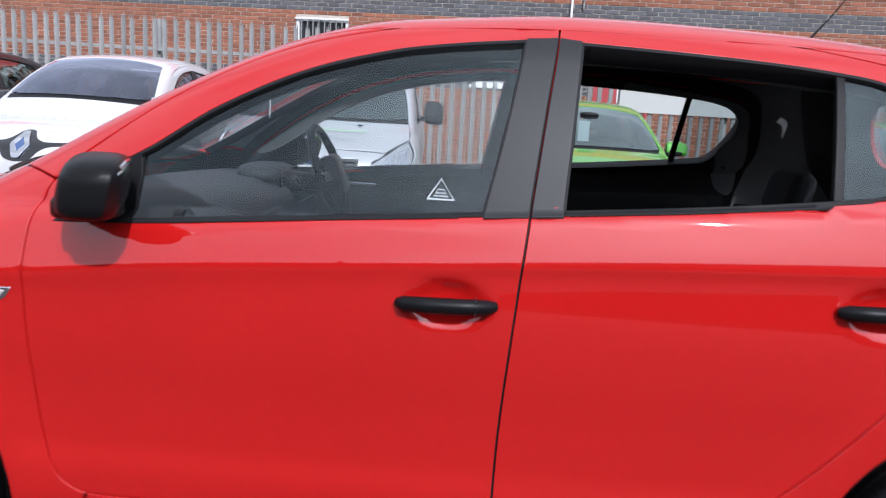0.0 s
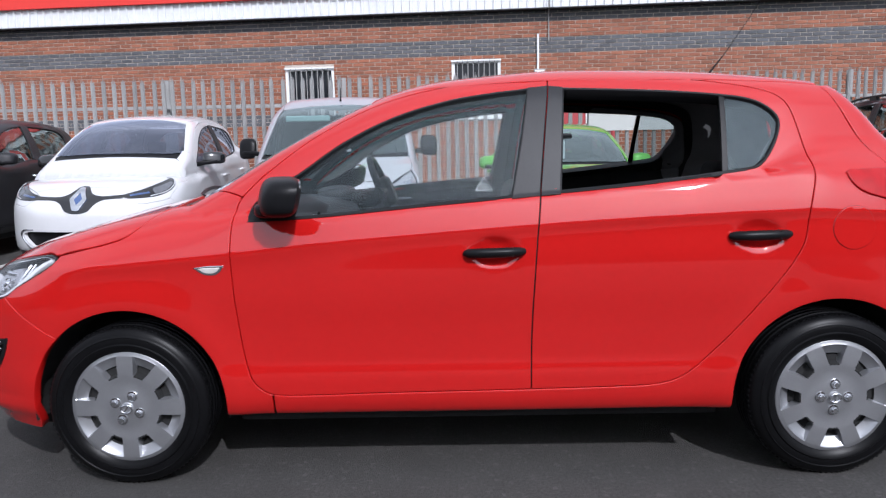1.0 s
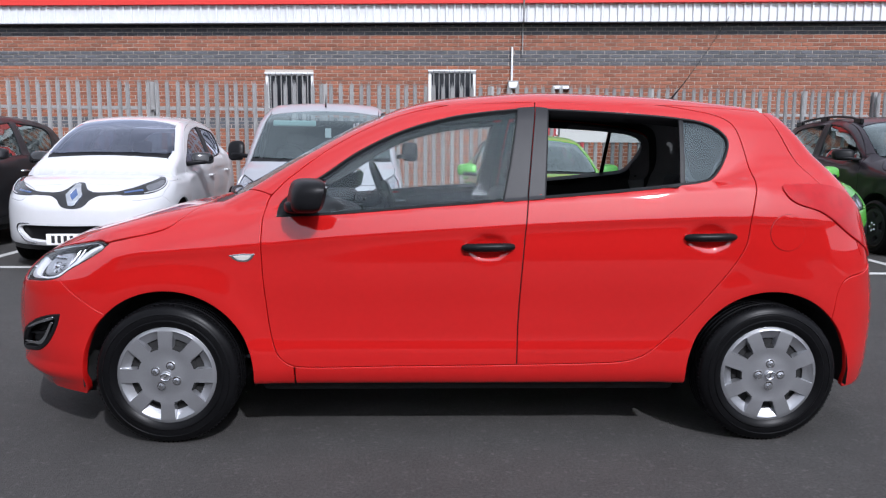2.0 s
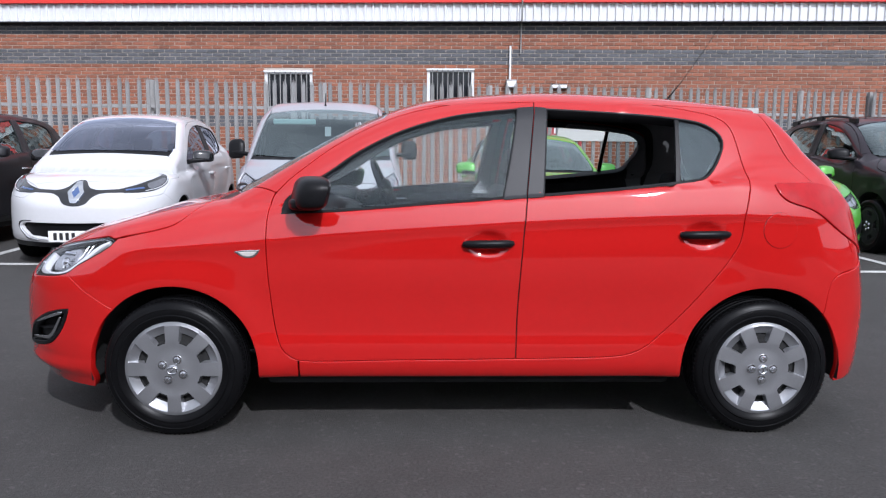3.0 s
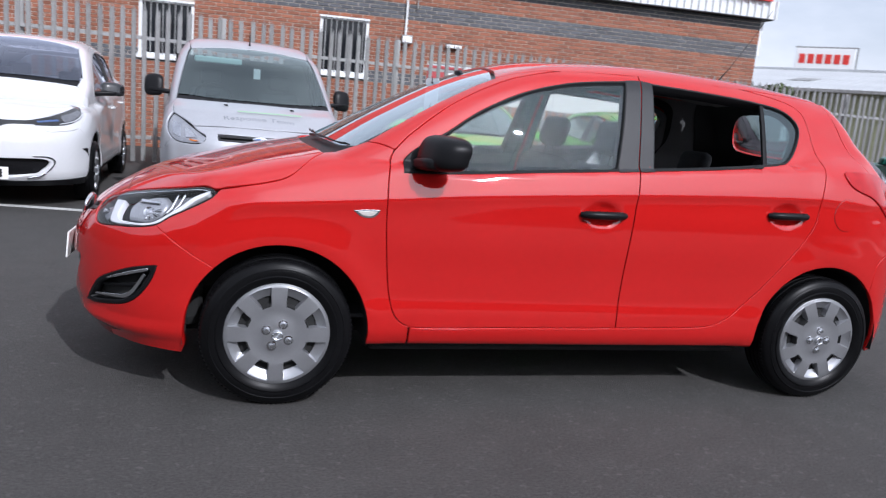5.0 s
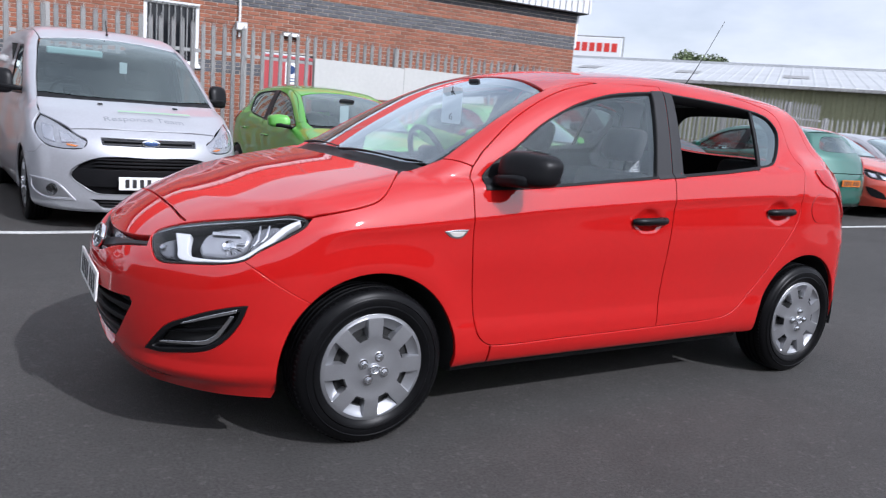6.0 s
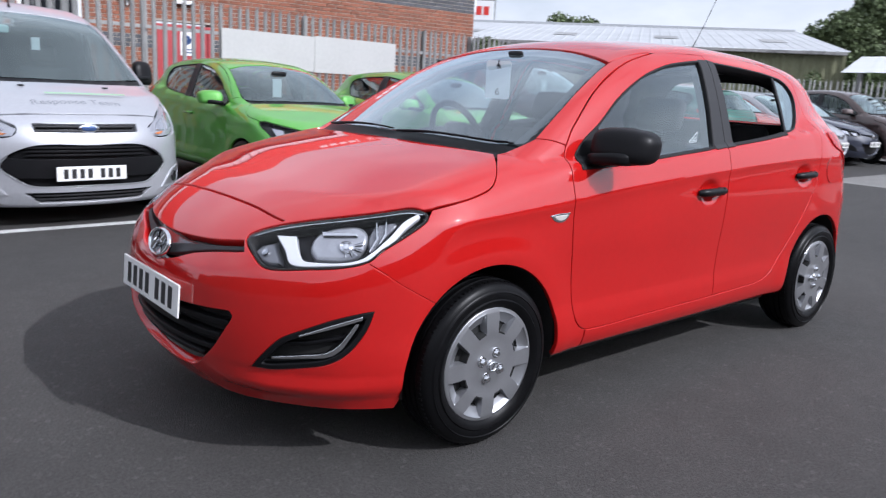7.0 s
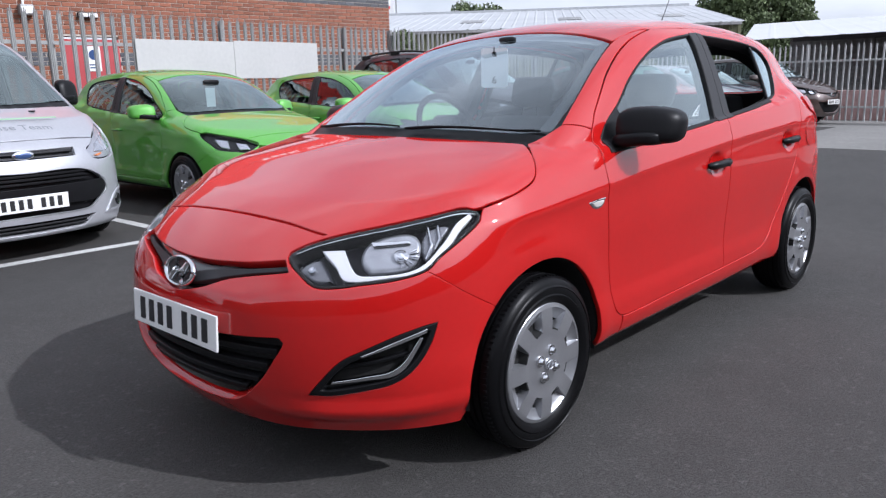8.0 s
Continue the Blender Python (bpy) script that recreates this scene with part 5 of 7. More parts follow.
shed = empty("low_shed", pose(27.0, -14.0, 0), "low open-fronted shed with a pale sheet roof", "building")
part("wall", boxes((0.5, 4, -14, 22.0, 0, 2.62), (0.2, 0.5, -14, 22.0, 0, 0.9)), SHEDDARK, shed)
for k in range(10):
    part("shed_post", boxes((0.0, 0.18, -13 + 4 * k, -12.82 + 4 * k, 0, 2.66)), GALV, shed)
slant = Matrix.Identity(4)
slant[0][1] = -0.70
part("roof", ribbed(-22.0, 24, -0.5, 12.0, 0.9, 0.008), ROOFWHITE, shed).matrix_basis = Matrix.Translation((0, 0, 2.80)) @ Matrix.Rotation(-math.pi / 2, 4, "Z") @ Matrix.Rotation(math.atan2(1.4, 12.5), 4, "X") @ slant
part("fascia", boxes((-0.46, -0.40, -37.5, 21.6, 2.40, 2.71, 0.01)), DARKTRIM, shed)
part("low_wall", boxes((-8.0, -7.7, -14, 22.6, 0, 0.78)), PINKWALL, shed)


def tree(x, y, height, spread, seed, trunk=0.25, low=0.25, n=2600, leaf=0.22, count=15, fat=1.0):
    """A tapered trunk with limbs, and a crown of small leaf clumps in uneven lobes."""
    rng = random.Random(seed)
    t = empty("tree", pose(x, y, 0), "full-leaved dark green tree beyond the yard", "tree", "trees beyond the yard")
    bm = bmesh.new()
    rod(bm, [(0, 0, 0), (0.1, 0, height * 0.3), (0, 0.1, height * 0.6), (0.1, 0, height * 0.75)], [trunk, trunk * 0.8, trunk * 0.45, trunk * 0.15], 8)
    lobes = []
    for k in range(count):
        a, h = rng.uniform(0, 6.28), rng.uniform(low, 0.95) * height
        r = spread * rng.uniform(0.3, 0.75) * (1.15 - 0.55 * h / height)
        c = Vector((r * math.cos(a), r * math.sin(a), h))
        lobes.append((c, spread * fat * rng.uniform(0.22, 0.42)))
        rod(bm, [(0, 0, h * 0.55), c * 0.6 + Vector((0, 0, h * 0.28)), c], [trunk * 0.35, trunk * 0.2, 0.03], 6)
    part("trunk", bm, BARK, t)
    v, f = [], []
    for _ in range(n):
        c, r = rng.choice(lobes)
        d = Vector((rng.gauss(0, 1), rng.gauss(0, 1), rng.gauss(0, 0.8))).normalized()
        p = c + d * r * rng.uniform(0.5, 1.08)
        q = Euler((rng.uniform(0, 6.28), rng.uniform(0, 6.28), rng.uniform(0, 6.28))).to_matrix()
        s = leaf * rng.uniform(0.6, 1.4)
        b0 = len(v)
        v += [p + q @ Vector(w) * s for w in ((-1, -0.4, 0), (0, -0.7, 0.15), (1, 0, 0), (0.1, 0.7, 0.15), (-0.7, 0.4, -0.1))]
        f.append((b0, b0 + 1, b0 + 2, b0 + 3, b0 + 4))
    crown = from_arrays("crown", v, f, LEAF, t)
    tagged(crown, kind="stuff")
    return t


tree(52, 20.6, 7.2, 3.1, 3, low=0.25, n=30000, leaf=0.13, count=34, fat=1.0)
tree(54, 18.2, 8.9, 3.3, 4, low=0.25, n=34000, leaf=0.13, count=38, fat=1.0)
tree(35.7, 29.9, 6.0, 2.6, 6, n=9000, leaf=0.095, low=0.55)
for i, (x, y) in enumerate(((10.5, 13.0), (10.9, 12.4))):
    tree(x, y, 2.75, 0.85, 20 + i, 0.07, 0.10, 7000, 0.04)
for i, (x, y) in enumerate(((25.0, 11.5), (26.2, 10.6))):
    tree(x, y, 2.4, 0.9, 30 + i, 0.06, 0.10, 1800, 0.06)

# ---- the red hatchback ----
def red_car():
    b = Builder("red_hatchback", hatchback(), pose(0, 0, 0), step=0.021, label="glossy red five-door hatchback parked on the asphalt, rear side window open", category="car")
    s, car = b.shape, b.car
    slit, lower = both(SLIT, "nose"), both(LOWER, "nose")
    far = lambda o: [(-c[0], *c[1:]) for c in o]
    made = shell(b, RED, holes=[slit, lower, FOG, far(FOG)], rear_tint=GLASS)
    put_wheels(car, (-1.2625, 1.2625), 0.740, 0.297, (TYRE, TRIM), (0.0, 0.3, -0.42, 0.2))
    chassis(b, s.axles, 0.832, s.hub, s.arch, -2.09, 1.91)

    # side glass, handles, inner door linings
    for side in (-1, 1):
        df, dr = made["door_f", side], made["door_r", side]
        pane = shrink_ctrl(WINDOW_F, 0.004)
        b.panel("window_pane", "side", pane, GLASS, side, off=-0.010, rim=0.0, parent=df)
        b.panel("mirror_sail", "side", [(-0.800, 0.962, 1), (-0.795, 1.005), (-0.735, 1.057), (-0.640, 1.112, 1), (-0.632, 1.06), (-0.640, 0.968, 1)], PLASTIC, side, off=0.003, edge=0.002, rim=0.01, parent=df)
        b.panel("quarter_pane", "side", [(0.915, 1.366, 1), (1.034, 1.342), (1.098, 1.292), (1.100, 1.244), (1.046, 1.152), (0.993, 1.113), (0.900, 1.100, 1)], QUARTER, side, off=-0.008, rim=0.0, parent=dr)
        b.panel("window_divider", "side", [(0.902, 1.372, 1), (0.922, 1.370, 1), (0.903, 1.094, 1), (0.880, 1.092, 1)], PLASTIC, side, off=-0.002, edge=0.002, rim=0.012, parent=dr)
        if side > 0:
            b.panel("window_pane", "side", [(0.335, 1.400, 1), (0.647, 1.386), (0.900, 1.366, 1), (0.880, 1.096, 1), (0.62, 1.074), (0.306, 1.047, 1)], GLASS, side, off=-0.010, rim=0.0, parent=dr)
        for door, outline, i, j in ((df, WINDOW_F, 10, 13), (dr, WINDOW_R, 7, 9)):
            b.panel("belt_moulding", "side", stretch(outline, i, j, 0.003)[3:] + stretch(outline, i, j, -0.007)[:2:-1], SEAL, side, off=0.003, edge=0.0015, rim=0.005, parent=door)
        for door, outline, hole in ((df, DOOR_F, WINDOW_F), (dr, DOOR_R, WINDOW_R)):
            b.panel("door_lining", "side", shrink_ctrl(outline, 0.02), DASH, side, holes=[shrink_ctrl(hole, 0.003)], off=-0.050, rim=0.0, parent=door)
        for door, outer, inner in ((df, shrink_ctrl(DOOR_F, 0.022)[4:10], shrink_ctrl(WINDOW_F, 0.004)[2:8]), (dr, shrink_ctrl(DOOR_R, 0.022)[1:7], shrink_ctrl(WINDOW_R, 0.004)[1:7])):
            b.panel("frame_lining", "side", [(*c[:2],) for c in outer] + [(*c[:2],) for c in inner[::-1]], PALETRIM, side, off=-0.054, rim=0.0, step=0.03, parent=door)
        for outline, deep in ((DOOR_F, -0.024), (DOOR_R, -0.027)):
            b.panel("door_rubber", "side", shrink_ctrl(outline, -0.024), SEAL, side, holes=[shrink_ctrl(outline, 0.020)], off=deep, rim=0.0, step=0.04)
        for door, x, z in ((df, 0.065, 0.836), (dr, 0.985, 0.879)):
            p, n = b.at("side", (x - 0.105, z), side)
            q, _ = b.at("side", (x + 0.105, z + 0.004), side)
            bm = bmesh.new()
            y0 = side * max(abs(p.y), abs(q.y)) + side * 0.016
            pts = [(x - 0.103, p.y + side * 0.004, z - 0.001), (x - 0.090, y0, z), (x - 0.04, y0 + side * 0.006, z + 0.001), (x + 0.03, y0 + side * 0.006, z + 0.002), (x + 0.085, y0, z + 0.003), (x + 0.103, p.y + side * 0.004, z + 0.003)]
            rod(bm, pts, [0.011, 0.0165, 0.0175, 0.0175, 0.0165, 0.011], 14)
            h = part("door_handle", bm, PLASTIC, door, "black plastic door handle", smooth=50)
            bm = bmesh.new()
            box(bm, x + 0.060, x + 0.063, y0 - 0.0172, y0 + 0.0172, z - 0.0150, z + 0.0190, 0.001)
            part("handle_joint", bm, INK, h)
        p, n = b.at("side", (-0.36, 0.940), side)
        bm = bmesh.new()
        q = p - n * 0.062
        rod(bm, [q + Vector((-0.055, 0, 0)), q - n * 0.012 + Vector((-0.02, 0, 0.004)), q - n * 0.012 + Vector((0.055, 0, 0.004))], [0.006, 0.009, 0.007], 8)
        part("inner_handle", bm, CHROME, df, "small chrome inner door handle", smooth=50)
        ind = b.panel("side_indicator", "side", [(-0.998, 0.800, 1), (-0.95, 0.806), (-0.889, 0.807, 1), (-0.902, 0.785), (-0.925, 0.772), (-0.965, 0.776)], CHROME, side, off=0.004, rim=0.006, step=0.012, label="clear chrome-edged side indicator")
        b.panel("indicator_lens", "side", [(-0.980, 0.797, 1), (-0.95, 0.800), (-0.903, 0.800, 1), (-0.912, 0.787), (-0.930, 0.779), (-0.960, 0.782)], BULBGLASS, side, off=0.007, rim=0.004, step=0.012, parent=ind)
        mirror(b, side, PLASTIC, -0.668, 1.042, at_y=0.872, size=(0.068, 0.110, 0.064))
        b.panel("side_lining", "tube", outlines(s)[1], PALETRIM, side, off=-0.017, rim=0.0, step=0.04)
        b.panel("pillar_lining", "top", [(u, side * w, 1) for u, w in ((-0.985, 0.585), (-0.80, 0.570), (-0.60, 0.525), (-0.41, 0.475), (-0.32, 0.49), (-0.34, 0.566), (-0.60, 0.612), (-0.80, 0.660), (-0.985, 0.676))], GREYTRIM,
                off=-0.022, rim=0.0, step=0.04)
        b.panel("wing_lining", "tube", outlines(s)[0], DARKWELL, side, off=-0.03, rim=0.0, step=0.06)

    b.panel("tailgate_lining", "tail", both(outlines(s)[5], "tail"), GREYTRIM, holes=[shrink_ctrl(both(REAR_PANE, "tail"), 0.006)], off=-0.024, rim=0.0, step=0.06)

    # fuel flap: a disc in its own groove
    ring = [(1.309 + 0.075 * math.cos(a), 0.348 + 0.084 * math.sin(a)) for a in np.linspace(0, 2 * math.pi, 17)[:-1]]
    disc = [(1.309 + 0.0738 * math.cos(a), 0.348 + 0.0828 * math.sin(a)) for a in np.linspace(0, 2 * math.pi, 17)[:-1]]
    b.panel("fuel_flap_groove", "tube", ring, INK, off=0.0012, edge=0.0008, rim=0.001)
    b.panel("fuel_flap", "tube", disc, RED, off=0.0036, edge=0.0014, rim=0.001)

    # nose: grille, badge, lower grille, plate, fog lamp surrounds, head lamps
    b.panel("grille", "nose", both([(0, 0.71), (0.275, 0.72), (0.50, 0.735, 1), (0.52, 0.68, 1), (0.324, 0.655), (0.137, 0.605), (0, 0.585)], "nose"), GLOSSBLACK, off=-0.035, rim=0.0)
    b.panel("grille_bar", "nose", both([(0, 0.664), (0.2, 0.684), (0.47, 0.714, 1), (0.475, 0.702, 1), (0.33, 0.683), (0.2, 0.660), (0, 0.628)], "nose"), GREYTRIM, off=-0.012, rim=0.02)
    p, n = b.at("nose", (0.0, 0.650))
    m = Matrix.Translation(p + n * 0.006) @ Matrix.Rotation(radians(18), 4, "Y") @ Matrix.Diagonal((1, 1.06, 0.57, 1))
    bm = bmesh.new()
    ringp = [(0, 0.078 * math.cos(a), 0.078 * math.sin(a)) for a in np.linspace(0, 2 * math.pi, 41)]
    rod(bm, ringp, 0.0085, 10)
    rod(bm, [(0, 0.040, -0.055), (-0.002, 0.018, 0.0), (0, 0.022, 0.064)], [0.010, 0.013, 0.010], 8)
    rod(bm, [(0, -0.022, -0.064), (-0.002, -0.018, 0.0), (0, -0.040, 0.055)], [0.010, 0.013, 0.010], 8)
    rod(bm, [(0, 0.03, -0.012), (-0.002, -0.03, 0.012)], 0.011, 8)
    bmesh.ops.transform(bm, matrix=m, verts=bm.verts)
    badge = part("badge", bm, CHROME, car, "oval chrome badge", smooth=50)
    bm = bmesh.new()
    revolve(bm, [(0.0, 0.0), (0.076, 0.0), (0.076, 0.012), (0.0, 0.012)], 40, m @ Matrix.Rotation(-math.pi / 2, 4, "Z"))
    part("badge_back", bm, GLOSSBLACK, badge)
    b.panel("lower_grille", "nose", both([(0, 0.51), (0.315, 0.52), (0.50, 0.53), (0.49, 0.45), (0.41, 0.36), (0.31, 0.285), (0, 0.24)], "nose"), DARKWELL, off=-0.060, rim=0.0)
    for z, w in ((0.455, 0.44), (0.405, 0.40), (0.355, 0.36), (0.310, 0.30)):
        b.panel("grille_slat", "nose", both([(0, z + 0.012), (w * 0.6, z + 0.014), (w, z + 0.016, 1), (w, z - 0.002, 1), (w * 0.6, z - 0.006), (0, z - 0.008)], "nose"), PLASTIC, off=-0.022, rim=0.03, step=0.05)
    plate(b, 0.52, 0.111, (-2.126, 0.0, 0.506), 0, radians(4))
    for side in (-1, 1):
        surround = b.panel("fog_lamp_surround", "nose", FOG, PLASTIC, side, holes=[shrink_ctrl(FOG, 0.017)], off=0.003, rim=0.035, step=0.02)
        b.panel("fog_recess", "nose", shrink_ctrl(FOG, -0.004), DARKWELL, side, off=-0.040, rim=0.0, parent=surround)
        b.panel("fog_slat", "nose", [(0.60, 0.428, 1), (0.72, 0.440), (0.85, 0.462, 1), (0.85, 0.452, 1), (0.72, 0.428), (0.60, 0.416, 1)], PLASTIC, side, off=-0.020, rim=0.02, parent=surround)
        b.panel("chrome_strip", "nose", [(0.705, 0.466, 1), (0.807, 0.503), (0.899, 0.530, 1), (0.899, 0.518, 1), (0.807, 0.491), (0.705, 0.460, 1)], CHROME, side, off=0.006, rim=0.012, edge=0.002, step=0.012, parent=surround, label="thin chrome strip")
        b.panel("chrome_strip", "nose", [(0.615, 0.387, 1), (0.723, 0.402), (0.787, 0.412), (0.824, 0.434), (0.851, 0.467), (0.878, 0.505, 1), (0.890, 0.502, 1), (0.862, 0.457), (0.833, 0.419), (0.795, 0.397), (0.723, 0.390),
                                         (0.615, 0.379, 1)], CHROME, side, off=0.0, rim=0.012, edge=0.002, step=0.012, parent=surround, label="thin chrome strip")
        lamp_ = b.panel("headlamp", "nose", LAMP, LENS, side, off=0.001, rim=0.012, step=0.02, label="clear headlamp with chrome and white light guides")
        b.panel("lamp_housing", "nose", shrink_ctrl(LAMP, 0.003), LAMPBODY, side, off=-0.060, rim=0.0, step=0.02, parent=lamp_)
        b.panel("lamp_edge", "nose", LAMP, DARKWELL, side, holes=[shrink_ctrl(LAMP, 0.007)], off=-0.004, rim=0.05, edge=0.002, step=0.02, parent=lamp_)
        # a thin bright line along the upper rim
        bm = bmesh.new()
        top_edge = [b.at("nose", (u, w), side) for u, w in trace([(c[0], c[1]) for c in shrink_ctrl(LAMP, 0.0105)[1:8]], 0.02, False)]
        rod(bm, [p - n * 0.003 for p, n in top_edge], 0.0016, 6)
        part("chrome_line", bm, CHROME, lamp_, smooth=50)
        b.panel("light_guide", "nose", [(0.572, 0.752, 1), (0.650, 0.756, 1), (0.690, 0.700), (0.716, 0.690), (0.875, 0.700), (0.972, 0.762), (1.030, 0.812), (1.088, 0.836, 1), (1.094, 0.826, 1), (1.042, 0.794), (0.990, 0.750),
                                        (0.892, 0.690), (0.798, 0.681), (0.664, 0.677), (0.628, 0.715)], GUIDE, side, off=-0.005, rim=0.022, edge=0.003, step=0.012, parent=lamp_, label="bright white light guide strip")
        bowl = b.panel("reflector", "nose", [(0.735, 0.702, 1), (0.706, 0.730), (0.704, 0.762), (0.728, 0.786), (0.790, 0.802), (0.862, 0.806), (0.898, 0.786), (0.900, 0.752), (0.880, 0.722), (0.838, 0.704)], LAMPSILVER, side, off=-0.020, rim=0.03,
                       edge=0.014, step=0.012, parent=lamp_)
        b.panel("lamp_shield", "nose", [(0.732, 0.781, 1), (0.862, 0.782, 1), (0.866, 0.773, 1), (0.740, 0.769, 1)], CHROME, side, off=-0.014, rim=0.010, edge=0.003, step=0.01, parent=bowl)
        b.panel("shield_gap", "nose", [(0.742, 0.7680, 1), (0.866, 0.772, 1), (0.866, 0.769, 1), (0.745, 0.7655, 1)], GLOSSBLACK, side, off=-0.016, rim=0.006, step=0.01, parent=bowl)
        for k in range(7):
            a = radians(30 - 20 * k)
            ends = [b.at("nose", (0.834 + d * 1.25 * math.cos(a), 0.742 + d * 0.66 * math.sin(a)), side) for d in (0.022, 0.036, 0.048)]
            bm = bmesh.new()
            rod(bm, [p - n * 0.018 for p, n in ends], [0.0015, 0.0026, 0.0015], 6)
            part("reflector_flute", bm, GLOSSBLACK if k % 2 else CHROME, bowl, smooth=50)
        wing_bowl = b.panel("outer_reflector", "nose", [(0.918, 0.722, 1), (0.905, 0.760), (0.922, 0.806), (0.985, 0.822, 1), (1.010, 0.815), (0.968, 0.774)], LAMPSMOKE, side, off=-0.026, rim=0.02, edge=0.008, step=0.012, parent=lamp_)
        for (u0, w0), (u1, w1), (u2, w2) in (((0.912, 0.728), (0.936, 0.765), (0.930, 0.812)), ((0.945, 0.752), (0.966, 0.780), (0.966, 0.816))):
            bm = bmesh.new()
            rod(bm, [(lambda p, n: p - n * 0.018)(*b.at("nose", q, side)) for q in ((u0, w0), (u1, w1), (u2, w2))], [0.002, 0.004, 0.003], 6)
            part("reflector_rib", bm, CHROME, wing_bowl, smooth=50)
        b.panel("reflector", "nose", [(0.494, 0.712), (0.525, 0.738), (0.566, 0.748, 1), (0.606, 0.705), (0.622, 0.676, 1), (0.570, 0.674), (0.520, 0.690)], LAMPSMOKE, side, off=-0.024, rim=0.02, edge=0.014, step=0.012, parent=lamp_)
        for u, v, r in ((0.832, 0.740, 0.022), (0.552, 0.708, 0.012)):
            p, n = b.at("nose", (u, v), side)
            turn = Vector((0, -1, 0)).rotation_difference(n).to_matrix().to_4x4()
            bm = bmesh.new()
            revolve(bm, [(0.0, -0.010), (r * 0.35, -0.009), (r * 0.42, -0.004), (r * 0.62, -0.007), (r * 0.70, -0.002), (r * 0.90, -0.005), (r, 0.0), (r, 0.012)], 20, Matrix.Translation(p - n * 0.016) @ turn)
            part("bulb", bm, CHROME, lamp_, smooth=30)

    # wipers, aerial
    foot_x = spline((-0.66, -0.985), (-0.5, -1.045), (-0.25, -1.080), (0.0, -1.095), (0.25, -1.080), (0.5, -1.045), (0.66, -0.985))
    for y0, y1 in ((0.56, 0.03), (-0.05, -0.60)):
        bm = bmesh.new()
        pts = []
        for k in range(9):
            t = k / 8
            y = y0 + (y1 - y0) * t
            x = float(foot_x(np.array(y))) - 0.022 + 0.016 * t
            z = s.lay("top", np.array([(x, y)]))[0][2]
            pts.append((x, y, z + 0.010 + 0.008 * math.sin(math.pi * t)))
        rod(bm, pts, [0.005, 0.0055, 0.0055, 0.005, 0.0045, 0.004, 0.004, 0.0035, 0.003], 8)
        rod(bm, [(x + 0.012, y - 0.02, z - 0.003) for x, y, z in pts], 0.0035, 6)
        part("wiper", bm, PLASTIC, car, smooth=50)
    bm = bmesh.new()
    z = s.lay("top", np.array([(1.06, 0.0)]))[0][2]
    v, f = lump(1.06, 0.0, z + 0.004, 0.035, 0.022, 0.018, 2.4, 10, 14)
    base = from_arrays("aerial_base", v, f, PLASTIC, car, smooth=50)
    rod(bm, [(1.06, 0, z + 0.012), (1.09, 0, z + 0.05), (1.13, 0, z + 0.10), (1.24, 0, z + 0.26), (1.345, 0, z + 0.43)], [0.006, 0.004, 0.0022, 0.0018, 0.0015], 8)
    part("aerial_mast", bm, PLASTIC, base, smooth=60)

    # blocks added ahead of the wheels to stop sun leaking onto the ground
    for side in (-1, 1):
        y0, y1 = sorted((side * 0.45, side * 0.62))
        for x0, x1, low in ((-1.690, -1.632, 0.165), (0.845, 0.900, 0.175)):
            part("wheel_deflector", boxes((x0, x1, y0, y1, low, 0.36, 0.01)), DARKWELL, car)
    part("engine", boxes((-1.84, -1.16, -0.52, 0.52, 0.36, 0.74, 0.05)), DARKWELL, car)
    # cabin
    seats(b, ((-0.12, 0.36, 0.42), (0.80, 0.34, 0.29)))
    part("seat_bench_middle", boxes((1.02, 1.14, -0.12, 0.12, 0.40, 0.86, 0.04, 2)), CLOTH, car, smooth=40)
    dash = bmesh.new()
    prof = [(-1.08, 0.70), (-1.08, 0.93), (-1.0, 0.965), (-0.85, 0.985), (-0.66, 0.975), (-0.56, 0.935), (-0.53, 0.86), (-0.56, 0.72), (-0.62, 0.55)]
    rows = [[dash.verts.new((x, y, z - 0.03 * (abs(y) / 0.66) ** 3)) for x, z in prof] for y in np.linspace(-0.66, 0.66, 13)]
    for a, c in zip(rows, rows[1:]):
        for i in range(len(prof) - 1):
            dash.faces.new((a[i], a[i + 1], c[i + 1], c[i]))
    dash.faces.new(rows[0]), dash.faces.new(rows[-1])
    part("dashboard", dash, DASH, car, smooth=75)
    v, f = lump(-0.66, 0.36, 0.978, 0.09, 0.15, 0.040, 3, 12, 16)
    from_arrays("instrument_hood", v, f, DASH, car, smooth=45)
    part("centre_console", boxes((-0.62, -0.52, -0.13, 0.13, 0.45, 0.90, 0.03, 2), (-0.55, 0.25, -0.10, 0.10, 0.30, 0.46, 0.03, 2)), GREYTRIM, car, smooth=40)
    steering_wheel(b, -0.42, 0.36, 0.985, 22, 0.18)
    v, f = lump(-0.56, 0.36, 0.945, 0.11, 0.055, 0.045, 3, 10, 16)
    shroud = from_arrays("column_shroud", v, f, PLASTIC, car, smooth=45)
    for d in (-1, 1):
        bm = bmesh.new()
        rod(bm, [(-0.53, 0.36 + d * 0.04, 0.955), (-0.52, 0.36 + d * 0.10, 0.965), (-0.515, 0.36 + d * 0.18, 0.985)], [0.008, 0.008, 0.011], 8)
        part("column_stalk", bm, GREYTRIM, shroud, smooth=50)
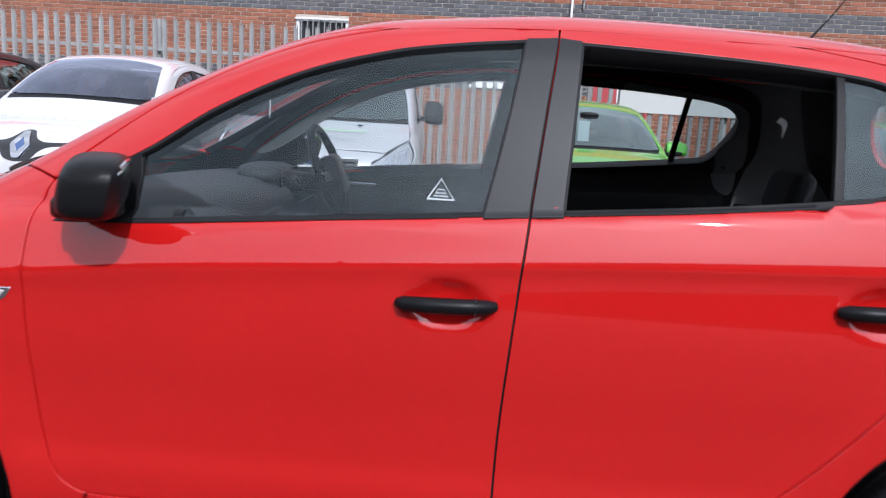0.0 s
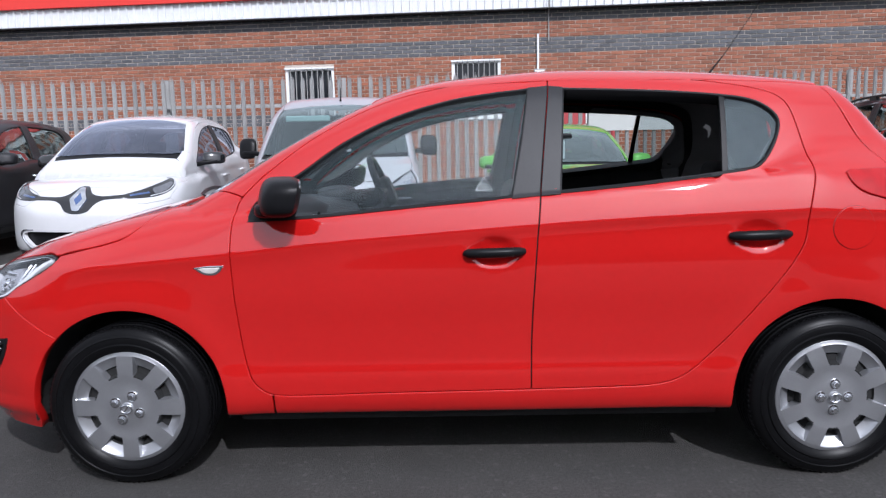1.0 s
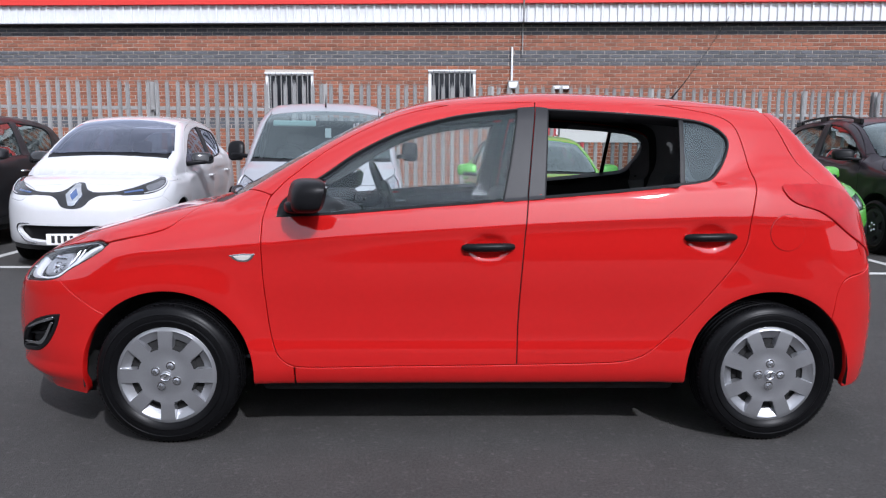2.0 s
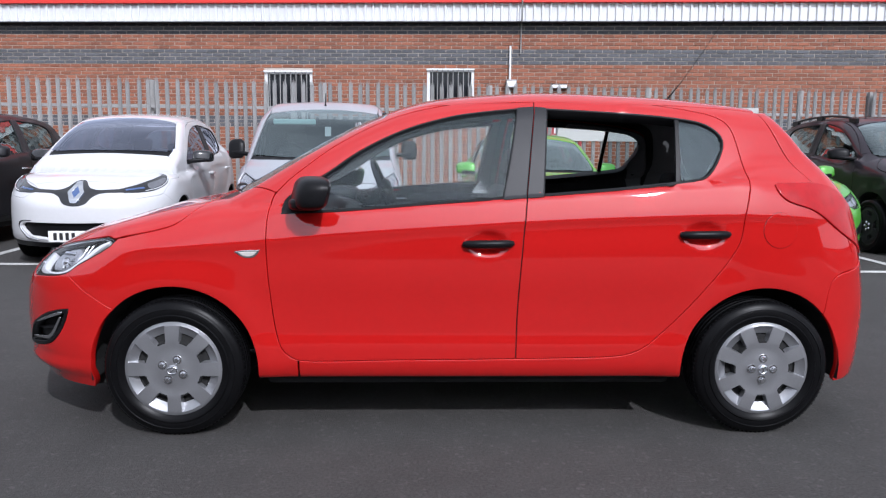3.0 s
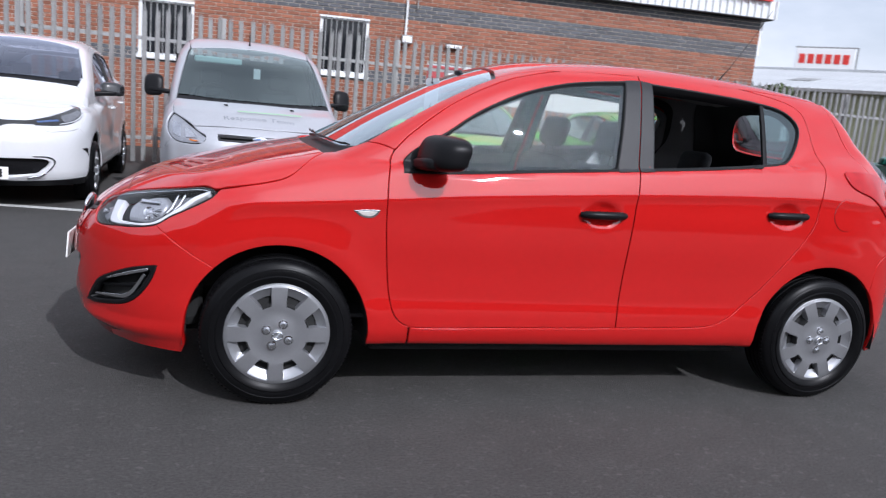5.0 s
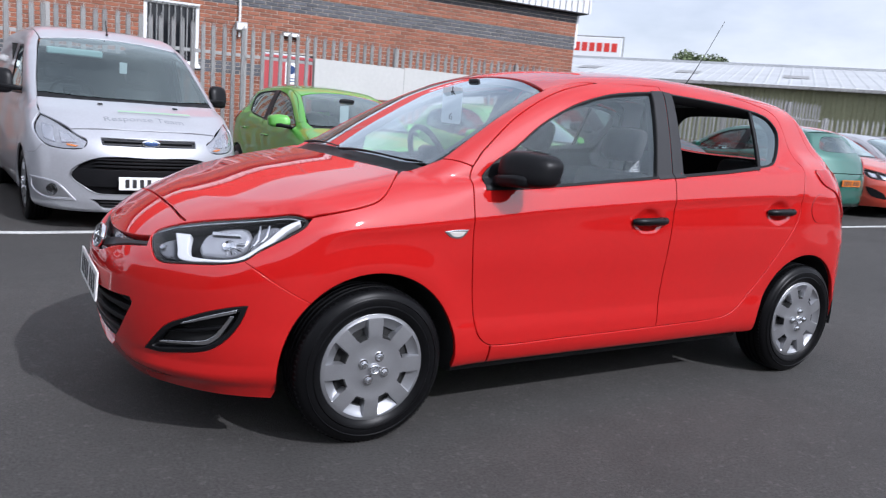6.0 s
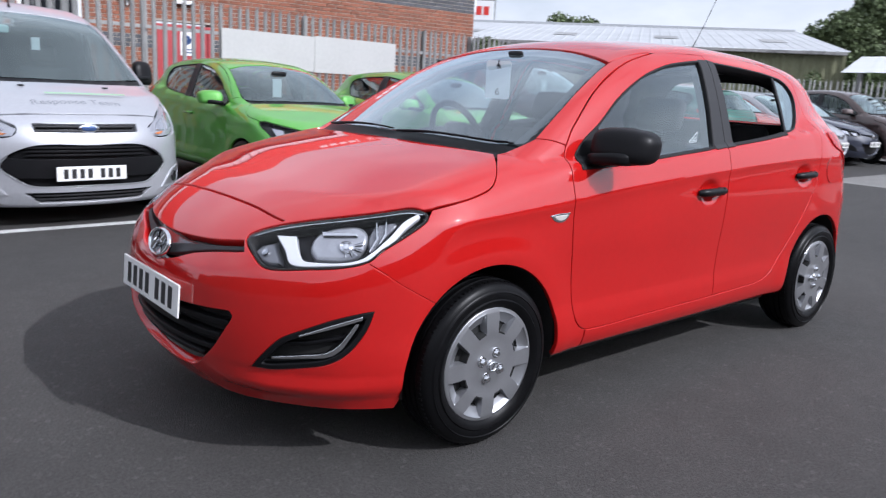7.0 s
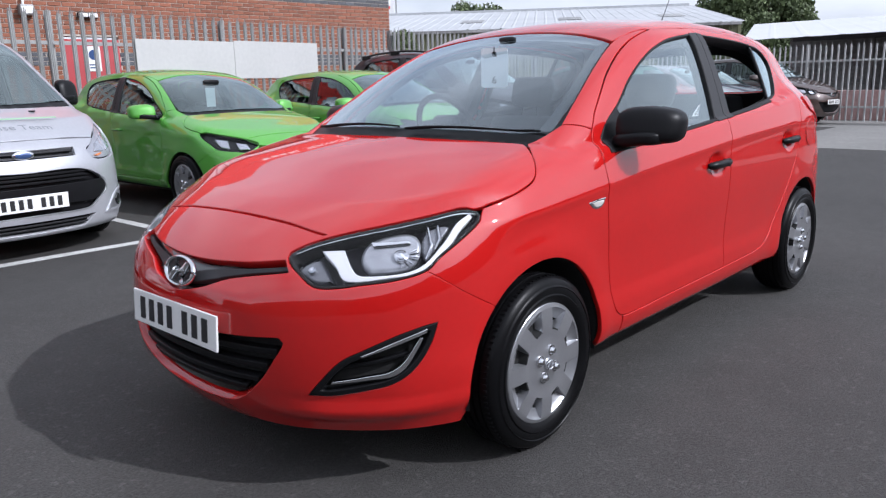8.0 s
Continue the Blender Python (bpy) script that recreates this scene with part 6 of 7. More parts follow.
    for d in (-1, 1):
        part("instrument_dial", boxes((-0.578, -0.572, 0.36 + d * 0.062 - 0.05, 0.36 + d * 0.062 + 0.05, 0.925, 0.985, 0.002)), GLOSSBLACK, car)
        bm = bmesh.new()
        revolve(bm, [(0.0, 0.0), (0.045, 0.0), (0.050, -0.012), (0.056, -0.012), (0.056, 0.01)], 20, Matrix.Translation((-0.60, d * 0.58, 0.915)) @ Matrix.Rotation(math.pi / 2, 4, "Z"))
        part("air_vent", bm, GREYTRIM, car, smooth=40)
    part("cabin_floor", boxes((-1.05, 1.55, -0.70, 0.70, 0.335, 0.35)), DASH, car)
    part("luggage_cover", boxes((1.12, 1.55, -0.60, 0.60, 0.93, 0.95, 0.008)), DASH, car)
    b.panel("roof_lining", "top", both([(-0.34, 0), (-0.38, -0.49, 1), (0.3, -0.52), (1.30, -0.48), (1.385, -0.42, 1), (1.415, 0)], "top"), LINER, off=-0.03, rim=0.0, step=0.06)
    v, f = lump(-0.405, -0.01, 1.402, 0.012, 0.045, 0.011, 3.5, 10, 16)
    from_arrays("rear_view_mirror", v, f, GREYTRIM, car, smooth=45)


red_car()
# the numbered card that hangs inside the windscreen, and the sticker on the front side window
card_m = Matrix.Translation((-0.540, -0.040, 1.275)) @ Matrix.Rotation(radians(17), 4, "Z") @ Matrix.Diagonal((1, 1.02, 0.90, 1))
bm = bmesh.new()
ctrl = [(-0.062, 0.085), (-0.052, 0.095), (0.052, 0.095), (0.062, 0.085), (0.062, -0.085), (0.052, -0.095), (-0.052, -0.095), (-0.062, -0.085)]
a_ = [bm.verts.new((0.0, -u, w)) for u, w in ctrl]
c_ = [bm.verts.new((0.0015, -u, w)) for u, w in ctrl]
bm.faces.new(a_), bm.faces.new(c_[::-1])
for i in range(8):
    bm.faces.new((a_[i], a_[(i + 1) % 8], c_[(i + 1) % 8], c_[i]))
card = tagged(part("hanging_card", bm, PAPER), "white numbered card hanging from the rear-view mirror", "card")
card.matrix_basis = card_m
bm = bmesh.new()
revolve(bm, [(0.0, -0.002), (0.012, -0.002), (0.012, 0.0), (0.0, 0.0)], 16, Matrix.Translation((-0.0, 0, 0.065)) @ Matrix.Rotation(-math.pi / 2, 4, "Z"))
box(bm, -0.003, -0.001, -0.002, 0.002, 0.06, 0.100)
part("card_hook", bm, GREYTRIM, card)
text_mesh("card_number", "6", 0.05, INK, card, Matrix.Translation((-0.0015, 0, -0.06)) @ Matrix.Rotation(-math.pi / 2, 4, "Z") @ Matrix.Rotation(math.pi / 2, 4, "X"))
bm = bmesh.new()
rod(bm, [(-0.048, 0, -0.035), (0.048, 0, -0.035), (0.0, 0, 0.045), (-0.048, 0, -0.035)], 0.0035, 6)
rod(bm, [(-0.026, 0, -0.022), (0.026, 0, -0.022)], 0.0025, 6)
rod(bm, [(-0.018, 0, -0.010), (0.018, 0, -0.010), (0.012, 0, 0.004), (-0.012, 0, 0.004), (-0.018, 0, -0.010)], 0.0022, 6)
stick = tagged(part("window_sticker", bm, PAPER), "small white triangular sticker inside the front side window", "sticker")
stick.matrix_basis = Matrix.Translation((0.035, -0.727, 1.068)) @ Matrix.Rotation(radians(20), 4, "X") @ Matrix.Diagonal((0.62, 0.62, 0.62, 1))

# ---- parked cars, noses towards the yard ----
ZOE_LAMP = [(0.42, 0.738, 1), (0.62, 0.775), (0.85, 0.824), (1.12, 0.874, 1), (1.115, 0.846), (1.03, 0.790), (0.90, 0.745), (0.72, 0.712), (0.47, 0.708)]


def parked(name, paint, x, y_nose, size, label, front="plain", group="parked cars", rz=90.0, step=0.09, wheels=(TYRE, TRIM), wheel_r=0.30, tint=DARKGLASS, mirror_mat=None, rails=False, marks=True):
    """A parked hatchback or estate of that paint and size; front picks the face."""
    shape = hatchback()
    shape.dents, shape.name, shape.ridge = (), "hatchback", False
    if front == "electric":
        # a taller cabin with the windscreen further forward
        shape.name = "electric"
        roof, screen, cabin = shape.roof, shape.screen, shape.cabin
        shape.roof = lambda v: roof(v) + 0.035
        shape.screen = lambda v: screen(v - 0.035) - 0.06
        shape.cabin = lambda v: cabin(v - 0.03)
        top = shape.top
        shape.top = lambda v: top(v) - 0.115 * np.exp(-((v + 0.98) / 0.52) ** 2)
    turn = Matrix.Rotation(radians(rz), 4, "Z")
    nose = turn @ Vector((-2.10 * size[0], 0, 0))
    b = Builder(name, shape, Matrix.Translation((x - nose.x, y_nose - nose.y, 0)) @ turn, size, step, label, "car", group, shape.name)
    car, s = b.car, shape
    low_zoe = [(0, 0.428), (0.42, 0.432), (0.54, 0.425), (0.585, 0.395), (0.50, 0.318), (0.32, 0.272), (0, 0.262)]
    if front == "electric":
        holes = [both(low_zoe, "nose")]
    elif front == "rear":
        holes = []
    else:
        holes = [both(SLIT, "nose"), both(LOWER, "nose")]
    made = shell(b, paint, holes=holes, screen=tint)
    for side in (-1, 1):
        df, dr = made["door_f", side], made["door_r", side]
        b.panel("window_pane", "side", shrink_ctrl(WINDOW_F, 0.004), tint, side, off=-0.008, rim=0.0, parent=df)
        b.panel("window_pane", "side", shrink_ctrl(WINDOW_R, 0.004), tint, side, off=-0.008, rim=0.0, parent=dr)
        b.panel("side_lining", "tube", outlines(s)[1], DASH, side, off=-0.04, rim=0.0, step=0.1)
        b.panel("wing_lining", "tube", outlines(s)[0], DARKWELL, side, off=-0.04, rim=0.0, step=0.1)
        b.panel("door_lining", "side", shrink_ctrl(DOOR_F, 0.02), DASH, side, holes=[shrink_ctrl(WINDOW_F, 0.004)], off=-0.05, rim=0.0, step=0.1, parent=df)
        b.panel("door_lining", "side", shrink_ctrl(DOOR_R, 0.02), DASH, side, holes=[shrink_ctrl(WINDOW_R, 0.004)], off=-0.05, rim=0.0, step=0.1, parent=dr)
        for door, hx, hz in ((df, 0.07, 0.84), (dr, 0.98, 0.88)):
            p, n = b.at("side", (hx - 0.09, hz), side)
            q, _ = b.at("side", (hx + 0.09, hz), side)
            bm = bmesh.new()
            o = n * 0.022
            rod(bm, [p, p + o, q + o, q], [0.010, 0.014, 0.014, 0.010], 8)
            part("door_handle", bm, CHROME if paint is BLACKP else paint, door, smooth=50)
        sz = size
        mirror(b, side, mirror_mat or paint, -0.66 * sz[0], 1.04 * sz[2], -0.78, 0.90 * sz[1], (0.075, 0.115, 0.070))
        if front == "electric":
            foot = [(-1.035, 0.642, 1), (-0.93, 0.634, 1), (-0.90, 0.70, 1), (-1.05, 0.72, 1)]
            b.panel("pillar_foot", "top", [(u, side * w, 1) for u, w, _ in foot], paint, off=-0.016, rim=0.0)
            b.panel("wing_corner", "nose", LAMP, paint, side, off=0.0)
            lamp_ = b.panel("headlamp", "nose", ZOE_LAMP, GLOSSBLACK, side, off=0.006, rim=0.008, step=0.03, label="slim dark headlamp with a blue glint")
            b.panel("lamp_bar", "nose", [(0.50, 0.737, 1), (0.70, 0.757, 1), (0.71, 0.742, 1), (0.51, 0.724, 1)], BLUEBADGE, side, off=0.010, rim=0.004, step=0.02, parent=lamp_)
            b.panel("lamp_unit", "nose", [(0.76, 0.782), (0.90, 0.812), (1.03, 0.836), (1.05, 0.822), (0.98, 0.790), (0.88, 0.757), (0.76, 0.740)], LAMPSMOKE, side, off=0.009, rim=0.004, step=0.02, parent=lamp_)
            b.panel("lamp_strip", "nose", [(0.70, 0.722, 1), (0.88, 0.752), (1.02, 0.800), (1.10, 0.846, 1), (1.10, 0.840, 1), (1.02, 0.792), (0.88, 0.744), (0.70, 0.716, 1)], GUIDE, side, off=0.011, rim=0.004, step=0.02, parent=lamp_)
            b.panel("grille_strip", "nose", [(0.44, 0.447, 1), (0.57, 0.436), (0.612, 0.398), (0.52, 0.300), (0.40, 0.268, 1), (0.42, 0.262, 1), (0.53, 0.290), (0.630, 0.398), (0.585, 0.447), (0.44, 0.456, 1)], CHROME, side, off=0.006, rim=0.008, edge=0.002, step=0.02, label="thin chrome strip")
            b.panel("bumper_slot", "nose", [(0.93, 0.515, 1), (1.03, 0.52, 1), (1.05, 0.44, 1), (1.02, 0.475)], PLASTIC, side, off=0.004, rim=0.006, step=0.03)
        else:
            lamp_ = b.panel("headlamp", "nose", LAMP, LENS, side, off=0.001, rim=0.012, step=0.04)
            b.panel("lamp_housing", "nose", shrink_ctrl(LAMP, 0.003), LAMPBODY, side, off=-0.05, rim=0.0, step=0.04, parent=lamp_)
            for o in ([(0.55, 0.700, 1), (0.66, 0.694, 1), (0.70, 0.765, 1), (0.58, 0.748, 1)], [(0.76, 0.705, 1), (0.86, 0.720, 1), (0.95, 0.800, 1), (0.79, 0.785, 1)]):
                b.panel("reflector", "nose", o, REFLECTOR, side, off=-0.022, rim=0.02, step=0.03, edge=0.006, parent=lamp_)
            b.panel("fog_lamp_surround", "nose", FOG, PLASTIC, side, off=0.003, rim=0.008, step=0.04)
    if front == "electric":
        b.panel("lower_grille", "nose", both([(c[0] * 1.05, c[1]) for c in low_zoe], "nose"), PLASTIC, off=-0.04, rim=0.0)
        b.panel("front_strip", "nose", both([(0, 0.822), (0.065, 0.812), (0.13, 0.758), (0.22, 0.736), (0.46, 0.742, 1), (0.48, 0.712, 1), (0.26, 0.704), (0.17, 0.668), (0.10, 0.606), (0, 0.588)], "nose"), GLOSSBLACK, off=0.006, rim=0.008, step=0.03)
        bad = b.panel("badge", "nose", both([(0, 0.802, 1), (0.030, 0.798, 1), (0.088, 0.705, 1), (0.030, 0.612, 1), (0, 0.608, 1)], "nose"), BLUEBADGE, off=0.016, rim=0.01, step=0.03, label="blue diamond badge")
        b.panel("badge_ring", "nose", both([(0, 0.802, 1), (0.030, 0.798, 1), (0.088, 0.705, 1), (0.030, 0.612, 1), (0, 0.608, 1)], "nose"), CHROME, holes=[both([(0, 0.757, 1), (0.042, 0.705, 1), (0, 0.653, 1)], "nose")], off=0.022, rim=0.008, step=0.03, parent=bad)
        b.panel("bumper_lip", "nose", both([(0, 0.235), (0.6, 0.245), (1.02, 0.26, 1), (1.03, 0.20, 1), (0.6, 0.196), (0, 0.192)], "nose"), PLASTIC, off=0.006, rim=0.01)
        pz = 0.305 * size[2]
    else:
        b.panel("grille", "nose", both([(0, 0.71), (0.275, 0.72), (0.50, 0.735, 1), (0.52, 0.68, 1), (0.324, 0.655), (0.137, 0.605), (0, 0.585)], "nose"), GLOSSBLACK, off=-0.035, rim=0.0)
        b.panel("lower_grille", "nose", both([(0, 0.51), (0.315, 0.52), (0.50, 0.53), (0.49, 0.45), (0.41, 0.36), (0.31, 0.285), (0, 0.24)], "nose"), PLASTIC, off=-0.04, rim=0.0)
        p, n = b.at("nose", (0, 0.655))
        vv, ff = lump(p.x - 0.004, 0, p.z, 0.012, 0.07, 0.045, 2.2, 10, 18)
        from_arrays("badge", vv, ff, CHROME, car, smooth=60)
        pz = 0.50 * size[2]
    px = b.at("nose", (0, pz / size[2]))[0].x
    plate(b, 0.52, 0.111, (px - 0.012, 0, pz))
    tail_x = b.at("tail", (0, 0.62))[0].x
    plate(b, 0.52, 0.111, (tail_x + 0.012, 0, 0.62 * size[2]), math.pi, back=AMBER if front == "rear" else PLATEW)
    xs = [a * size[0] for a in s.axles]
    put_wheels(car, xs, 0.74 * size[1], wheel_r, wheels, (0.2, 0.5, 0.1, 0.7))
    chassis(b, xs, 0.832 * size[1], 0.295 * size[2], s.arch * size[2], -2.09 * size[0], 1.91 * size[0])
    seats(b, ((-0.05 * size[0], 0.36, 0.42 * size[2]), (0.80 * size[0], 0.36, 0.48 * size[2])))
    part("dashboard", boxes((-1.1 * size[0], -0.55 * size[0], -0.66, 0.66, 0.6, 0.97 * size[2], 0.05, 3)), DASH, car, smooth=40)
    steering_wheel(b, -0.42 * size[0], 0.36, 0.98 * size[2])
    part("cabin_floor", boxes((-1.05, 1.55, -0.70, 0.70, 0.335, 0.35)), DASH, car)
    b.panel("roof_lining", "top", both([(-0.34, 0), (-0.38, -0.49, 1), (0.3, -0.52), (1.28, -0.47, 1), (1.30, 0)], "top"), DASH, off=-0.03, rim=0.0, step=0.1)
    if marks:
        vv, ff = lump(-0.56 * size[0], 0, 1.34 * size[2], 0.02, 0.095, 0.026, 3.5, 8, 12)
        from_arrays("rear_view_mirror", vv, ff, PLASTIC, car, smooth=45)
    if rails:
        for side in (-1, 1):
            bm = bmesh.new()
            pts = []
            for u in np.linspace(-0.25, 1.2, 12):
                p = Vector(b.place(shape.lay("top", np.array([(u, side * 0.50)])), np.array([(0, 0, 1.0)]))[0][0])
                pts.append((p.x, p.y, p.z + 0.040))
            rod(bm, pts, 0.016, 10)
            rail = part("roof_rail", bm, GREYTRIM, car, smooth=50)
            for k in (0, 6, 11):
                q = pts[k]
                part("rail_foot", boxes((q[0] - 0.09, q[0] + 0.09, q[1] - 0.025, q[1] + 0.025, q[2] - 0.06, q[2] + 0.012, 0.012)), PLASTIC, rail)
    return b


def card_in_screen(b, x, y, z, w=0.055, h=0.10):
    """A white paper card behind a windscreen."""
    m = b.car.matrix_basis @ Matrix.Translation((x, y, z))
    ob = part("windscreen_card", boxes((-0.002, 0.002, -w, w, -h, h, 0.001)), PAPER)
    ob.matrix_basis = m
    tagged(ob, "white paper card standing behind a windscreen", "card", "windscreen cards")


DARK_TRIM = wheel_meshes(0.330, 0.205, 0.225, 5, 5, GREYTRIM)[1]
parked("white_hatchback", WHITE, -3.66, 3.64, (1.025, 1.037, 1.065), "white electric hatchback with a blue diamond badge", "electric", rz=92.5, tint=BLUEGLASS, mirror_mat=GLOSSBLACK, step=0.045)
IBIZA = parked("green_hatchback", GREEN, 1.20, 3.72, (1.0, 0.955, 0.955), "bright lime green hatchback parked by the fence", step=0.045)
card_in_screen(IBIZA, -0.62, 0.05, 1.12)
parked("green_hatchback", GREEN, 3.92, 3.80, (0.98, 0.98, 0.945), "second lime green hatchback beside the dark estate")
DUSTER = parked("dark_estate", MAROON, 6.21, 4.19, (1.07, 1.08, 1.15), "dark aubergine off-road estate with black roof rails", rails=True, wheels=(TYRE_L, DARK_TRIM), wheel_r=0.33, mirror_mat=PLASTIC)
card_in_screen(DUSTER, -0.75, 0.1, 1.32)
parked("black_estate", BLACKP, -6.25, 3.75, (1.08, 1.08, 1.10), "black off-road estate parked next to the white hatchback", wheels=(TYRE_L, DARK_TRIM), wheel_r=0.33)
parked("teal_hatchback", TEAL, 9.97, 8.2, (1.0, 1.0, 1.0), "teal hatchback parked nose to the fence", "rear", rz=-90, step=0.09)
parked("orange_hatchback", ORANGE, 11.7, 4.05, (1.02, 1.04, 1.04), "orange-red hatchback parked in the row", step=0.09)
parked("silver_hatchback", SILVER, 13.35, 3.92, (1.02, 1.03, 1.0), "pale silver hatchback parked in the row", step=0.09)
parked("blue_hatchback", NAVY, 15.0, 3.9, (1.02, 1.03, 1.0), "dark blue hatchback parked in the row", step=0.09)
parked("brown_estate", BROWN, 16.75, 3.35, (1.04, 1.05, 1.12), "brown estate car at the end of the row", rz=77.0, step=0.09)


def silver_van():
    s = van_shape()
    b = Builder("silver_van", s, Matrix.Translation((-1.413, 5.92, 0)) @ Matrix.Rotation(radians(94.07), 4, "Z") @ Matrix.Diagonal((1.014, 1.014, 0.998, 1)), step=0.045, label="silver compact panel van with lettering on its bonnet", category="van", group="parked cars")
    car = b.car
    c = lambda src, dst, pts: convert(s, src, dst, pts)
    fx, rx = s.axles
    lamp = [(0.54, 0.770, 1), (0.70, 0.845), (0.92, 0.925), (1.10, 0.960, 1), (1.08, 0.86), (1.00, 0.775), (0.86, 0.715), (0.70, 0.700), (0.56, 0.712, 1)]
    slot = both([(0, 0.800), (0.44, 0.803, 1), (0.415, 0.740, 1), (0, 0.736)], "nose")
    grille = both([(0, 0.640), (0.40, 0.640), (0.60, 0.56), (0.655, 0.475), (0.57, 0.39), (0.44, 0.322), (0, 0.318)], "nose")
    low = both([(0, 0.278), (0.50, 0.280, 1), (0.40, 0.196, 1), (0, 0.192)], "nose")
    fog = [(0.60, 0.262, 1), (0.72, 0.385), (0.80, 0.425), (1.05, 0.44, 1), (1.03, 0.33), (0.90, 0.268)]
    arch_f, arch_r = arc(fx, s.hub, s.arch, 120, -12, 12), arc(rx, s.hub, s.arch, 192, -12, 16)
    window = [(-0.95, 1.10, 1), (-0.70, 1.34), (-0.42, 1.545), (-0.30, 1.575, 1), (-0.02, 1.580, 1), (0.02, 1.10, 1)]
    body = (c("nose", "tube", [(1.12, 0.97, 1), (1.10, 0.86), (1.00, 0.775), (0.90, 0.72, 1), (1.0, 0.64)]) + c("side", "tube", [(*arch_f[0], 1), *arch_f[1:-1], (*arch_f[-1], 1), (-0.97, 0.21, 1), (0.93, 0.21, 1), (*arch_r[0], 1), *arch_r[1:-1],
            (*arch_r[-1], 1), (1.70, 0.21, 1), (2.02, 0.22, 1), (2.02, 1.0), (1.98, 1.55, 1)])
            + c("top", "tube", [(1.9, -0.66, 1), (0.6, -0.665), (-0.2, -0.655), (-0.44, -0.645, 1), (-0.75, -0.70), (-1.05, -0.745), (-1.30, -0.768, 1), (-1.345, -0.778, 1), (-1.5, -0.793)]))
    bumper = ([(0, 0.868), (0.3, 0.868), (0.58, 0.860, 1), (0.70, 0.851, 1), (0.62, 0.812), (0.538, 0.772), (0.557, 0.707), (0.70, 0.690), (0.87, 0.705), (0.90, 0.72, 1), (1.0, 0.64)]
              + c("side", "nose", [(*arch_f[0], 1)] + arc(fx, s.hub, s.arch, 130, 190, 6) + [(fx - s.arch, 0.18, 1)]) + [(0.6, 0.165), (0, 0.160)])
    for side in (-1, 1):
        sidep = b.panel("side_panel", "tube", body, SILVER, side, holes=[c("side", "tube", window)])
        b.panel("window_pane", "side", shrink_ctrl(window, 0.003), DARKGLASS, side, off=-0.006, rim=0.0, parent=sidep)
        b.panel("window_seal", "side", window, SEAL, side, holes=[shrink_ctrl(window, 0.02)], off=0.002, rim=0.01, parent=sidep)
        lampb = b.panel("headlamp", "nose", lamp, LENS, side, off=0.002, rim=0.01, step=0.03)
        b.panel("lamp_housing", "nose", lamp, LAMPSILVER, side, off=-0.022, rim=0.0, step=0.03, parent=lampb)
        for o in ([(0.62, 0.755, 1), (0.74, 0.745, 1), (0.80, 0.850, 1), (0.70, 0.825, 1)], [(0.80, 0.745, 1), (0.92, 0.770, 1), (1.02, 0.900, 1), (0.87, 0.875, 1)]):
            b.panel("reflector", "nose", o, REFLECTOR, side, off=-0.012, rim=0.012, step=0.03, edge=0.006, parent=lampb)
        b.panel("indicator", "nose", [(0.60, 0.728, 1), (0.70, 0.742, 1), (0.69, 0.722, 1), (0.63, 0.716, 1)], AMBER, side, off=-0.01, rim=0.01, step=0.03, parent=lampb)
        surround = b.panel("fog_lamp_surround", "nose", fog, SILVER, side, holes=[shrink_ctrl(fog, 0.02)], off=0.008, rim=0.03, step=0.03)
        b.panel("fog_recess", "nose", fog, HUBCAP, side, off=0.003, rim=0.0, parent=surround)
        p, n = b.at("nose", (0.80, 0.345), side)
        bm = bmesh.new()
        revolve(bm, [(0.0, -0.004), (0.036, -0.004), (0.046, -0.012), (0.052, 0.0), (0.052, 0.02)], 20, Matrix.Translation(p) @ Vector((0, -1, 0)).rotation_difference(n).to_matrix().to_4x4())
        part("fog_lamp", bm, GLOSSBLACK, surround, smooth=40)
        mirror(b, side, PLASTIC, -0.80, 1.20, -0.93, 1.00, (0.07, 0.095, 0.115))
        b.panel("side_lining", "tube", body, DARKWELL, side, holes=[c("side", "tube", window)], off=-0.05, rim=0.0, step=0.12)
    b.panel("front_bumper", "nose", both(bumper, "nose"), SILVER, holes=[slot, grille, low], rim=0.03)
    b.panel("bonnet", "top", both([(-1.46, 0), (-1.44, -0.4), (-1.34, -0.772, 1), (-1.50, -0.787, 1)] + c("nose", "top", [(1.10, 0.962, 1), (0.92, 0.928), (0.70, 0.856, 1), (0.59, 0.866, 1), (0.3, 0.873)]) + c("nose", "top", [(0, 0.874)]), "top"), SILVER)
    b.panel("cowl", "top", both([(-1.47, 0), (-1.45, -0.4), (-1.33, -0.785, 1), (-1.27, -0.765, 1), (-1.36, -0.4), (-1.39, 0)], "top"), PLASTIC, off=-0.01)
    b.panel("windscreen", "top", both([(-1.405, 0), (-1.37, -0.4), (-1.26, -0.758, 1), (-1.05, -0.735), (-0.75, -0.690), (-0.50, -0.640, 1), (-0.46, -0.3), (-0.45, 0)], "top"), DARKGLASS, off=-0.004, rim=0.004)
    b.panel("roof", "top", both([(-0.435, 0), (-0.445, -0.3), (-0.475, -0.635, 1), (-0.2, -0.649), (0.6, -0.659), (1.9, -0.654, 1), (2.05, -0.5), (2.08, 0)], "top"), SILVER)
    b.panel("rear_doors", "tail", both([(0, 1.62), (0.55, 1.60, 1), (0.74, 1.0), (0.74, 0.23, 1), (0, 0.22)], "tail"), SILVER)
    b.panel("upper_grille", "nose", slot, GLOSSBLACK, off=-0.03, rim=0.0)
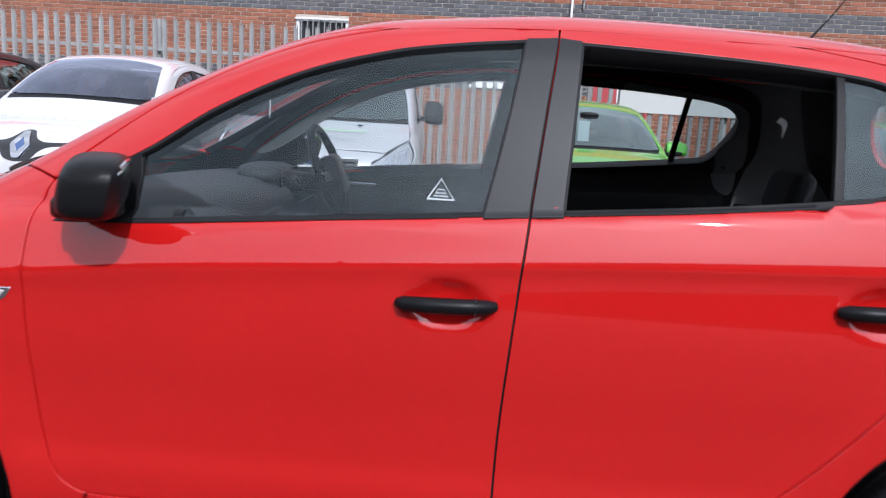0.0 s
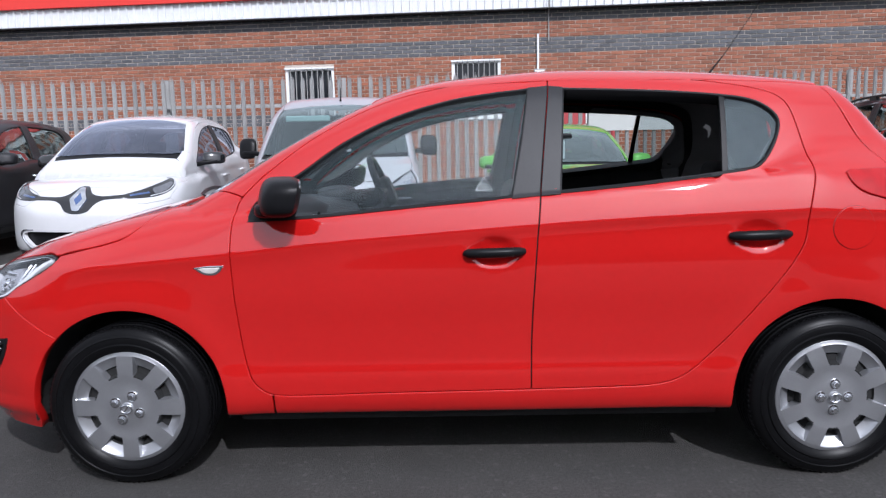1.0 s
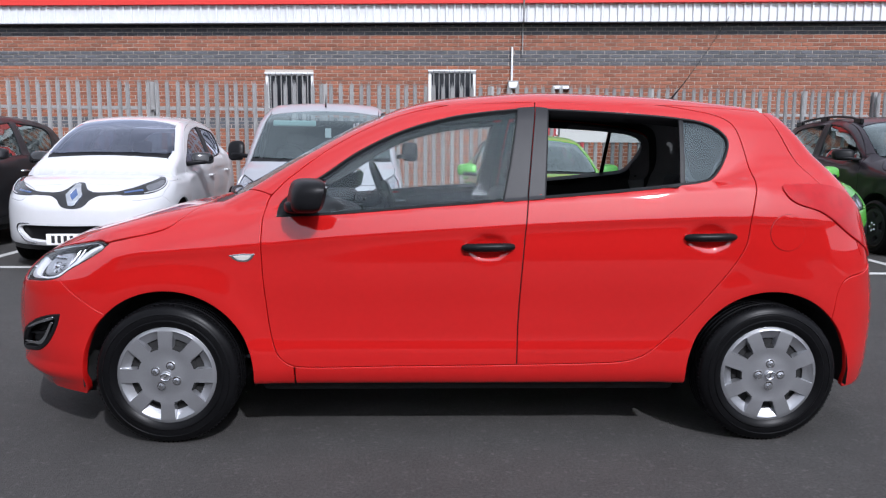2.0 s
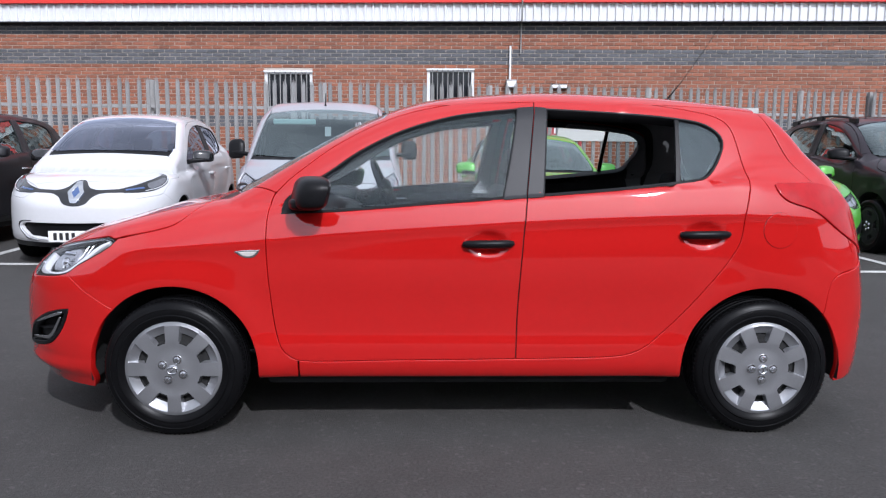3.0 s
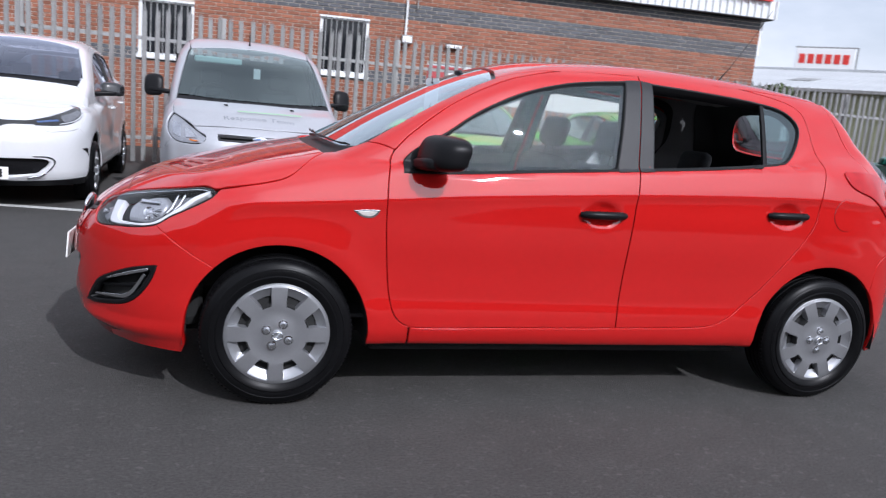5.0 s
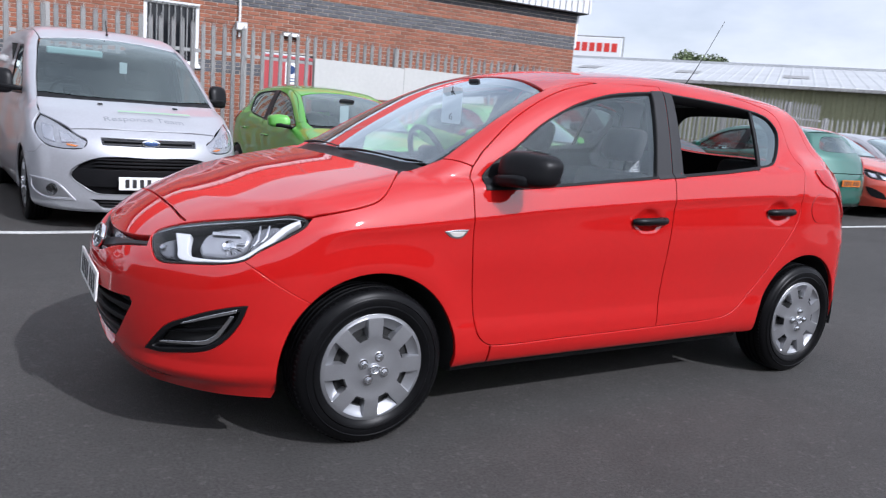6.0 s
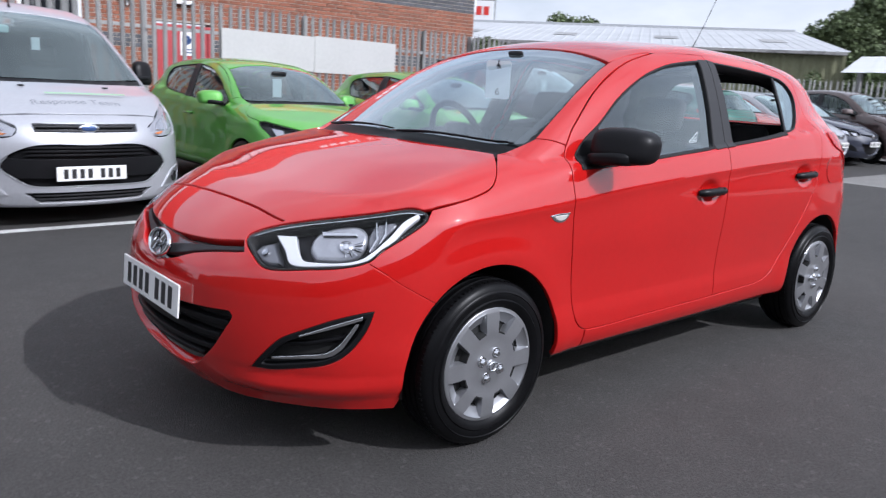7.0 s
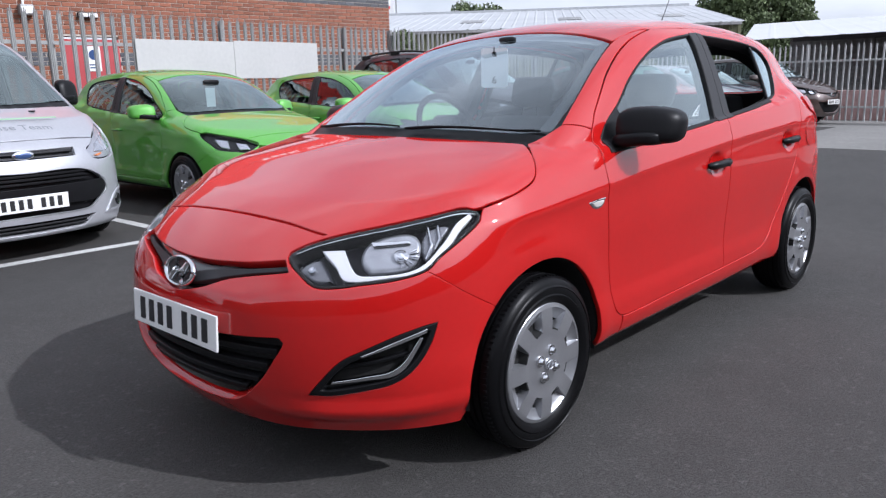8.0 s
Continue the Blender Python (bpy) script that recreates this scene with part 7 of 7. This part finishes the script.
    for z in (0.752, 0.785):
        b.panel("grille_slat", "nose", both([(0, z + 0.006), (0.41, z + 0.006, 1), (0.41, z - 0.006, 1), (0, z - 0.006)], "nose"), GREYTRIM, off=-0.008, rim=0.015)
    b.panel("grille_back", "nose", both([(0, 0.65), (0.42, 0.65), (0.66, 0.475), (0.45, 0.315), (0, 0.31)], "nose"), PLASTIC, off=-0.05, rim=0.0)
    for z in (0.565, 0.595, 0.622):
        b.panel("grille_slat", "nose", both([(0, z + 0.009), (0.44, z + 0.009, 1), (0.50, z - 0.008, 1), (0, z - 0.008)], "nose"), PLASTIC, off=-0.012, rim=0.02)
    b.panel("bumper_bar", "nose", both([(0, 0.535), (0.61, 0.54, 1), (0.645, 0.475, 1), (0.56, 0.40, 1), (0.50, 0.39), (0, 0.388)], "nose"), PLASTIC, off=-0.004, rim=0.03)
    for side in (-1, 1):
        b.panel("grille_strip", "nose", [(0.0, 0.330, 1), (0.43, 0.333), (0.555, 0.398), (0.640, 0.475), (0.590, 0.556, 1), (0.600, 0.558, 1), (0.655, 0.475), (0.568, 0.390), (0.44, 0.322), (0.0, 0.318, 1)], HUBCAP, side, off=0.003, rim=0.01,
                edge=0.002, step=0.03, label="satin silver strip")
    b.panel("low_grille", "nose", low, PLASTIC, off=-0.03, rim=0.0)
    for z in (0.222, 0.252):
        b.panel("grille_slat", "nose", both([(0, z + 0.006), (0.44, z + 0.006, 1), (0.42, z - 0.006, 1), (0, z - 0.006)], "nose"), GREYTRIM, off=-0.008, rim=0.015)
    p, n = b.at("nose", (0, 0.768))
    vv, ff = lump(p.x - 0.008, 0, p.z, 0.012, 0.076, 0.034, 2.0, 10, 24)
    oval = from_arrays("badge", vv, ff, CHROME, car, "chrome-edged oval badge", smooth=60)
    vv, ff = lump(p.x - 0.013, 0, p.z, 0.010, 0.060, 0.024, 2.0, 10, 24)
    from_arrays("badge_face", vv, ff, BLUEBADGE, oval, smooth=60)
    plate(b, 0.52, 0.111, (b.at("nose", (0, 0.46))[0].x - 0.012, 0.015, 0.425))
    put_wheels(car, s.axles, 0.785, 0.318, (TYRE_L, TRIM_L), (0.2, 0.5, 0.1, 0.7))
    chassis(b, s.axles, 0.895, s.hub, s.arch, -2.2, 2.2, 0.16)
    seats(b, ((-0.25, 0.40, 0.62),))
    part("bulkhead", boxes((0.25, 0.30, -0.8, 0.8, 0.3, 1.6)), DARKWELL, car)
    part("dashboard", boxes((-1.42, -0.85, -0.76, 0.76, 0.6, 1.08, 0.05, 3)), DASH, car, smooth=40)
    steering_wheel(b, -0.72, 0.40, 1.12, 30)
    part("sun_visor", boxes((-0.63, -0.59, 0.10, 0.60, 1.50, 1.57, 0.018, 3)), VISOR, car, "pale teal folded sun visor").matrix_basis = Matrix.Identity(4)
    z = s.lay("top", np.array([(-0.30, 0.0)]))[0][2]
    bm = bmesh.new()
    rod(bm, [(-0.30, 0, z), (-0.28, 0, z + 0.03), (-0.22, 0, z + 0.16)], [0.014, 0.008, 0.004], 8)
    part("aerial", bm, PLASTIC, car, smooth=60)
    # bonnet lettering laid along the slope
    p0, n0 = Vector(s.lay("top", np.array([(-1.90, 0.0)]))[0]), Vector(s.normal(s.lay("top", np.array([(-1.90, 0.0)])))[0])
    slope_m = Matrix.Translation(p0 + n0 * 0.004) @ Matrix.Rotation(math.asin(-n0.x), 4, "Y").inverted() @ Matrix.Rotation(-math.pi / 2, 4, "Z")
    words = text_mesh("lettering", "Response Team", 0.105, PALEINK, car, Matrix.Identity(4), 0.0, "faint grey lettering")
    flat = np.array([tuple(slope_m @ v.co) for v in words.data.vertices])
    for v, q in zip(words.data.vertices, s.lay("top", flat[:, :2])):
        v.co = Vector(q) + Vector((-0.0006, 0, 0.0012))
    part("lettering_rule", boxes((-0.20, 0.42, 0.11, 0.130, 0.004, 0.006)), PALEGREEN, car, "pale green line").matrix_basis = slope_m
    for y in (-0.35, 0.30):
        q = s.lay("top", np.array([(-1.56, y)]))[0]
        part("washer_jet", boxes((q[0] - 0.02, q[0] + 0.02, q[1] - 0.02, q[1] + 0.02, q[2], q[2] + 0.012, 0.005)), PLASTIC, car)
    return b


VAN = silver_van()
card_in_screen(VAN, -0.82, -0.05, 1.42, 0.035, 0.055)

# ---- bricks: those above the fence as pieces, the rest joined ----
def bricks():
    piece = bpy.data.meshes.new("brick")
    w, d, h = 0.214, 0.012, 0.0635
    shape_v = [(0.003, 0, 0.003), (w - 0.003, 0, 0.003), (w - 0.003, 0, h - 0.003), (0.003, 0, h - 0.003), (0, d, 0), (w, d, 0), (w, d, h), (0, d, h)]
    shape_f = [(0, 1, 2, 3), (4, 5, 1, 0), (5, 6, 2, 1), (6, 7, 3, 2), (7, 4, 0, 3)]
    piece.from_pydata(shape_v, [], shape_f)
    grey_piece = piece.copy()
    piece.materials.append(BRICK), grey_piece.materials.append(GREYBRICK)
    rng = random.Random(8)
    rows = {0: ([], []), 1: ([], [])}
    course, count = 0, 0
    z = 0.0
    while z < 3.69:
        grey = 1 if (1.66 < z + 0.03 < 1.83 or 2.95 < z + 0.03 < 3.19 or z + 0.03 > 3.50) else 0
        x = along(SPAN[0]) + (0.1125 if course % 2 else 0.0)
        stops = [(along(o[0]), along(o[1])) for o in openings if o[2] - 0.06 < z < o[3]] + [(along(SPAN[1]), 99.0)]
        while x < along(SPAN[1]):
            a, c = x, x + w
            for lo, hi in stops:
                if a < hi and c > lo:
                    a, c = (a, min(c, lo - 0.004)) if a < lo else (max(a, hi + 0.004), c)
            if 0.03 < c - a < w - 0.002:
                v, f = rows[grey]
                b0, k = len(v), (c - a) / w
                v.extend((p[0] * k + a, p[1], p[2] + z) for p in shape_v)
                f.extend(tuple(i + b0 for i in q) for q in shape_f)
            elif c - a >= w - 0.002:
                jx, jy = rng.uniform(-0.002, 0.002), rng.uniform(-0.002, 0.002)
                if 1.4 < x < 8.0 and 2.55 < z < 3.40 and count < 300:
                    count += 1
                    ob = new("brick", grey_piece if grey else piece)
                    ob.parent = core
                    ob.matrix_basis = Matrix.Translation((x + jx, jy, z))
                else:
                    v, f = rows[grey]
                    b0 = len(v)
                    v.extend((p[0] + x + jx, p[1] + jy, p[2] + z) for p in shape_v)
                    f.extend(tuple(i + b0 for i in q) for q in shape_f)
            x += 0.225
        z += 0.075
        course += 1
    for grey, (v, f) in rows.items():
        tagged(from_arrays("brickwork", v, f, GREYBRICK if grey else BRICK, core), "blue-grey brick courses" if grey else "red brick courses", kind="stuff")


bricks()
